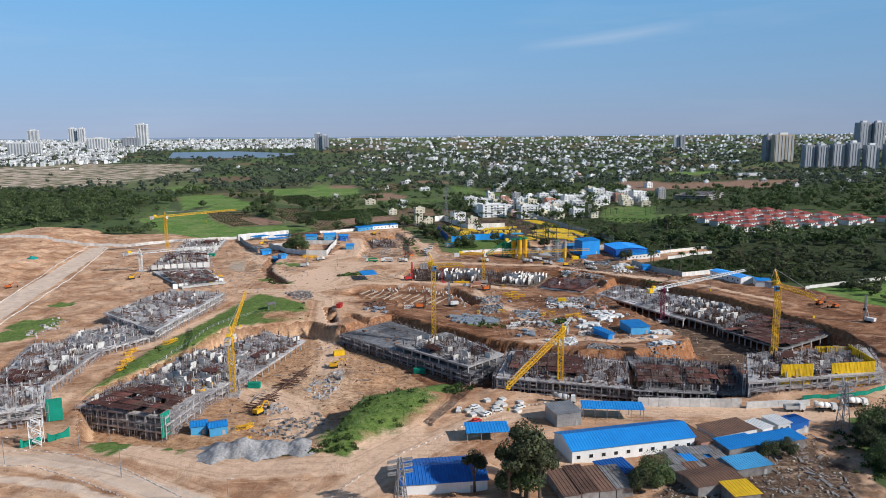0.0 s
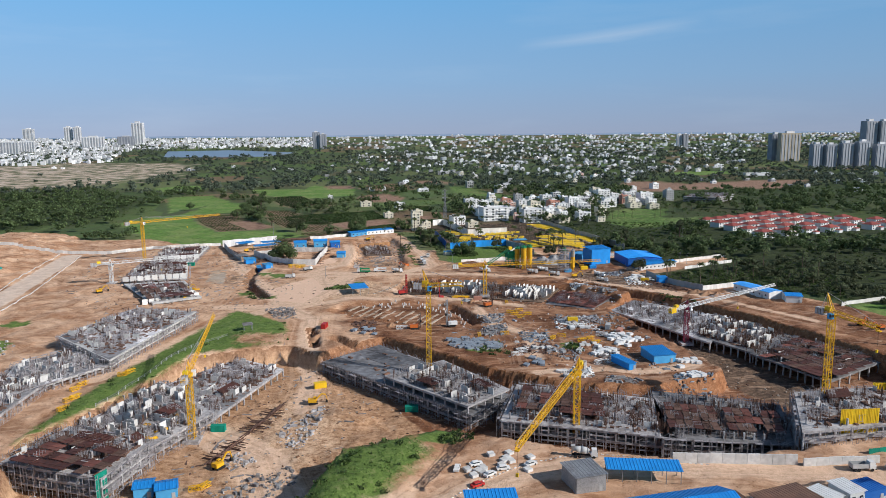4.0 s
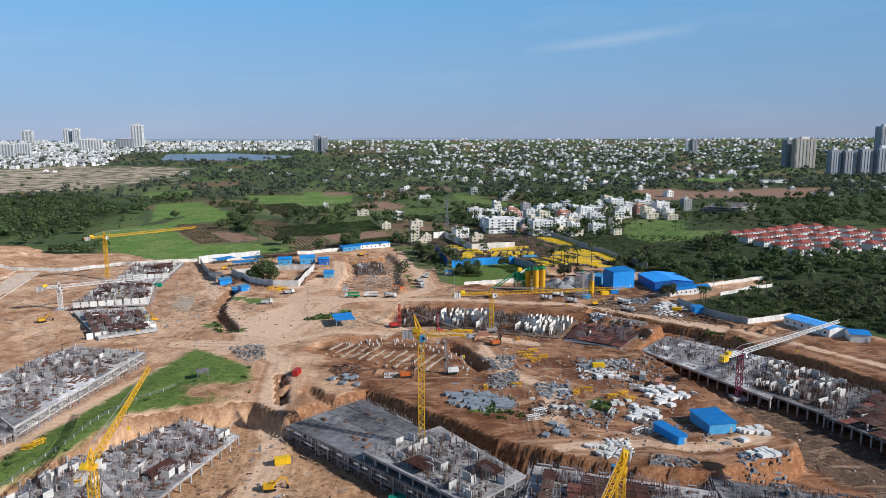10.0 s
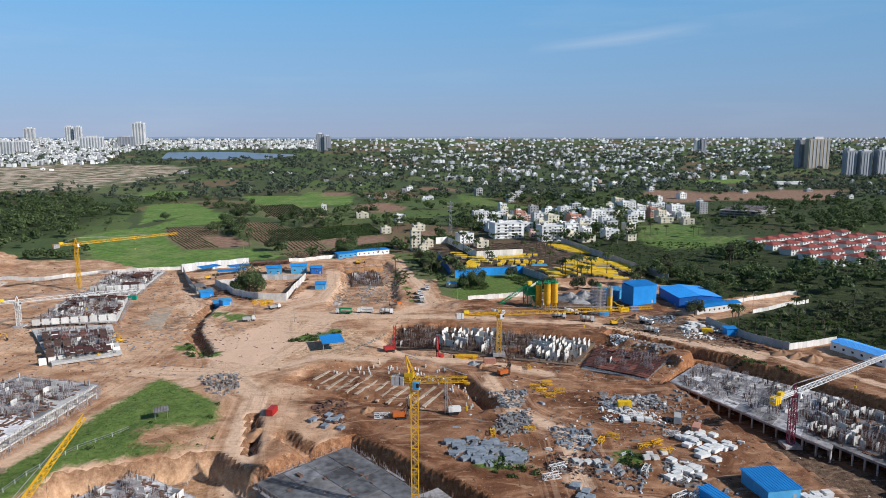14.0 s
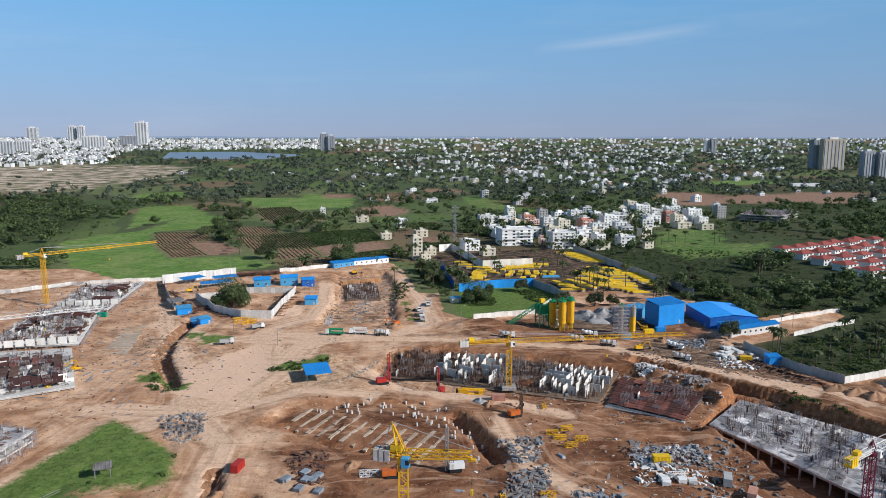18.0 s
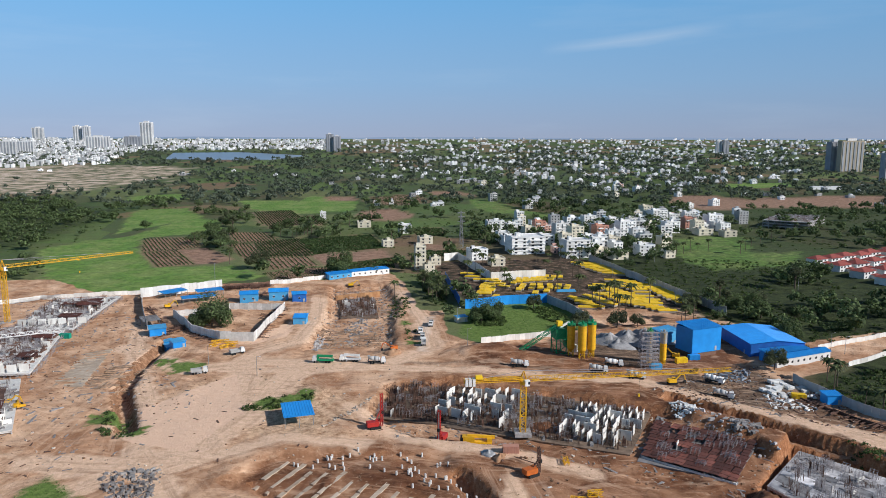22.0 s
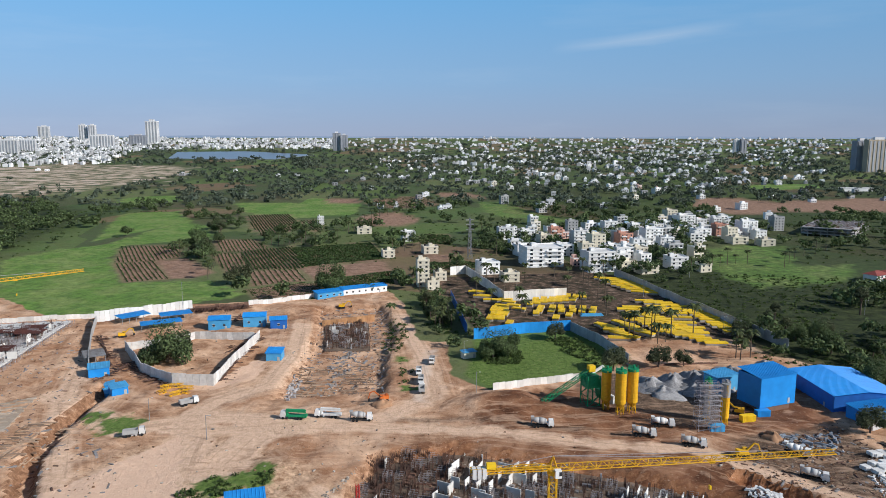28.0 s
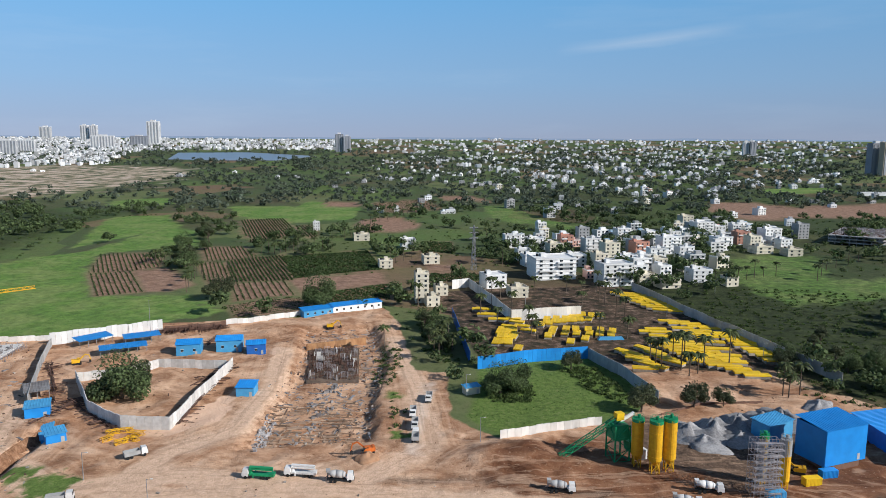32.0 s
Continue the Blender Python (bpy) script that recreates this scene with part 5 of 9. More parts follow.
# yellow edge screens on the near-side building
for k, (a, b, lo, hi) in enumerate([((152.2, 344.3), (165.8, 344.9), -0.5, 10.5), ((174.5, 347.1), (193.7, 348.8), -0.5, 9.8), ((196.0, 352.7), (198.4, 375.4), 3, 9.0), ((198.4, 375.4), (183.4, 376.2), 4.5, 8.0)]):
    sc = thing("edge_screen", "bright yellow ribbed edge protection screen", "safety screen", "edge screens")
    n = max(2, int(math.hypot(b[0] - a[0], b[1] - a[1]) / 2.2))
    for i in range(n):
        s, e = lerp(a, b, i / n), lerp(a, b, (i + 0.96) / n)
        m = Mesh().wall(s, e, 0.16, lo, hi)
        for f in (0.25, 0.5, 0.75):
            m.wall(lerp(s, e, f - 0.04), lerp(s, e, f + 0.04), 0.3, lo, hi)
        part("screen_panel", m, YEL2, sc)

# ---- tower cranes ----
def tower_crane(label, base, height, jib_dir, jib_len, paint=YEL, jib_paint=None, rise=0.0, counter=14.0, luffing=False, width=2.0, cab=True, base_z=None, weight_mat=CONC, apex=7.0):
    """A tower crane; jib_dir: heading of the jib in degrees; rise: degrees above level."""
    z0 = gz(*base) if base_z is None else base_z
    ob = thing("tower_crane", label, "tower crane", "tower cranes", pose(base[0], base[1], z0))
    jp = jib_paint or paint
    part("foundation", Mesh().box((0, 0, -0.6), (6, 6, 1.3)), CONC, ob, "concrete foundation block")
    sec = Mesh().lattice((0, 0, 0.7), (0, 0, 0.7 + 3 * width), width, 0.26, width, lace=0.16)
    sec_me = sec.data("mast_section", paint)
    n = max(1, int((height - 0.7) / (3 * width)))
    for i in range(n):
        piece("mast_section", sec_me, ob, pose(0, 0, 3 * width * i))
    top = 0.7 + 3 * width * n
    part("slewing_ring", Mesh().tube((0, 0, top), (0, 0, top + 1.4), width * 0.75, width * 0.85, 14), paint, ob)
    a = radians(jib_dir)
    d, s = Vector((math.cos(a), math.sin(a), 0)), Vector((-math.sin(a), math.cos(a), 0))
    up = Vector((0, 0, 1))
    hub = Vector((0, 0, top + 2.0))
    lift = d * math.cos(radians(rise)) + up * math.sin(radians(rise))
    tip = hub + lift * jib_len
    part("jib", Mesh().lattice(hub + d * 0.8, tip, 1.7, 0.2, 1.8, tri=not luffing, taper=0.75, lace=0.12), jp, ob)
    tail = hub - d * counter
    cj = Mesh().lattice(hub - d * 0.6, tail, 1.4, 0.2, 1.8, lace=0.12)
    cj.prism([tuple((hub - d * 0.6 + s * 0.9)[:2]), tuple((tail + s * 0.9)[:2]), tuple((tail - s * 0.9)[:2]), tuple((hub - d * 0.6 - s * 0.9)[:2])], hub.z - 0.1, hub.z + 0.02)
    part("counter_jib", cj, jp, ob)
    w = Mesh()
    for k in range(3):
        c = tail + d * (1.0 + 1.3 * k)
        w.box((c.x, c.y, c.z - 1.8), (1.0, 2.4, 2.6), a)
    part("counterweight", w, weight_mat, ob, "counterweight blocks")
    wc = tail + d * 5.5
    part("winch", Mesh().box((wc.x, wc.y, wc.z + 0.4), (2.4, 1.6, 1.5), a), YEL2, ob)
    head = hub + up * apex - (d * 2.5 if luffing else Vector())
    ah = Mesh()
    for o in (s * 0.8, -s * 0.8):
        ah.bar(hub + o + d * 0.8, head, 0.24).bar(hub + o - d * 1.2, head, 0.24)
    for f in (0.3, 0.55, 0.8):
        ah.bar(lerp(tuple(hub + s * 0.8), tuple(head), f), lerp(tuple(hub - s * 0.8), tuple(head), f), 0.14)
    part("apex_tower", ah, paint, ob)
    tie = Mesh()
    for f in ((1.0,) if luffing else (0.38, 0.75)):
        tie.bar(head, hub + lift * jib_len * f + up * 1.2, 0.13)
    tie.bar(head, tail + d * 2, 0.13)
    part("tie_bar", tie, SCAF, ob, "steel tie bars")
    if cab:
        cc = hub + s * -1.7 + d * 0.9
        cb = part("cab", Mesh().box((cc.x, cc.y, cc.z - 2.2), (1.7, 1.5, 2.1), a), CYAN if luffing else WHITE, ob, "operator's cab")
        part("cab_window", Mesh().box((cc.x + d.x * 0.5, cc.y + d.y * 0.5, cc.z - 1.5), (0.76, 1.54, 1.1), a), GLASS, cb, "tinted glass")
    tr = hub + lift * jib_len * (1.0 if luffing else 0.55)
    part("trolley", Mesh().box((tr.x, tr.y, tr.z - 1.3), (1.6, 1.2, 0.4), a), jp, ob)
    hk = part("hook_block", Mesh().box((tr.x, tr.y, tr.z - 9.0), (0.5, 0.8, 1.1), a), YEL2, ob)
    part("hoist_rope", Mesh().bar((tr.x, tr.y, tr.z - 8), (tr.x, tr.y, tr.z - 1.2), 0.05), DARK, hk)
    lad = Mesh()
    for o in (-0.2, 0.2):
        lad.bar((o, width * 0.3, 0.7), (o, width * 0.3, top), 0.06)
    part("ladder", lad, GALV, ob, "galvanised access ladder")
    return ob


tower_crane("yellow tower crane with a long level jib above the west wing", (-75, 372), 25.5, 98, 66, base_z=-8, rise=4.5, counter=11, apex=4.5)
tower_crane("yellow tower crane with a blue cab over the podium", (13.5, 428), 37.5, -12, 15, luffing=True, rise=4, counter=7, base_z=-1)
tower_crane("yellow tower crane with a long level jib and white counterweights", (51.5, 578), 19.5, 8, 80, base_z=-1.6, counter=22, weight_mat=WHITE, apex=3)
tower_crane("maroon and white tower crane with a long white jib", (151, 484), 22, 35, 88, PURPLE, WHITE, base_z=-8, counter=15, weight_mat=YEL2, apex=3)
tower_crane("yellow tower crane at the east end of the podium", (164, 374), 44, -70, 19, YEL, base_z=-8, luffing=True, rise=-4, counter=7)
tower_crane("yellow tower crane with its jib pointing over the road", (67, 366), 25, -115.5, 70, base_z=-8, counter=10, luffing=True, apex=4)
tower_crane("red and white tower crane with a white jib", (-213, 628), 17, 30, 62, WHITE, WHITE, base_z=0, counter=13, apex=3)
tower_crane("yellow tower crane beside the boundary wall", (-227, 726), 32, 46.5, 74, base_z=0, counter=15, apex=4)

# the north pit: rebar base, cut face and baulks
frame_building("foundation base with upright rebar cages in the pit", [(-40.1, 750.3), (-17.6, 752.6), (-24.6, 804.2), (-49.4, 801.2)], -4, [-3.0], (3, 2), MUDDY, 0.0, 60, 14, 2.4, 0, 0.2, seed=31)

# ---- boundary walls ----
def panel_wall(label, pts, h, material, gap=3.0, t=0.18, name="boundary_wall", z=None, posts=False, post_mat=None):
    """A wall of equal panels between posts, along a line."""
    ob = thing(name, label, "wall", "boundary walls")
    for a, b in zip(pts, pts[1:]):
        ln = math.hypot(b[0] - a[0], b[1] - a[1])
        n = max(1, int(round(ln / gap)))
        deg = heading(a, b)
        pan = Mesh().box((0, 0, -0.5), (ln / n - 0.08, t, h + 0.5)).data("panel", material)
        pst = Mesh().box((0, 0, -0.5), (0.28, 0.28, h + 0.65)).data("post", post_mat or material)
        for i in range(n):
            x, y = lerp(a, b, (i + 0.5) / n)
            piece("panel", pan, ob, pose(x, y, gz(x, y) if z is None else z, 0, 0, deg))
            if posts:
                x, y = lerp(a, b, i / n)
                piece("post", pst, ob, pose(x, y, gz(x, y) if z is None else z, 0, 0, deg))
    return ob


panel_wall("long white precast boundary wall beside the green field", [(-470, 770), (-269.5, 760.5), (-241.5, 785.3), (-183.2, 802.3)], 2.8, WHITEWALL, 4.0)
panel_wall("taller white panel wall behind the blue roofs", [(-179.3, 793.4), (-157.0, 806.9), (-134.0, 822.7)], 6.4, WHITE, 2.6)
panel_wall("white precast boundary wall by the crops", [(-103.4, 835.3), (-84.8, 846.7), (-64.9, 860.2)], 3.0, WHITEWALL, 3.0)
panel_wall("pale concrete compound wall with a sharp corner", [(-137.2, 739.8), (-114.5, 706.1), (-94.3, 690.3), (-76.8, 690.7), (-76.2, 726.7), (-76.2, 761.3)], 5.0, CONC_NEW, 3.0, 0.3)
panel_wall("pale concrete compound wall, inner side", [(-75.6, 759.2), (-110.1, 760.5), (-118.5, 748.0), (-137.2, 739.8)], 4.0, CONC_NEW, 3.0, 0.25)
panel_wall("curved grey site wall beside the huts", [(-177.6, 792.0), (-165.4, 762.4), (-149.8, 729.2), (-141.1, 711.8)], 4.4, GREYW, 3.0)
panel_wall("pale wall along the green lot", [(41.5, 685.3), (62.4, 694.8), (79.8, 700.6)], 3.2, WHITEWALL, 3.0)
panel_wall("grey sheet wall beside the green lot", [(106.4, 722.5), (98.9, 754.2), (88.9, 781.7)], 5.4, GREYW, 3.0)
panel_wall("bright blue sheet hoarding of the storage yard", [(88.9, 781.7), (63.8, 775.5), (35.5, 762.7)], 6.0, BLUE, 2.4)
panel_wall("dark blue sheet hoarding along the lane", [(32.3, 770.0), (27.8, 812.5), (22.9, 857.8)], 6.0, BLUE_D, 2.4)
panel_wall("grey concrete wall on the east side of the storage yard", [(147.6, 941.3), (167.5, 847.1), (184.8, 780.1), (191.6, 747.4)], 5.6, GREYW, 3.4)
panel_wall("grey concrete wall across the storage yard", [(22.0, 937.4), (33.9, 945.7), (57.2, 851.4), (99.3, 863.8)], 6.6, WHITEWALL, 3.2)
panel_wall("rust-brown low wall of the plant", [(104.3, 710.7), (122.7, 721.2), (149.0, 725.9)], 0.9, TIN_RUST, 4.0)
panel_wall("pale precast wall beside the orchard", [(211.1, 679.1), (265.0, 704.2)], 2.4, WHITEWALL, 3.0)
panel_wall("second pale precast wall beside the orchard", [(211.3, 651.6), (259.5, 678.8)], 2.4, WHITEWALL, 3.0)
panel_wall("grey blockwork wall along the haul road", [(174.8, 629.6), (179.6, 609.0), (184.4, 593.0), (196.0, 576.5)], 4.0, GREYW, 3.0)
panel_wall("pale precast wall between orchard and labour yard", [(196.0, 576.5), (227.0, 589.2)], 3.2, WHITEWALL, 3.0)
panel_wall("concrete retaining wall beside the near road", [(89.8, 329.4), (128.3, 326.2)], 3.4, CONC_NEW, 4.0, 0.5)
panel_wall("concrete retaining wall beside the near road", [(129.7, 325.2), (154.5, 326.2)], 2.6, CONC_NEW, 4.0, 0.5)
panel_wall("low green tarpaulin barrier at the road", [(155.2, 332.7), (182.0, 336.3), (194.8, 343.3)], 1.6, NET, 4.0)
panel_wall("dark rusty sheet fence behind the huts", [(-131.1, 818.5), (-102.6, 832.3)], 3.2, TIN_RUST, 3.0)
panel_wall("concrete block wall of the workers' camp", [(89.8, 283.1), (113.9, 290.4), (140.5, 301.3)], 2.0, CONC, 3.0)


# ---- sheds and cabins ----
def shed(label, a, b, depth, h, rise=1.5, wall=WHITE, roof=BLUE, mono=False, windows=0, door=True, opened=False, group="sheet-roofed sheds", name="shed", base=None):
    """A shed with its long front from a to b, going back to the left of a-b by depth."""
    ln = math.hypot(b[0] - a[0], b[1] - a[1])
    depth, h = (depth, h) if base is not None or depth > 12 else (depth * 1.2, h * 1.25)
    mid = lerp(a, b, 0.5)
    z = min(gz(*a), gz(*b)) if base is None else base
    ob = thing(name, label, "shed", group, pose(mid[0], mid[1], z, 0, 0, heading(a, b)))
    if opened:
        n = max(1, int(ln / 4))
        post = Mesh().box((0, 0, -0.3), (0.2, 0.2, h + 0.3)).data("post", GALV)
        for i in range(n + 1):
            for y in (0.15, depth - 0.15):
                piece("post", post, ob, pose(-ln / 2 + ln * i / n, y, 0))
    else:
        body = Mesh()
        for s, e in (((-ln / 2, 0), (ln / 2, 0)), ((ln / 2, 0.12), (ln / 2, depth - 0.12)), ((ln / 2, depth), (-ln / 2, depth)), ((-ln / 2, depth - 0.12), (-ln / 2, 0.12))):
            body.wall(s, e, 0.2, -0.4, h)
        if not mono:
            for x in (-ln / 2, ln / 2):
                body.add([(x - 0.1, 0, h), (x - 0.1, depth, h), (x - 0.1, depth / 2, h + rise), (x + 0.1, 0, h), (x + 0.1, depth, h), (x + 0.1, depth / 2, h + rise)], [(0, 1, 2), (5, 4, 3), (0, 3, 4, 1), (1, 4, 5, 2), (2, 5, 3, 0)])
        part("wall", body, wall, ob)
        if windows:
            for i in range(windows):
                x = -ln / 2 + ln * (i + 0.5) / windows
                wd = part("window", Mesh().box((x, -0.13, h * 0.38), (1.2, 0.08, 1.1)), GLASS, ob, "dark glazed window")
                part("window_frame", Mesh().box((x, -0.12, h * 0.38 - 0.12), (1.45, 0.05, 0.12)).box((x, -0.12, h * 0.38 + 1.1), (1.45, 0.05, 0.12)), WHITE, wd)
        if door:
            part("door", Mesh().box((ln * 0.32, -0.14, 0), (1.1, 0.08, 2.05)), GREYW, ob)
    o = 0.5
    if mono:
        rf = Mesh().ribbed(-ln / 2 - o, ln / 2 + o, [(-o, h + 0.1), (depth + o, h + rise + 0.1)])
    else:
        rf = Mesh().ribbed(-ln / 2 - o, ln / 2 + o, [(-o, h + 0.1), (depth / 2, h + rise + 0.15), (depth + o, h + 0.1)])
    part("roof", rf, roof, ob, "ribbed sheet roof")
    return ob


# batching plant
shed("tall bright blue sheet-clad plant building", (142.3, 663.9), (158.7, 670.8), 11.5, 11.5, 1.2, BLUE, BLUE, mono=True, base=2.4, name="plant_building")
plinth = single("plinth", Mesh().box((0, 5.5, -0.5), (13.4, 10.5, 2.9)), TIN_RUST, "brown brick plinth under the blue plant building", "plinth", m=pose(*lerp((142.3, 663.9), (158.7, 670.8), 0.5), 0, 0, 0, heading((139.7, 663.9), (156.1, 670.8))))
shed("large open blue-roofed store shed", (170.0, 700.0), (172.0, 667.0), 27.0, 6.6, 1.4, BLUE_D, BLUE, name="store_shed")
shed("low blue-roofed lean-to before the store shed", (176.0, 657.0), (200.0, 664.5), 5.5, 4.4, 0.6, BLUE, BLUE, mono=True, base=0.0)
shed("long white site office with small windows and blue roof", (176.5, 648.5), (208.6, 662.8), 5.5, 3.2, 1.2, WHITE, BLUE, windows=9, name="site_office")
shed("small blue canopy beside the silos", (133.7, 684.2), (144.4, 690.5), 6, 6.0, 0.5, CYAN, CYAN, mono=True)


def silo(label, p, r, h, legs, paint, cap, group):
    ob = thing("cement_silo", label, "silo", group, on(p))
    lg = Mesh().box((0, 0, -0.2), (0.32, 0.32, legs + 0.4)).data("leg", YEL)
    for k in range(4):
        t = radians(45 + 90 * k)
        piece("leg", lg, ob, pose(r * 0.8 * math.cos(t), r * 0.8 * math.sin(t), 0))
    br = Mesh()
    for k in range(4):
        t0, t1 = radians(45 + 90 * k), radians(135 + 90 * k)
        br.bar((r * .8 * math.cos(t0), r * .8 * math.sin(t0), 0.5), (r * .8 * math.cos(t1), r * .8 * math.sin(t1), legs - 0.5), 0.14)
    part("leg_brace", br, YEL, ob)
    part("cone", Mesh().tube((0, 0, legs - 2.2), (0, 0, legs + 0.02), 0.35, r, 20), paint, ob)
    part("shell", Mesh().tube((0, 0, legs), (0, 0, legs + h), r, r, 24), paint, ob, smooth=False)
    for k in range(5):
        part("ring", Mesh().tube((0, 0, legs + h * (k + 0.5) / 5), (0, 0, legs + h * (k + 0.5) / 5 + 0.12), r + 0.05, r + 0.05, 24), paint, ob)
    rail = Mesh()
    for k in range(12):
        t = 2 * math.pi * k / 12
        rail.bar((r * 0.95 * math.cos(t), r * 0.95 * math.sin(t), legs + h), (r * 0.95 * math.cos(t), r * 0.95 * math.sin(t), legs + h + 1.1), 0.07)
        t2 = 2 * math.pi * (k + 1) / 12
        for z in (0.55, 1.1):
            rail.bar((r * 0.95 * math.cos(t), r * 0.95 * math.sin(t), legs + h + z), (r * 0.95 * math.cos(t2), r * 0.95 * math.sin(t2), legs + h + z), 0.06)
    part("guard_rail", rail, cap, ob)
    part("head", Mesh().tube((0, 0, legs + h - 0.9), (0, 0, legs + h + 0.1), r + 0.08, r + 0.08, 24), cap, ob, "painted head")
    part("filter", Mesh().tube((0.3, 0.2, legs + h), (0.3, 0.2, legs + h + 1.3), 0.5, 0.5, 10), cap, ob)
    ld = Mesh()
    for o in (-0.25, 0.25):
        ld.bar((o, -r - 0.2, 0), (o, -r - 0.2, legs + h), 0.07)
    for k in range(int((legs + h) / 0.6)):
        ld.bar((-0.25, -r - 0.2, 0.6 * k), (0.25, -r - 0.2, 0.6 * k), 0.05)
    part("ladder", ld, YEL, ob)
    return ob


silo("tall bright yellow cement silo with green rail", (93.8, 664.7), 2.1, 13.2, 4.2, YEL, GREEN, "yellow silos")
silo("tall bright yellow cement silo with green rail", (89.1, 663.7), 2.1, 13.0, 4.2, YEL, GREEN, "yellow silos")
silo("tall bright yellow cement silo with green rail", (84.6, 668.4), 1.9, 12.0, 4.2, YEL, GREEN, "yellow silos")
two_tone = silo("cement silo, grey above and yellow below, by a scaffold stair", (125.4, 654.5), 1.6, 13.0, 2.6, YEL, GREYW, "plant silos")
part("upper_shell", Mesh().tube((0, 0, 10.6), (0, 0, 15.5), 1.66, 1.66, 24), GREYW, two_tone, "grey upper shell")
silo("grey cement silo wrapped in scaffolding", (119.4, 655.8), 1.4, 13.6, 2.6, GALV, GREEN, "plant silos")
st = Mesh()
sp = (119.2, 648.1)
for i in range(5):
    for j in range(4):
        st.bar((sp[0] - 6 + 2 * i, sp[1] - 2 + 2 * j, 0), (sp[0] - 6 + 2 * i, sp[1] - 2 + 2 * j, 17), 0.09)
for lv in range(9):
    z = 1.9 * (lv + 1)
    for j in range(4):
        st.bar((sp[0] - 6, sp[1] - 2 + 2 * j, z), (sp[0] + 2, sp[1] - 2 + 2 * j, z), 0.08)
    for i in range(5):
        st.bar((sp[0] - 6 + 2 * i, sp[1] - 2, z), (sp[0] - 6 + 2 * i, sp[1] + 4, z), 0.08)
    st.box((sp[0] - 2, sp[1] - 1, z), (8, 1.0, 0.08))
    st.bar((sp[0] - 6, sp[1] - 1.5, z - 1.9), (sp[0] + 2, sp[1] - 1.5, z), 0.5, 0.08)
single("scaffold_tower", st, SCAF, "grey tube scaffold tower with stairs beside silos", "scaffold")


def batch_mixer(p):
    ob = thing("concrete_batching_machine", "green batching machine with yellow conveyor head", "batching plant", "", on(p, 0, 20) @ Matrix.Diagonal((1.35, 1.35, 1.35, 1)))
    part("tower_frame", Mesh().lattice((0, 0, 0), (0, 0, 9), 4.0, 0.3, 3.0), GREEN, ob)
    part("mixer_body", Mesh().box((0, 0, 5.5), (4.2, 4.2, 3.6), 0, None, 0.8), GREEN, ob)
    part("hopper", Mesh().box((3.2, -1, 2.2), (2.4, 2.4, 2.6), 0, None, 1.25), GREEN, ob)
    part("conveyor", Mesh().lattice((-14, 3, 1.2), (0, 0, 10.5), 1.2, 0.18, 1.4), GREEN, ob)
    part("conveyor_head", Mesh().box((0, 0, 10), (2.0, 1.6, 1.8)), YEL2, ob)
    part("dust_pipe", Mesh().tube((1.0, 1.0, 9.0), (4.5, 0.5, 11.0), 0.45, 0.45, 10), WHITE, ob)
    part("control_cabin", Mesh().box((4.5, -3, 0.8), (2.4, 2.0, 2.4)), WHITE, ob)


batch_mixer((79.3, 672.4))


def heap(label, p, rx, ry, h, material, seed, name="heap", rz=0.0, category="heap"):
    """A tipped heap with an uneven outline."""
    r = np.random.RandomState(seed)
    n, rings = 26, 7
    vs, fs = [(0, 0, h)], []
    for k in range(1, rings + 1):
        f = k / rings
        for i in range(n):
            t = 2 * math.pi * i / n
            w = 1 + 0.22 * math.sin(2 * t + seed) + 0.14 * math.sin(5 * t + 2 * seed) + r.uniform(-.05, .05)
            vs.append((rx * f * w * math.cos(t), ry * f * w * math.sin(t), h * (1 - f) ** 0.9 * (1 + 0.3 * math.sin(3 * t + seed + k)) - (0.6 if k == rings else 0) + r.uniform(-.1, .1) * h * (1 - f)))
    for i in range(n):
        fs.append((0, 1 + i, 1 + (i + 1) % n))
    for k in range(rings - 1):
        for i in range(n):
            a, b = 1 + k * n + i, 1 + k * n + (i + 1) % n
            fs.append((a, a + n, b + n, b))
    return single(name, Mesh().add(vs, fs), material, label, category, "heaps", m=on(p, 0.0, rz), smooth=True)


for k, (p, rx, ry, h) in enumerate([((108.6, 693.6), 11, 9, 4.2), ((118.6, 695.1), 13, 9, 5.2), ((128.5, 698.5), 13, 9, 4.6), ((138.1, 700.5), 12, 9, 4.8), ((148.2, 706.5), 12, 8, 4.2), ((112.0, 684.0), 9, 6, 2.6), ((126.0, 688.0), 10, 6, 3.0), ((168.8, 720.5), 11, 6, 3)]):
    heap("grey heap of crushed stone aggregate", p, rx, ry, h, GRAVEL, 5 + k, "aggregate_mound", 31 * k)



# compound: huts, long roofs
shed("blue-roofed site hut with open front", (-108.8, 777.6), (-97.9, 779.9), 8, 4.4, 1.5, CYAN, BLUE, windows=2)
shed("blue-roofed site hut with open front", (-91.5, 783.8), (-79.7, 786.1), 8, 4.6, 1.5, CYAN, BLUE, windows=2)
shed("small blue-roofed site hut", (-75.6, 780.7), (-67.1, 782.9), 7, 4.0, 1.2, BLUE_D, BLUE, windows=1)
shed("blue-roofed hut beside the excavation", (-63.3, 724.5), (-56.2, 724.7), 6, 3.0, 0.8, CYAN, BLUE, mono=True)
shed("long low blue open shelter roof", (-160.4, 786.8), (-150.0, 799.1), 7, 2.8, 0.5, roof=BLUE, mono=True, opened=True)
shed("long low blue open shelter roof", (-144.1, 774.4), (-126.0, 784.3), 6, 2.6, 0.5, roof=BLUE, mono=True, opened=True)
shed("long low blue open shelter roof", (-140.9, 793.4), (-126.8, 802.1), 6.5, 2.8, 0.5, roof=BLUE, mono=True, opened=True)
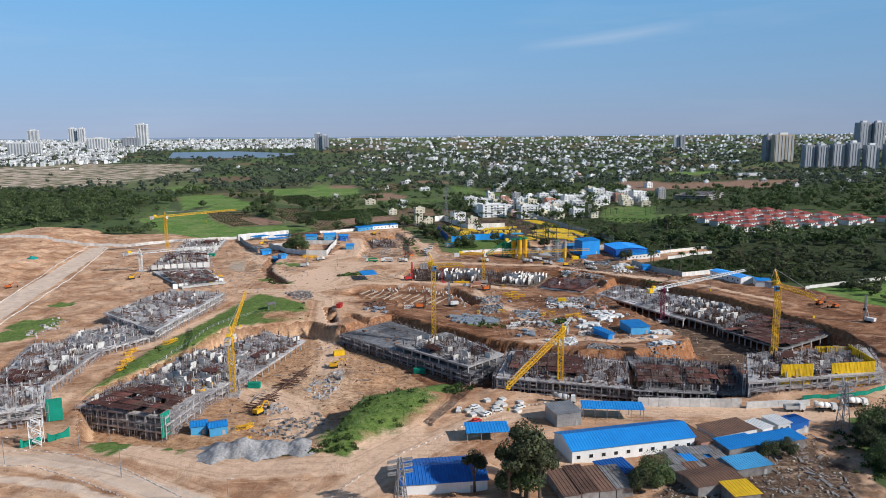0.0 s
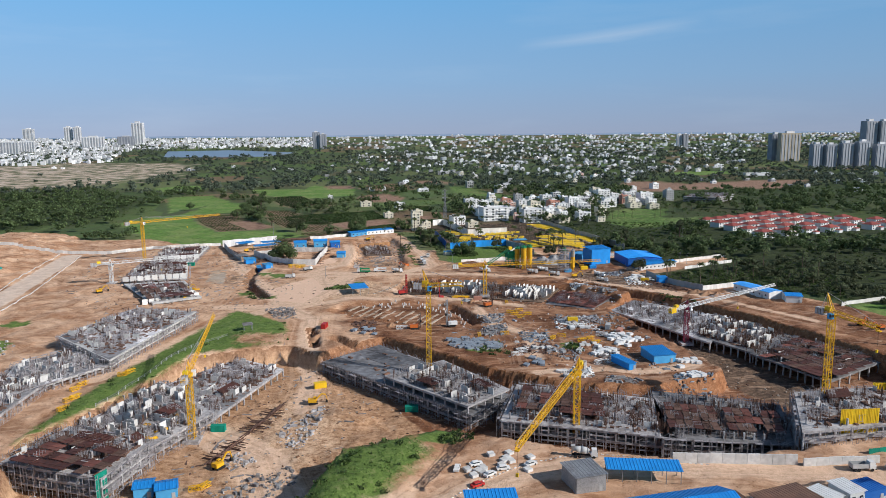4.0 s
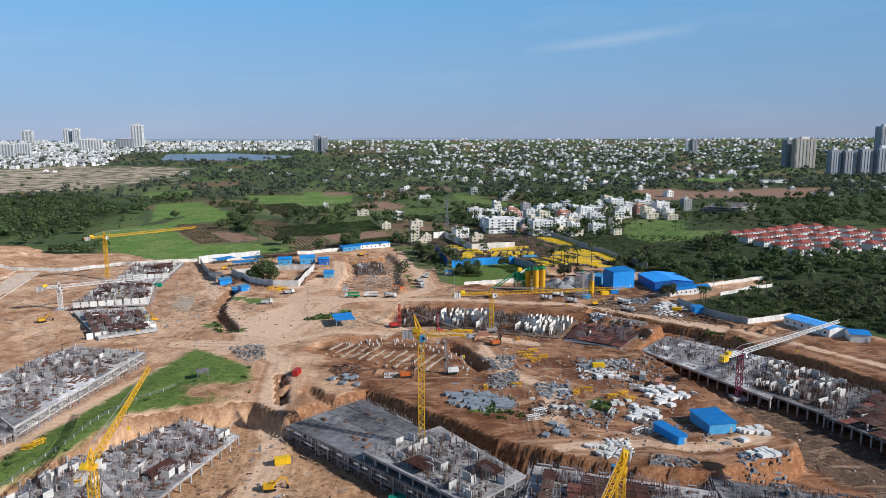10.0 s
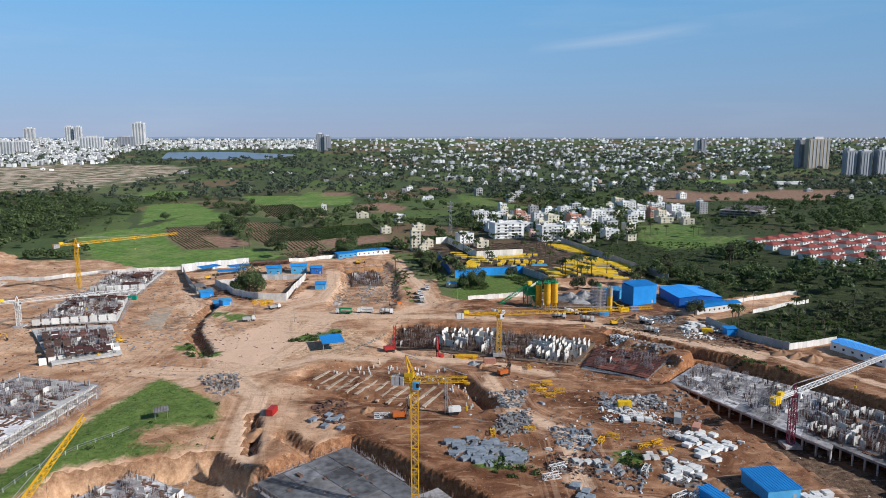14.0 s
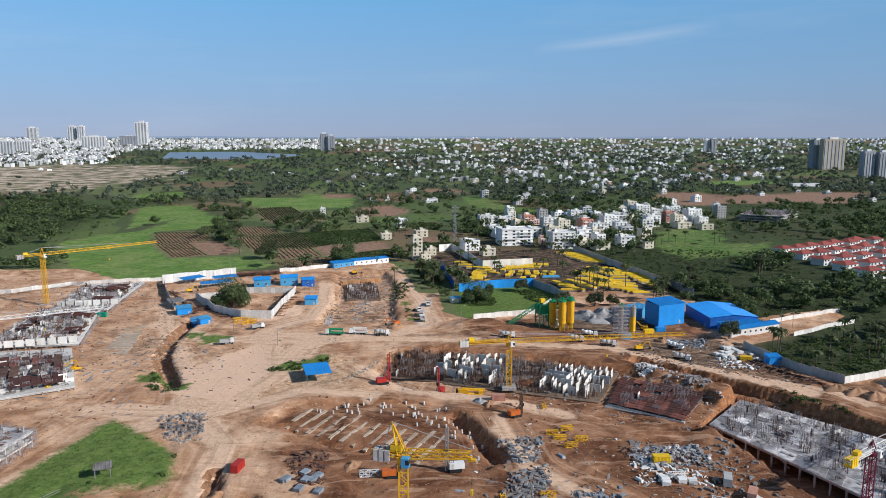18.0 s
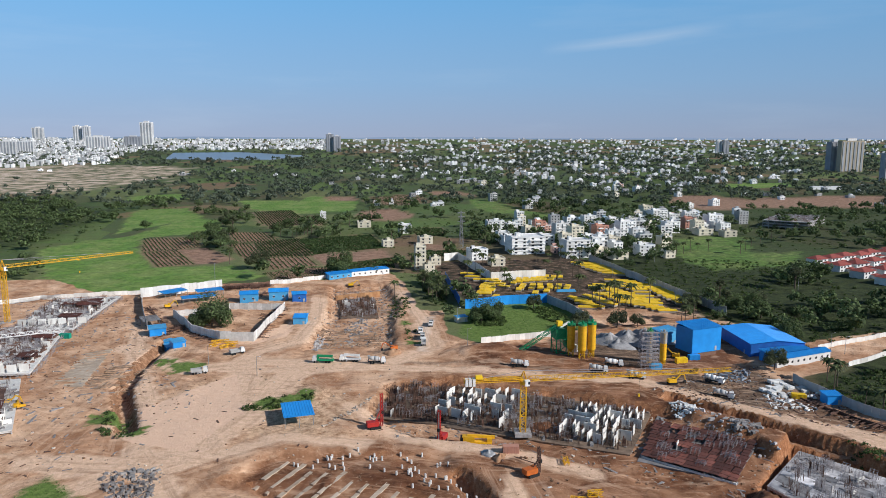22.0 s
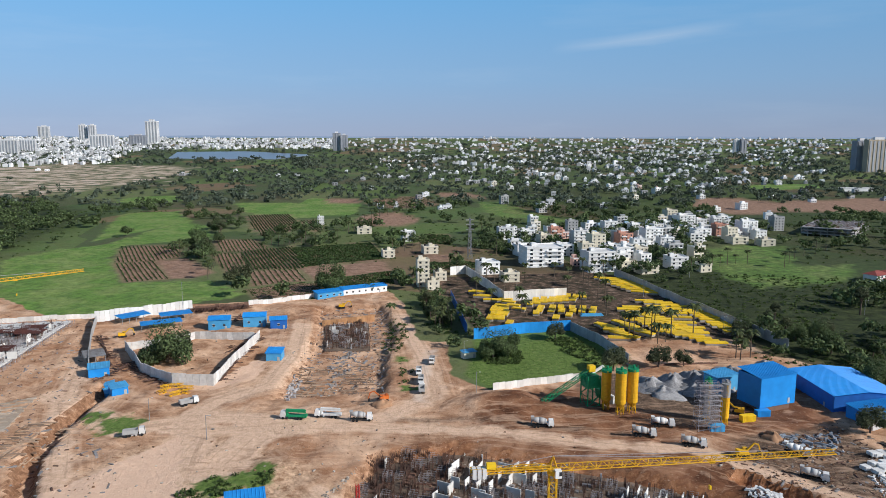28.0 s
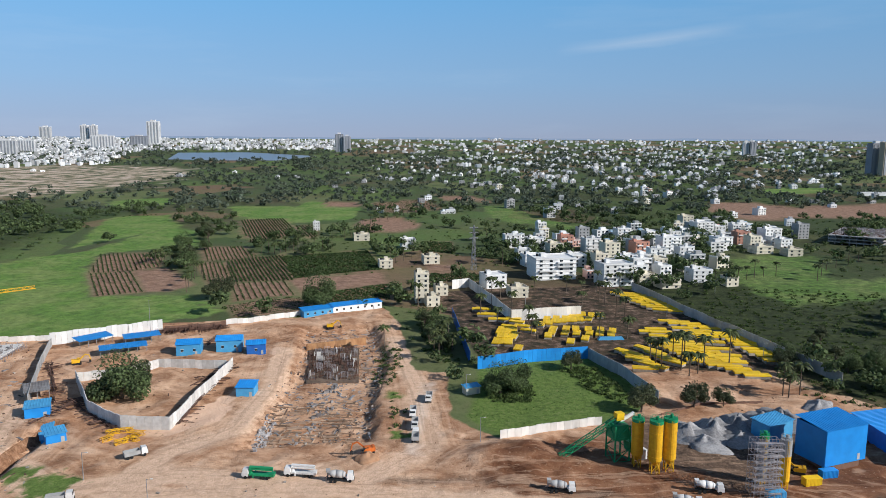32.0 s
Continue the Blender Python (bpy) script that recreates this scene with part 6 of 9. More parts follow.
shed("grey tin shelter beside the curved wall", (-144.4, 715.3), (-137.3, 719.9), 9, 3.0, 0.5, roof=TIN, mono=True, opened=True)
shed("blue sheet shelter with faded tarpaulin", (-134.3, 698.3), (-126.9, 701.9), 6, 3.2, 0.6, BLUE, CYAN, mono=True)
shed("small blue steel cabin", (-125.6, 690.3), (-120.7, 692.5), 5, 2.8, 0.4, BLUE, CYAN, mono=True)
shed("small blue steel cabin", (-119.6, 683.5), (-114.9, 686.6), 5, 2.6, 0.4, BLUE, CYAN, mono=True)
shed("small blue steel cabin", (-113.4, 676.3), (-108.5, 680.1), 5, 2.6, 0.4, BLUE, CYAN, mono=True)
shed("long blue-roofed labour shed against the crops", (-63.7, 854.2), (-48.3, 864.4), 6, 3.2, 0.8, CYAN, BLUE, mono=True, windows=4)
shed("long blue-roofed labour shed with white front", (-48.3, 864.4), (-20.8, 880.0), 6, 3.2, 0.8, WHITE, BLUE, mono=True, windows=7)
shed("blue sheet shelter by the central track", (-35.3, 577.7), (-25.5, 580.9), 10, 3.4, 1.0, TIN, BLUE, mono=True, opened=True)
shed("pump house with faded blue roof in the green lot", (30.1, 729.2), (35.9, 732.0), 3, 2.4, 0.4, CREAM, CYAN, mono=True)
shed("blue steel cabin by the haul road", (175.5, 602.5), (181.5, 603.0), 4, 3.0, 0.4, BLUE, BLUE, mono=True)
shed("long blue-roofed canteen with white walls", (216.5, 576.0), (226.5, 548.0), 9, 3.4, 1.0, WHITE, BLUE, windows=6)
shed("blue-roofed shed with white walls behind the trench", (233.6, 540.7), (242.5, 538.3), 9, 3.2, 1.0, WHITE, BLUE)
# material yard offices
shed("blue steel container office", (101.5, 418.9), (104.9, 420.2), 13, 3.0, 0.2, BLUE, BLUE, mono=True, name="container_office")
shed("blue-roofed canopy in the material yard", (115.4, 427.0), (125.7, 428.7), 11, 3.0, 0.4, CYAN, BLUE, mono=True)
# near camp
shed("large blue-roofed white hall with bowed gable", (54.7, 281.9), (96.8, 290.7), 14.5, 4.6, 2.4, WHITE, BLUE, windows=10, name="site_hall")
shed("grey and white steel cabin", (55.1, 310.2), (64.3, 312.7), 8, 4.2, 0.3, GALV, GALV, mono=True)
shed("long blue canopy at the road", (66.2, 317.8), (87.5, 315.2), 5, 3.4, 0.5, roof=BLUE, mono=True, opened=True)
shed("blue canopy beside the road bend", (22.9, 298.9), (36.8, 299.6), 6, 3.2, 0.5, roof=BLUE, mono=True, opened=True)
shed("large blue-roofed shelter under trees", (1.9, 264.1), (26.6, 266.4), 16, 3.4, 1.6, WHITE, BLUE_D, name="labour_shelter")
shed("white site office block with flat roof", (104.8, 292.1), (120.7, 297.6), 8, 3.4, 0.1, WHITE, TIN_RUST, mono=True, windows=5, name="office_block")
shed("white portable cabin with small windows", (122.6, 297.5), (127.3, 300.1), 6, 3.0, 0.1, WHITE, WHITE, mono=True, windows=2, name="portable_cabin")
shed("white portable cabin with small windows", (129.2, 300.0), (134.4, 301.6), 6, 3.0, 0.1, WHITE, WHITE, mono=True, windows=2, name="portable_cabin")
shed("dark blue steel container beside cabins", (134.4, 301.6), (142.0, 304.1), 5, 2.8, 0.1, BLUE_D, BLUE_D, mono=True, name="container")
shed("brown roofless block store", (98.3, 288.9), (103.0, 290.4), 12, 3.0, 0.1, PINK, TIN_RUST, mono=True)
shed("blue tarpaulin camp roof", (105.4, 283.6), (117.1, 287.2), 6, 2.6, 0.5, TIN, BLUE, mono=True)
shed("blue tarpaulin camp roof", (116.4, 285.6), (133.7, 290.8), 6, 2.6, 0.5, TIN, BLUE, mono=True)
qs = random.Random(31)
for i in range(5):
    for j in range(3):
        a = (84.5 + 3.7 * i + 0.5 * j + qs.uniform(-.4, .4), 270.6 + 1.0 * i + 4.6 * j + qs.uniform(-.5, .5))
        b = (a[0] + qs.uniform(2.8, 3.6), a[1] + qs.uniform(0.5, 1.1))
        shed("patched tin camp shack with a low sheet roof", a, b, qs.uniform(3.0, 3.8), qs.uniform(1.8, 2.4), qs.uniform(0.2, 0.6), TIN, (TIN, GALV, TIN, TIN_RUST, TIN, BLUE)[(i * 3 + j * 2) % 6], mono=True, door=False, group="camp shacks", name="camp_hut")
shed("rusty tin camp huts in a row", (86.3, 259.9), (101.3, 264.2), 8, 2.6, 0.6, TIN, TIN_RUST, name="camp_hut")
shed("faded blue and grey tin camp hut", (102.2, 270.1), (114.0, 273.2), 6, 2.6, 0.5, TIN, CYAN, mono=True, name="camp_hut")
for i in range(4):
    a = (47.5 + 5.2 * i, 257.4 + 1.0 * i)
    shed("long rust-brown tin camp roof with patched sheets", a, (a[0] + 4.9, a[1] + 0.9), (11.5, 12.0, 11.0, 10.0)[i], 2.3 + 0.12 * (i % 2), 0.9, TIN, (TIN_RUST, RUST, TIN_RUST, TIN)[i], mono=True, door=False, group="camp shacks", name="camp_hut")
shed("blue sheet camp roof", (62.5, 268.3), (71.6, 270.7), 7, 2.6, 0.5, TIN, BLUE_D, mono=True, name="camp_hut")
shed("yellow sheet roof in the camp", (94.7, 254.8), (102.4, 256.0), 6, 2.6, 0.5, TIN, YEL2, mono=True, name="camp_hut")
shed("blue hut with a pitched roof by the frames", (-79.4, 328.2), (-74.0, 329.5), 5, 2.8, 0.8, CYAN, BLUE)
shed("blue hut with a pitched roof by the frames", (-72.1, 327.1), (-66.2, 329.1), 5, 2.8, 0.8, CYAN, BLUE)

panel_wall("ochre earth cut face at the back of the pit", [(-50.7, 799.3), (-37.0, 806.4), (-22.1, 813.7)], 3.4, OCHRE, 5.0, 0.8, "cut_face", z=-3.4)

# ---- trees, palms, crops ----
def gzv(x, y):
    j, i = np.clip(np.searchsorted(gx, x), 1, len(gx) - 1), np.clip(np.searchsorted(gy, y), 1, len(gy) - 1)
    u, v = np.clip((x - gx[j - 1]) / (gx[j] - gx[j - 1]), 0, 1), np.clip((y - gy[i - 1]) / (gy[i] - gy[i - 1]), 0, 1)
    return (H[i - 1, j - 1] * (1 - u) + H[i - 1, j] * u) * (1 - v) + (H[i, j - 1] * (1 - u) + H[i, j] * u) * v


def leaf_cloud(seed, count, size, lobes):
    """Leaf sprays scattered through several lobes (x, y, z, rx, rz); returns vertices and quads."""
    r = np.random.RandomState(seed)
    vs, fs = [], []
    for k in range(count):
        cx, cy, cz, rx, rz = lobes[r.randint(len(lobes))]
        d = r.normal(size=3)
        d /= np.linalg.norm(d)
        f = r.uniform(0.3, 1.0) ** 0.5 * 1.05
        c = np.array([cx + d[0] * rx * f, cy + d[1] * rx * f, cz + d[2] * rz * f])
        n = d + r.normal(size=3) * 0.55 + (0, 0, 0.3)
        n /= np.linalg.norm(n)
        u = np.cross(n, r.normal(size=3))
        u /= np.linalg.norm(u)
        w = np.cross(n, u)
        s = size * r.uniform(0.6, 1.3)
        b = len(vs)
        vs += [tuple(c - u * s - w * s * 0.6), tuple(c + u * s - w * s * 0.5), tuple(c + u * s * 0.8 + w * s * 0.6 + n * s * 0.25), tuple(c - u * s * 0.9 + w * s * 0.6 - n * s * 0.2)]
        fs.append((b, b + 1, b + 2, b + 3))
    return vs, fs


def tree_lobes(seed, r, h):
    q = random.Random(seed)
    out = [(0, 0, h - r * 0.75, r * 0.75, r * 0.7)]
    for k in range(6):
        a = 6.28 * k / 6 + q.uniform(-.5, .5)
        d = r * q.uniform(0.4, 0.75)
        out.append((d * math.cos(a), d * math.sin(a), h - r * q.uniform(0.7, 1.35), r * q.uniform(0.35, 0.55), r * q.uniform(0.3, 0.48)))
    return out


def make_tree(seed, r, h, leaves, size, leaf):
    lobes = tree_lobes(seed, r, h)
    ob = tagged(new("tree"), "broad green tree with a dense uneven crown", "tree", "trees")
    t = Mesh().tube((0, 0, -0.5), (0.1, 0.1, h * 0.45), h * 0.035, h * 0.022, 8)
    for x, y, z, a, b in lobes:
        t.tube((0.1, 0.1, h * 0.35), (x * 0.8, y * 0.8, z), h * 0.016, h * 0.006, 5)
    part("trunk", t, BARK, ob)
    part("crown", Mesh().add(*leaf_cloud(seed, leaves, size, lobes)), leaf, ob)
    return ob


def make_palm(seed, h):
    q = random.Random(seed)
    ob = tagged(new("palm_tree"), "slender coconut palm with drooping fronds", "palm tree", "palm trees")
    t = Mesh()
    lean = q.uniform(-0.8, 0.8)
    for k in range(5):
        t.tube((lean * (k / 5) ** 2, 0, h * k / 5 - (0.5 if k == 0 else 0)), (lean * ((k + 1) / 5) ** 2, 0, h * (k + 1) / 5), 0.24 - 0.02 * k, 0.22 - 0.02 * k, 7)
    part("trunk", t, BARK, ob)
    f = Mesh()
    for k in range(18):
        a, up = 6.28 * k / 18 + q.uniform(-.15, .15), q.uniform(-0.1, 0.9)
        prev, ln = None, q.uniform(3.2, 4.2)
        for s in range(6):
            g = s / 5
            rr, z = ln * (g * (1 - 0.12 * g)), h + ln * (up * g - (0.55 + up * 0.6) * g * g)
            w = 0.55 * (1 - g) * (0.4 + 1.6 * min(1, g * 3)) + 0.05
            c, sn = math.cos(a), math.sin(a)
            row = [(lean + rr * c - w * sn, rr * sn + w * c, z - w * 0.5), (lean + rr * c, rr * sn, z), (lean + rr * c + w * sn, rr * sn - w * c, z - w * 0.5)]
            if prev:
                f.add(prev + row, [(0, 1, 4, 3), (1, 2, 5, 4)])
            prev = row
    part("crown", f, PALMLEAF, ob, "arching palm fronds")
    return ob


TREES = [make_tree(1, 4.2, 8.0, 5200, 0.15, LEAF), make_tree(2, 3.4, 6.4, 4200, 0.14, LEAF2), make_tree(3, 4.6, 9.0, 5600, 0.16, LEAF), make_tree(4, 2.2, 8.6, 3400, 0.13, LEAF2)]
PALMS = [make_palm(11, 9.5), make_palm(12, 11.5), make_palm(13, 7.5)]
used_first = set()


def plant(kinds, k, p, s=1.0, rz=0.0, label="", sink=0.0):
    proto = kinds[k % len(kinds)]
    s *= 1.25 if kinds is PALMS else 1.75
    m = pose(p[0], p[1], gz(*p[:2]) - sink, 0, 0, rz) @ Matrix.Diagonal((s, s, s, 1))
    if proto.name in used_first:
        ob = copy_thing(proto, m)
        ob.matrix_basis = m
    else:
        used_first.add(proto.name)
        ob = proto
        ob.matrix_basis = m
    if label:
        ob["label"] = label
    return ob


# single trees that stand out
plant(TREES, 0, (-108.6, 720.9), 1.75, 0, "large dense tree inside the compound wall", 3.2)
plant(TREES, 1, (-107.4, 730.8), 1.2, 40, "dense tree inside the compound wall")
plant(TREES, 0, (-59.5, 878.3), 1.7, 80, "round dark tree beside the crops")
plant(TREES, 1, (-127.6, 895.6), 1.6, 10, "round dark tree beside the crops")
plant(TREES, 2, (36.0, 263.0), 0.9, 30, "broad leafy tree beside the blue-roofed hall")
plant(TREES, 3, (37.4, 261.0), 1.6, 30, "tall leafy tree beside the blue-roofed hall")
plant(TREES, 3, (32.2, 259.6), 1.25, 60, "tall slim tree beside the blue-roofed hall")
plant(TREES, 3, (40.8, 258.5), 1.15, 150, "tall slim tree beside the blue-roofed hall")
plant(TREES, 0, (75.8, 265.6), 0.85, 200, "dark leafy tree in the workers' camp")
plant(TREES, 1, (70.6, 263.2), 0.7, 20, "dark leafy tree in the workers' camp")
plant(TREES, 3, (43.7, 271.9), 0.9, 120, "slim tree beside the blue-roofed hall")
plant(TREES, 3, (22.9, 265.9), 0.9, 100, "slim tree beside the blue-roofed shelter")
plant(TREES, 1, (174.1, 645.8), 1.0, 0, "round tree in front of the site office")
plant(TREES, 1, (119.3, 718.7), 1.0, 0, "round tree at the bare lot")
plant(TREES, 1, (131.3, 720.3), 0.75, 90, "low round tree at the bare lot")
plant(TREES, 0, (44.0, 729.7), 1.1, 15, "wide bushy tree in the green lot")
plant(TREES, 0, (51.5, 736.6), 1.0, 75, "wide bushy tree in the green lot")
plant(TREES, 1, (78.0, 763.5), 0.9, 15, "bushy tree by the sheet wall")
plant(TREES, 1, (97.4, 713.3), 1.1, 15, "bushy tree by the batching plant")
plant(TREES, 3, (268.1, 821.7), 1.2, 0, "tall slim tree near the red roofs")
plant(TREES, 1, (117.3, 281.9), 0.6, 0, "young tree in the workers' camp")
plant(TREES, 1, (125.0, 284.4), 0.6, 50, "young tree in the workers' camp")
for k, p in enumerate(scatter([(140.8, 291.3), (179.0, 308.3), (155.4, 263.6), (144.5, 267.5), (148.2, 291.0)], 15, 5)):
    plant(TREES, k + 1, p, 0.5 + 0.09 * (k % 5), 37 * k)
lane = [(17.1, 773.7), (6.5, 822.7), (1.2, 859.6), (20.4, 812.2), (29.1, 765.7)]
for k, p in enumerate(scatter(lane, 9, 6)):
    plant(PALMS, k, p, 0.85 + 0.05 * (k % 4), 50 * k)
for k, p in enumerate(scatter(lane, 7, 16)):
    plant(TREES, k, p, 0.6 + 0.08 * (k % 4), 50 * k)
for k, p in enumerate([(-10.8, 798.6), (58.0, 862.0), (66.0, 825.1), (119.3, 893.8), (117.2, 901.6), (103.6, 885.4), (128.2, 778.0), (128.4, 765.4), (134.8, 761.7), (117.8, 769.1),
                       (120.7, 845.2), (53.8, 907.0), (77.8, 925.3), (1.6, 881.0), (-4.8, 912.8), (140.1, 769.9), (160.4, 733.9), (161.3, 730.7), (167.4, 734.2), (47.5, 890.6), (67.9, 814.1), (65.6, 836.8), (120.2, 864.7), (115.6, 816.1), (117.4, 777.5), (119.3, 765.1), (129.7, 757.6), (133.6, 778.2), (100.7, 815.5), (48.6, 842.2), (39.6, 861.2), (151.9, 770.4)]):
    plant(PALMS, k, p, 0.95 + 0.08 * (k % 4), 71 * k)
rows = [((-155.4, 1080.8), (-92.9, 1117.7), 13), ((-97.1, 1174.9), (-57.8, 1245.1), 8), ((-233.3, 1018.8), (-194.7, 1034.3), 7), ((-156.2, 914.6), (-174.1, 996.6), 6), ((-30.4, 1029.1), (-7.1, 1073.0), 5),
        ((-90.2, 1295.6), (-2.4, 1555.3), 14), ((55.2, 1205.1), (61.6, 1008.2), 5), ((152.1, 957.1), (99.0, 926.2), 6), ((209.1, 970.0), (273.5, 994.9), 8), ((284.9, 973.6), (442.6, 1147.0), 10)]
for k, (a, b, n) in enumerate(rows):
    for i in range(n):
        p = lerp(a, b, (i + 0.5) / n)
        plant(PALMS, i + k, (p[0] + 3 * math.sin(7 * i + k), p[1] + 4 * math.cos(5 * i + k)), 0.8 + 0.06 * ((i * 7 + k) % 5), 63 * i)
orchard = [(190.0, 592.0), (181.0, 628.0), (214.0, 646.0), (268.4, 654.8), (324.2, 652.6), (276.2, 544.4), (262.0, 555.9), (236.1, 580.8)]
for k, p in enumerate(scatter(orchard, 34, 7)):
    plant(PALMS, k, p, 0.75 + 0.06 * (k % 5), 63 * k)
hedge = [(167.6, 732.3), (171.5, 774.7), (221.0, 808.7), (256.3, 733.2), (261.3, 709.0), (202.4, 677.0), (195.1, 720.1)]
for k, p in enumerate(scatter(hedge, 14, 8)):
    plant(TREES, k, p, 0.6 + 0.1 * (k % 5), 63 * k)
for k, p in enumerate(scatter([(-204.8, 995.0), (-261.3, 1145.4), (-252.4, 1233.3), (-193.9, 1112.2), (-187.5, 1021.2)], 12, 9)):
    plant(TREES, k, p, 0.9 + 0.1 * (k % 4), 63 * k)


def many(name, label, templates, xs, ys, scales, material, seed, category):
    """One joined mass of plants, each turned and scaled by itself."""
    r = np.random.RandomState(seed)
    zs = gzv(xs, ys)
    vs, fs, base = [], [], 0
    pick = r.randint(len(templates), size=len(xs))
    for t, (tv, tf) in enumerate(templates):
        sel = np.where(pick == t)[0]
        if not len(sel):
            continue
        tv, tf = np.array(tv), np.array(tf)
        a = r.uniform(0, 6.28, len(sel))
        s = scales[sel][:, None]
        sq = s * r.uniform(0.8, 1.25, (len(sel), 1))
        x = (tv[None, :, 0] * np.cos(a)[:, None] - tv[None, :, 1] * np.sin(a)[:, None]) * sq + xs[sel][:, None]
        y = (tv[None, :, 0] * np.sin(a)[:, None] + tv[None, :, 1] * np.cos(a)[:, None]) * sq + ys[sel][:, None]
        z = tv[None, :, 2] * s + zs[sel][:, None]
        vs.append(np.stack([x, y, z], -1).reshape(-1, 3))
        fs.append((tf[None] + base + (np.arange(len(sel)) * len(tv))[:, None, None]).reshape(-1, 4))
        base += len(sel) * len(tv)
    v, f = np.concatenate(vs), np.concatenate(fs)
    me = bpy.data.meshes.new(name)
    me.vertices.add(len(v))
    me.vertices.foreach_set("co", v.ravel())
    me.loops.add(f.size)
    me.loops.foreach_set("vertex_index", f.ravel())
    me.polygons.add(len(f))
    me.polygons.foreach_set("loop_start", np.arange(0, f.size, 4))
    me.update(calc_edges=True)
    me.materials.append(material)
    return tagged(new(name, me), label, category, kind="stuff")


MID_T = [leaf_cloud(40 + k, 150, 0.56, tree_lobes(40 + k, 3.6, 6.5 + k)) for k in range(4)]
FAR_T = [leaf_cloud(50 + k, 34, 1.3, tree_lobes(50 + k, 4.2, 7.0 + k)) for k in range(4)]
BUSH_T = [leaf_cloud(60 + k, 34, 0.32, [(0, 0, 0.6, 1.2, 0.8), (0.8, 0.3, 0.4, 0.7, 0.5)]) for k in range(3)]
TUFT_T = [leaf_cloud(70 + k, 6, 0.16, [(0, 0, 0.25, 0.35, 0.3)]) for k in range(3)]

WOOD_W = [(-1277.2, 1736.0), (-856.8, 1556.0), (-721.9, 1584.0), (-480.9, 1348.0), (-404.6, 1028.0), (-461.6, 940.0), (-520.8, 848.0)]
TOWN_MID = [(41.3, 923.6), (67.3, 1205.8), (173.2, 1341.5), (333.1, 1453.3), (476.4, 1361.0), (348.7, 1107.6), (217.5, 970.4), (122.1, 927.3)]
VILLAS = [(302.4, 928.7), (371.0, 1004.3), (566.2, 1016.0), (574.6, 906.1), (471.9, 769.3), (424.0, 795.5), (319.3, 819.7)]
MEADOW_W, MEADOW_E = MEADOWS[0], MEADOWS[5]
SCRUB_E = [(157.3, 866.3), (222.3, 950.5), (320.1, 936.3), (211.5, 749.5), (193.7, 756.2)]
LAKE = [(-1007.1, 2968.0), (-1148.7, 3428.0), (-864.1, 3480.0), (-531.7, 3232.0), (-616.8, 2944.0), (-814.7, 2936.0)]


def mask_at(x, y, arr):
    j, i = np.clip(np.searchsorted(gx, x), 0, len(gx) - 1), np.clip(np.searchsorted(gy, y), 0, len(gy) - 1)
    return arr[i, j]


rs = np.random.RandomState(5)


def grove(n, y0, y1, spread, thresh, seed):
    """Random places over the land outside the site, clumped by undulation."""
    y = y0 + (y1 - y0) * rs.uniform(0, 1, n) ** 1.0
    x = rs.uniform(-1, 1, n) * (120 + spread * y)
    keep = (mask_at(x, y, site) < 0.1) & (mask_at(x, y, tilled) < 0.3) & (mask_at(x, y, weeds) < 0.3) & (mask_at(x, y, yard) < 0.2)
    dense = 0.45 + 0.9 * wave(x, y * 1.6, 150, seed) + 0.2 * wave(x, y, 40, seed + 1) + 0.55 * wave(x, y, 420, seed + 2)
    dense = np.where(inside(WOOD_W, x, y), dense + 1.4, dense) + 0.45 * mask_at(x, y, thicket) - 2.0 * mask_at(x, y, bright)
    for poly, k in ((MEADOW_W, -2.6), (MEADOW_E, -0.8), (LAKE, -9), (VILLAS, -1.3), (TOWN_MID, -0.1), (SCRUB, -1.2), (SCRUB_E, -1.8)):
        dense = np.where(inside(poly, x, y), dense + k, dense)
    dense = dense - 0.55 * np.clip((y - 2600) / 1500, 0, 1) - 3.0 * (y > 4300)
    keep &= dense > thresh + rs.uniform(-.14, .14, n)
    return x[keep], y[keep]


x1, y1 = grove(5200, 700, 1500, 0.62, 0.62, 31)
many("woodland", "mixed green trees scattered over fields", MID_T, x1, y1, rs.uniform(0.7, 1.9, len(x1)), LEAF, 1, "trees")
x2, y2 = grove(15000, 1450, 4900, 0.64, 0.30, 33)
many("distant_woodland", "distant trees between buildings with haze in their green", FAR_T, x2, y2, rs.uniform(0.8, 1.7, len(x2)) * (1 + 0.25 * (y2 > 2500)), HAZED_LEAF, 2, "trees")
x3, y3 = grove(5000, 640, 1400, 0.62, 0.25, 35)
many("shrubs", "low green shrubs on the meadow", BUSH_T, x3, y3, rs.uniform(0.6, 1.5, len(x3)), SHRUB, 3, "shrubs")
far_east = [(290, 660), (330, 760), (620, 640), (620, 260), (420, 320), (345, 470)]
for k, p in enumerate(scatter(far_east, 20, 17)):
    plant(PALMS, k, p, 0.8 + 0.06 * (k % 5), 63 * k)
for k, p in enumerate(scatter(far_east, 14, 18)):
    plant(TREES, k, p, 0.6 + 0.1 * (k % 5), 63 * k)
ex = np.array(scatter([(262, 560), (232, 596), (262, 680), (300, 690), (460, 620), (440, 470), (340, 470), (288, 490)], 420, 23))
many("orchard_trees", "dense dark orchard trees beyond the labour yard", MID_T, ex[:, 0], ex[:, 1], rs.uniform(0.45, 1.0, len(ex)), LEAF2, 8, "trees")
near_bush = []
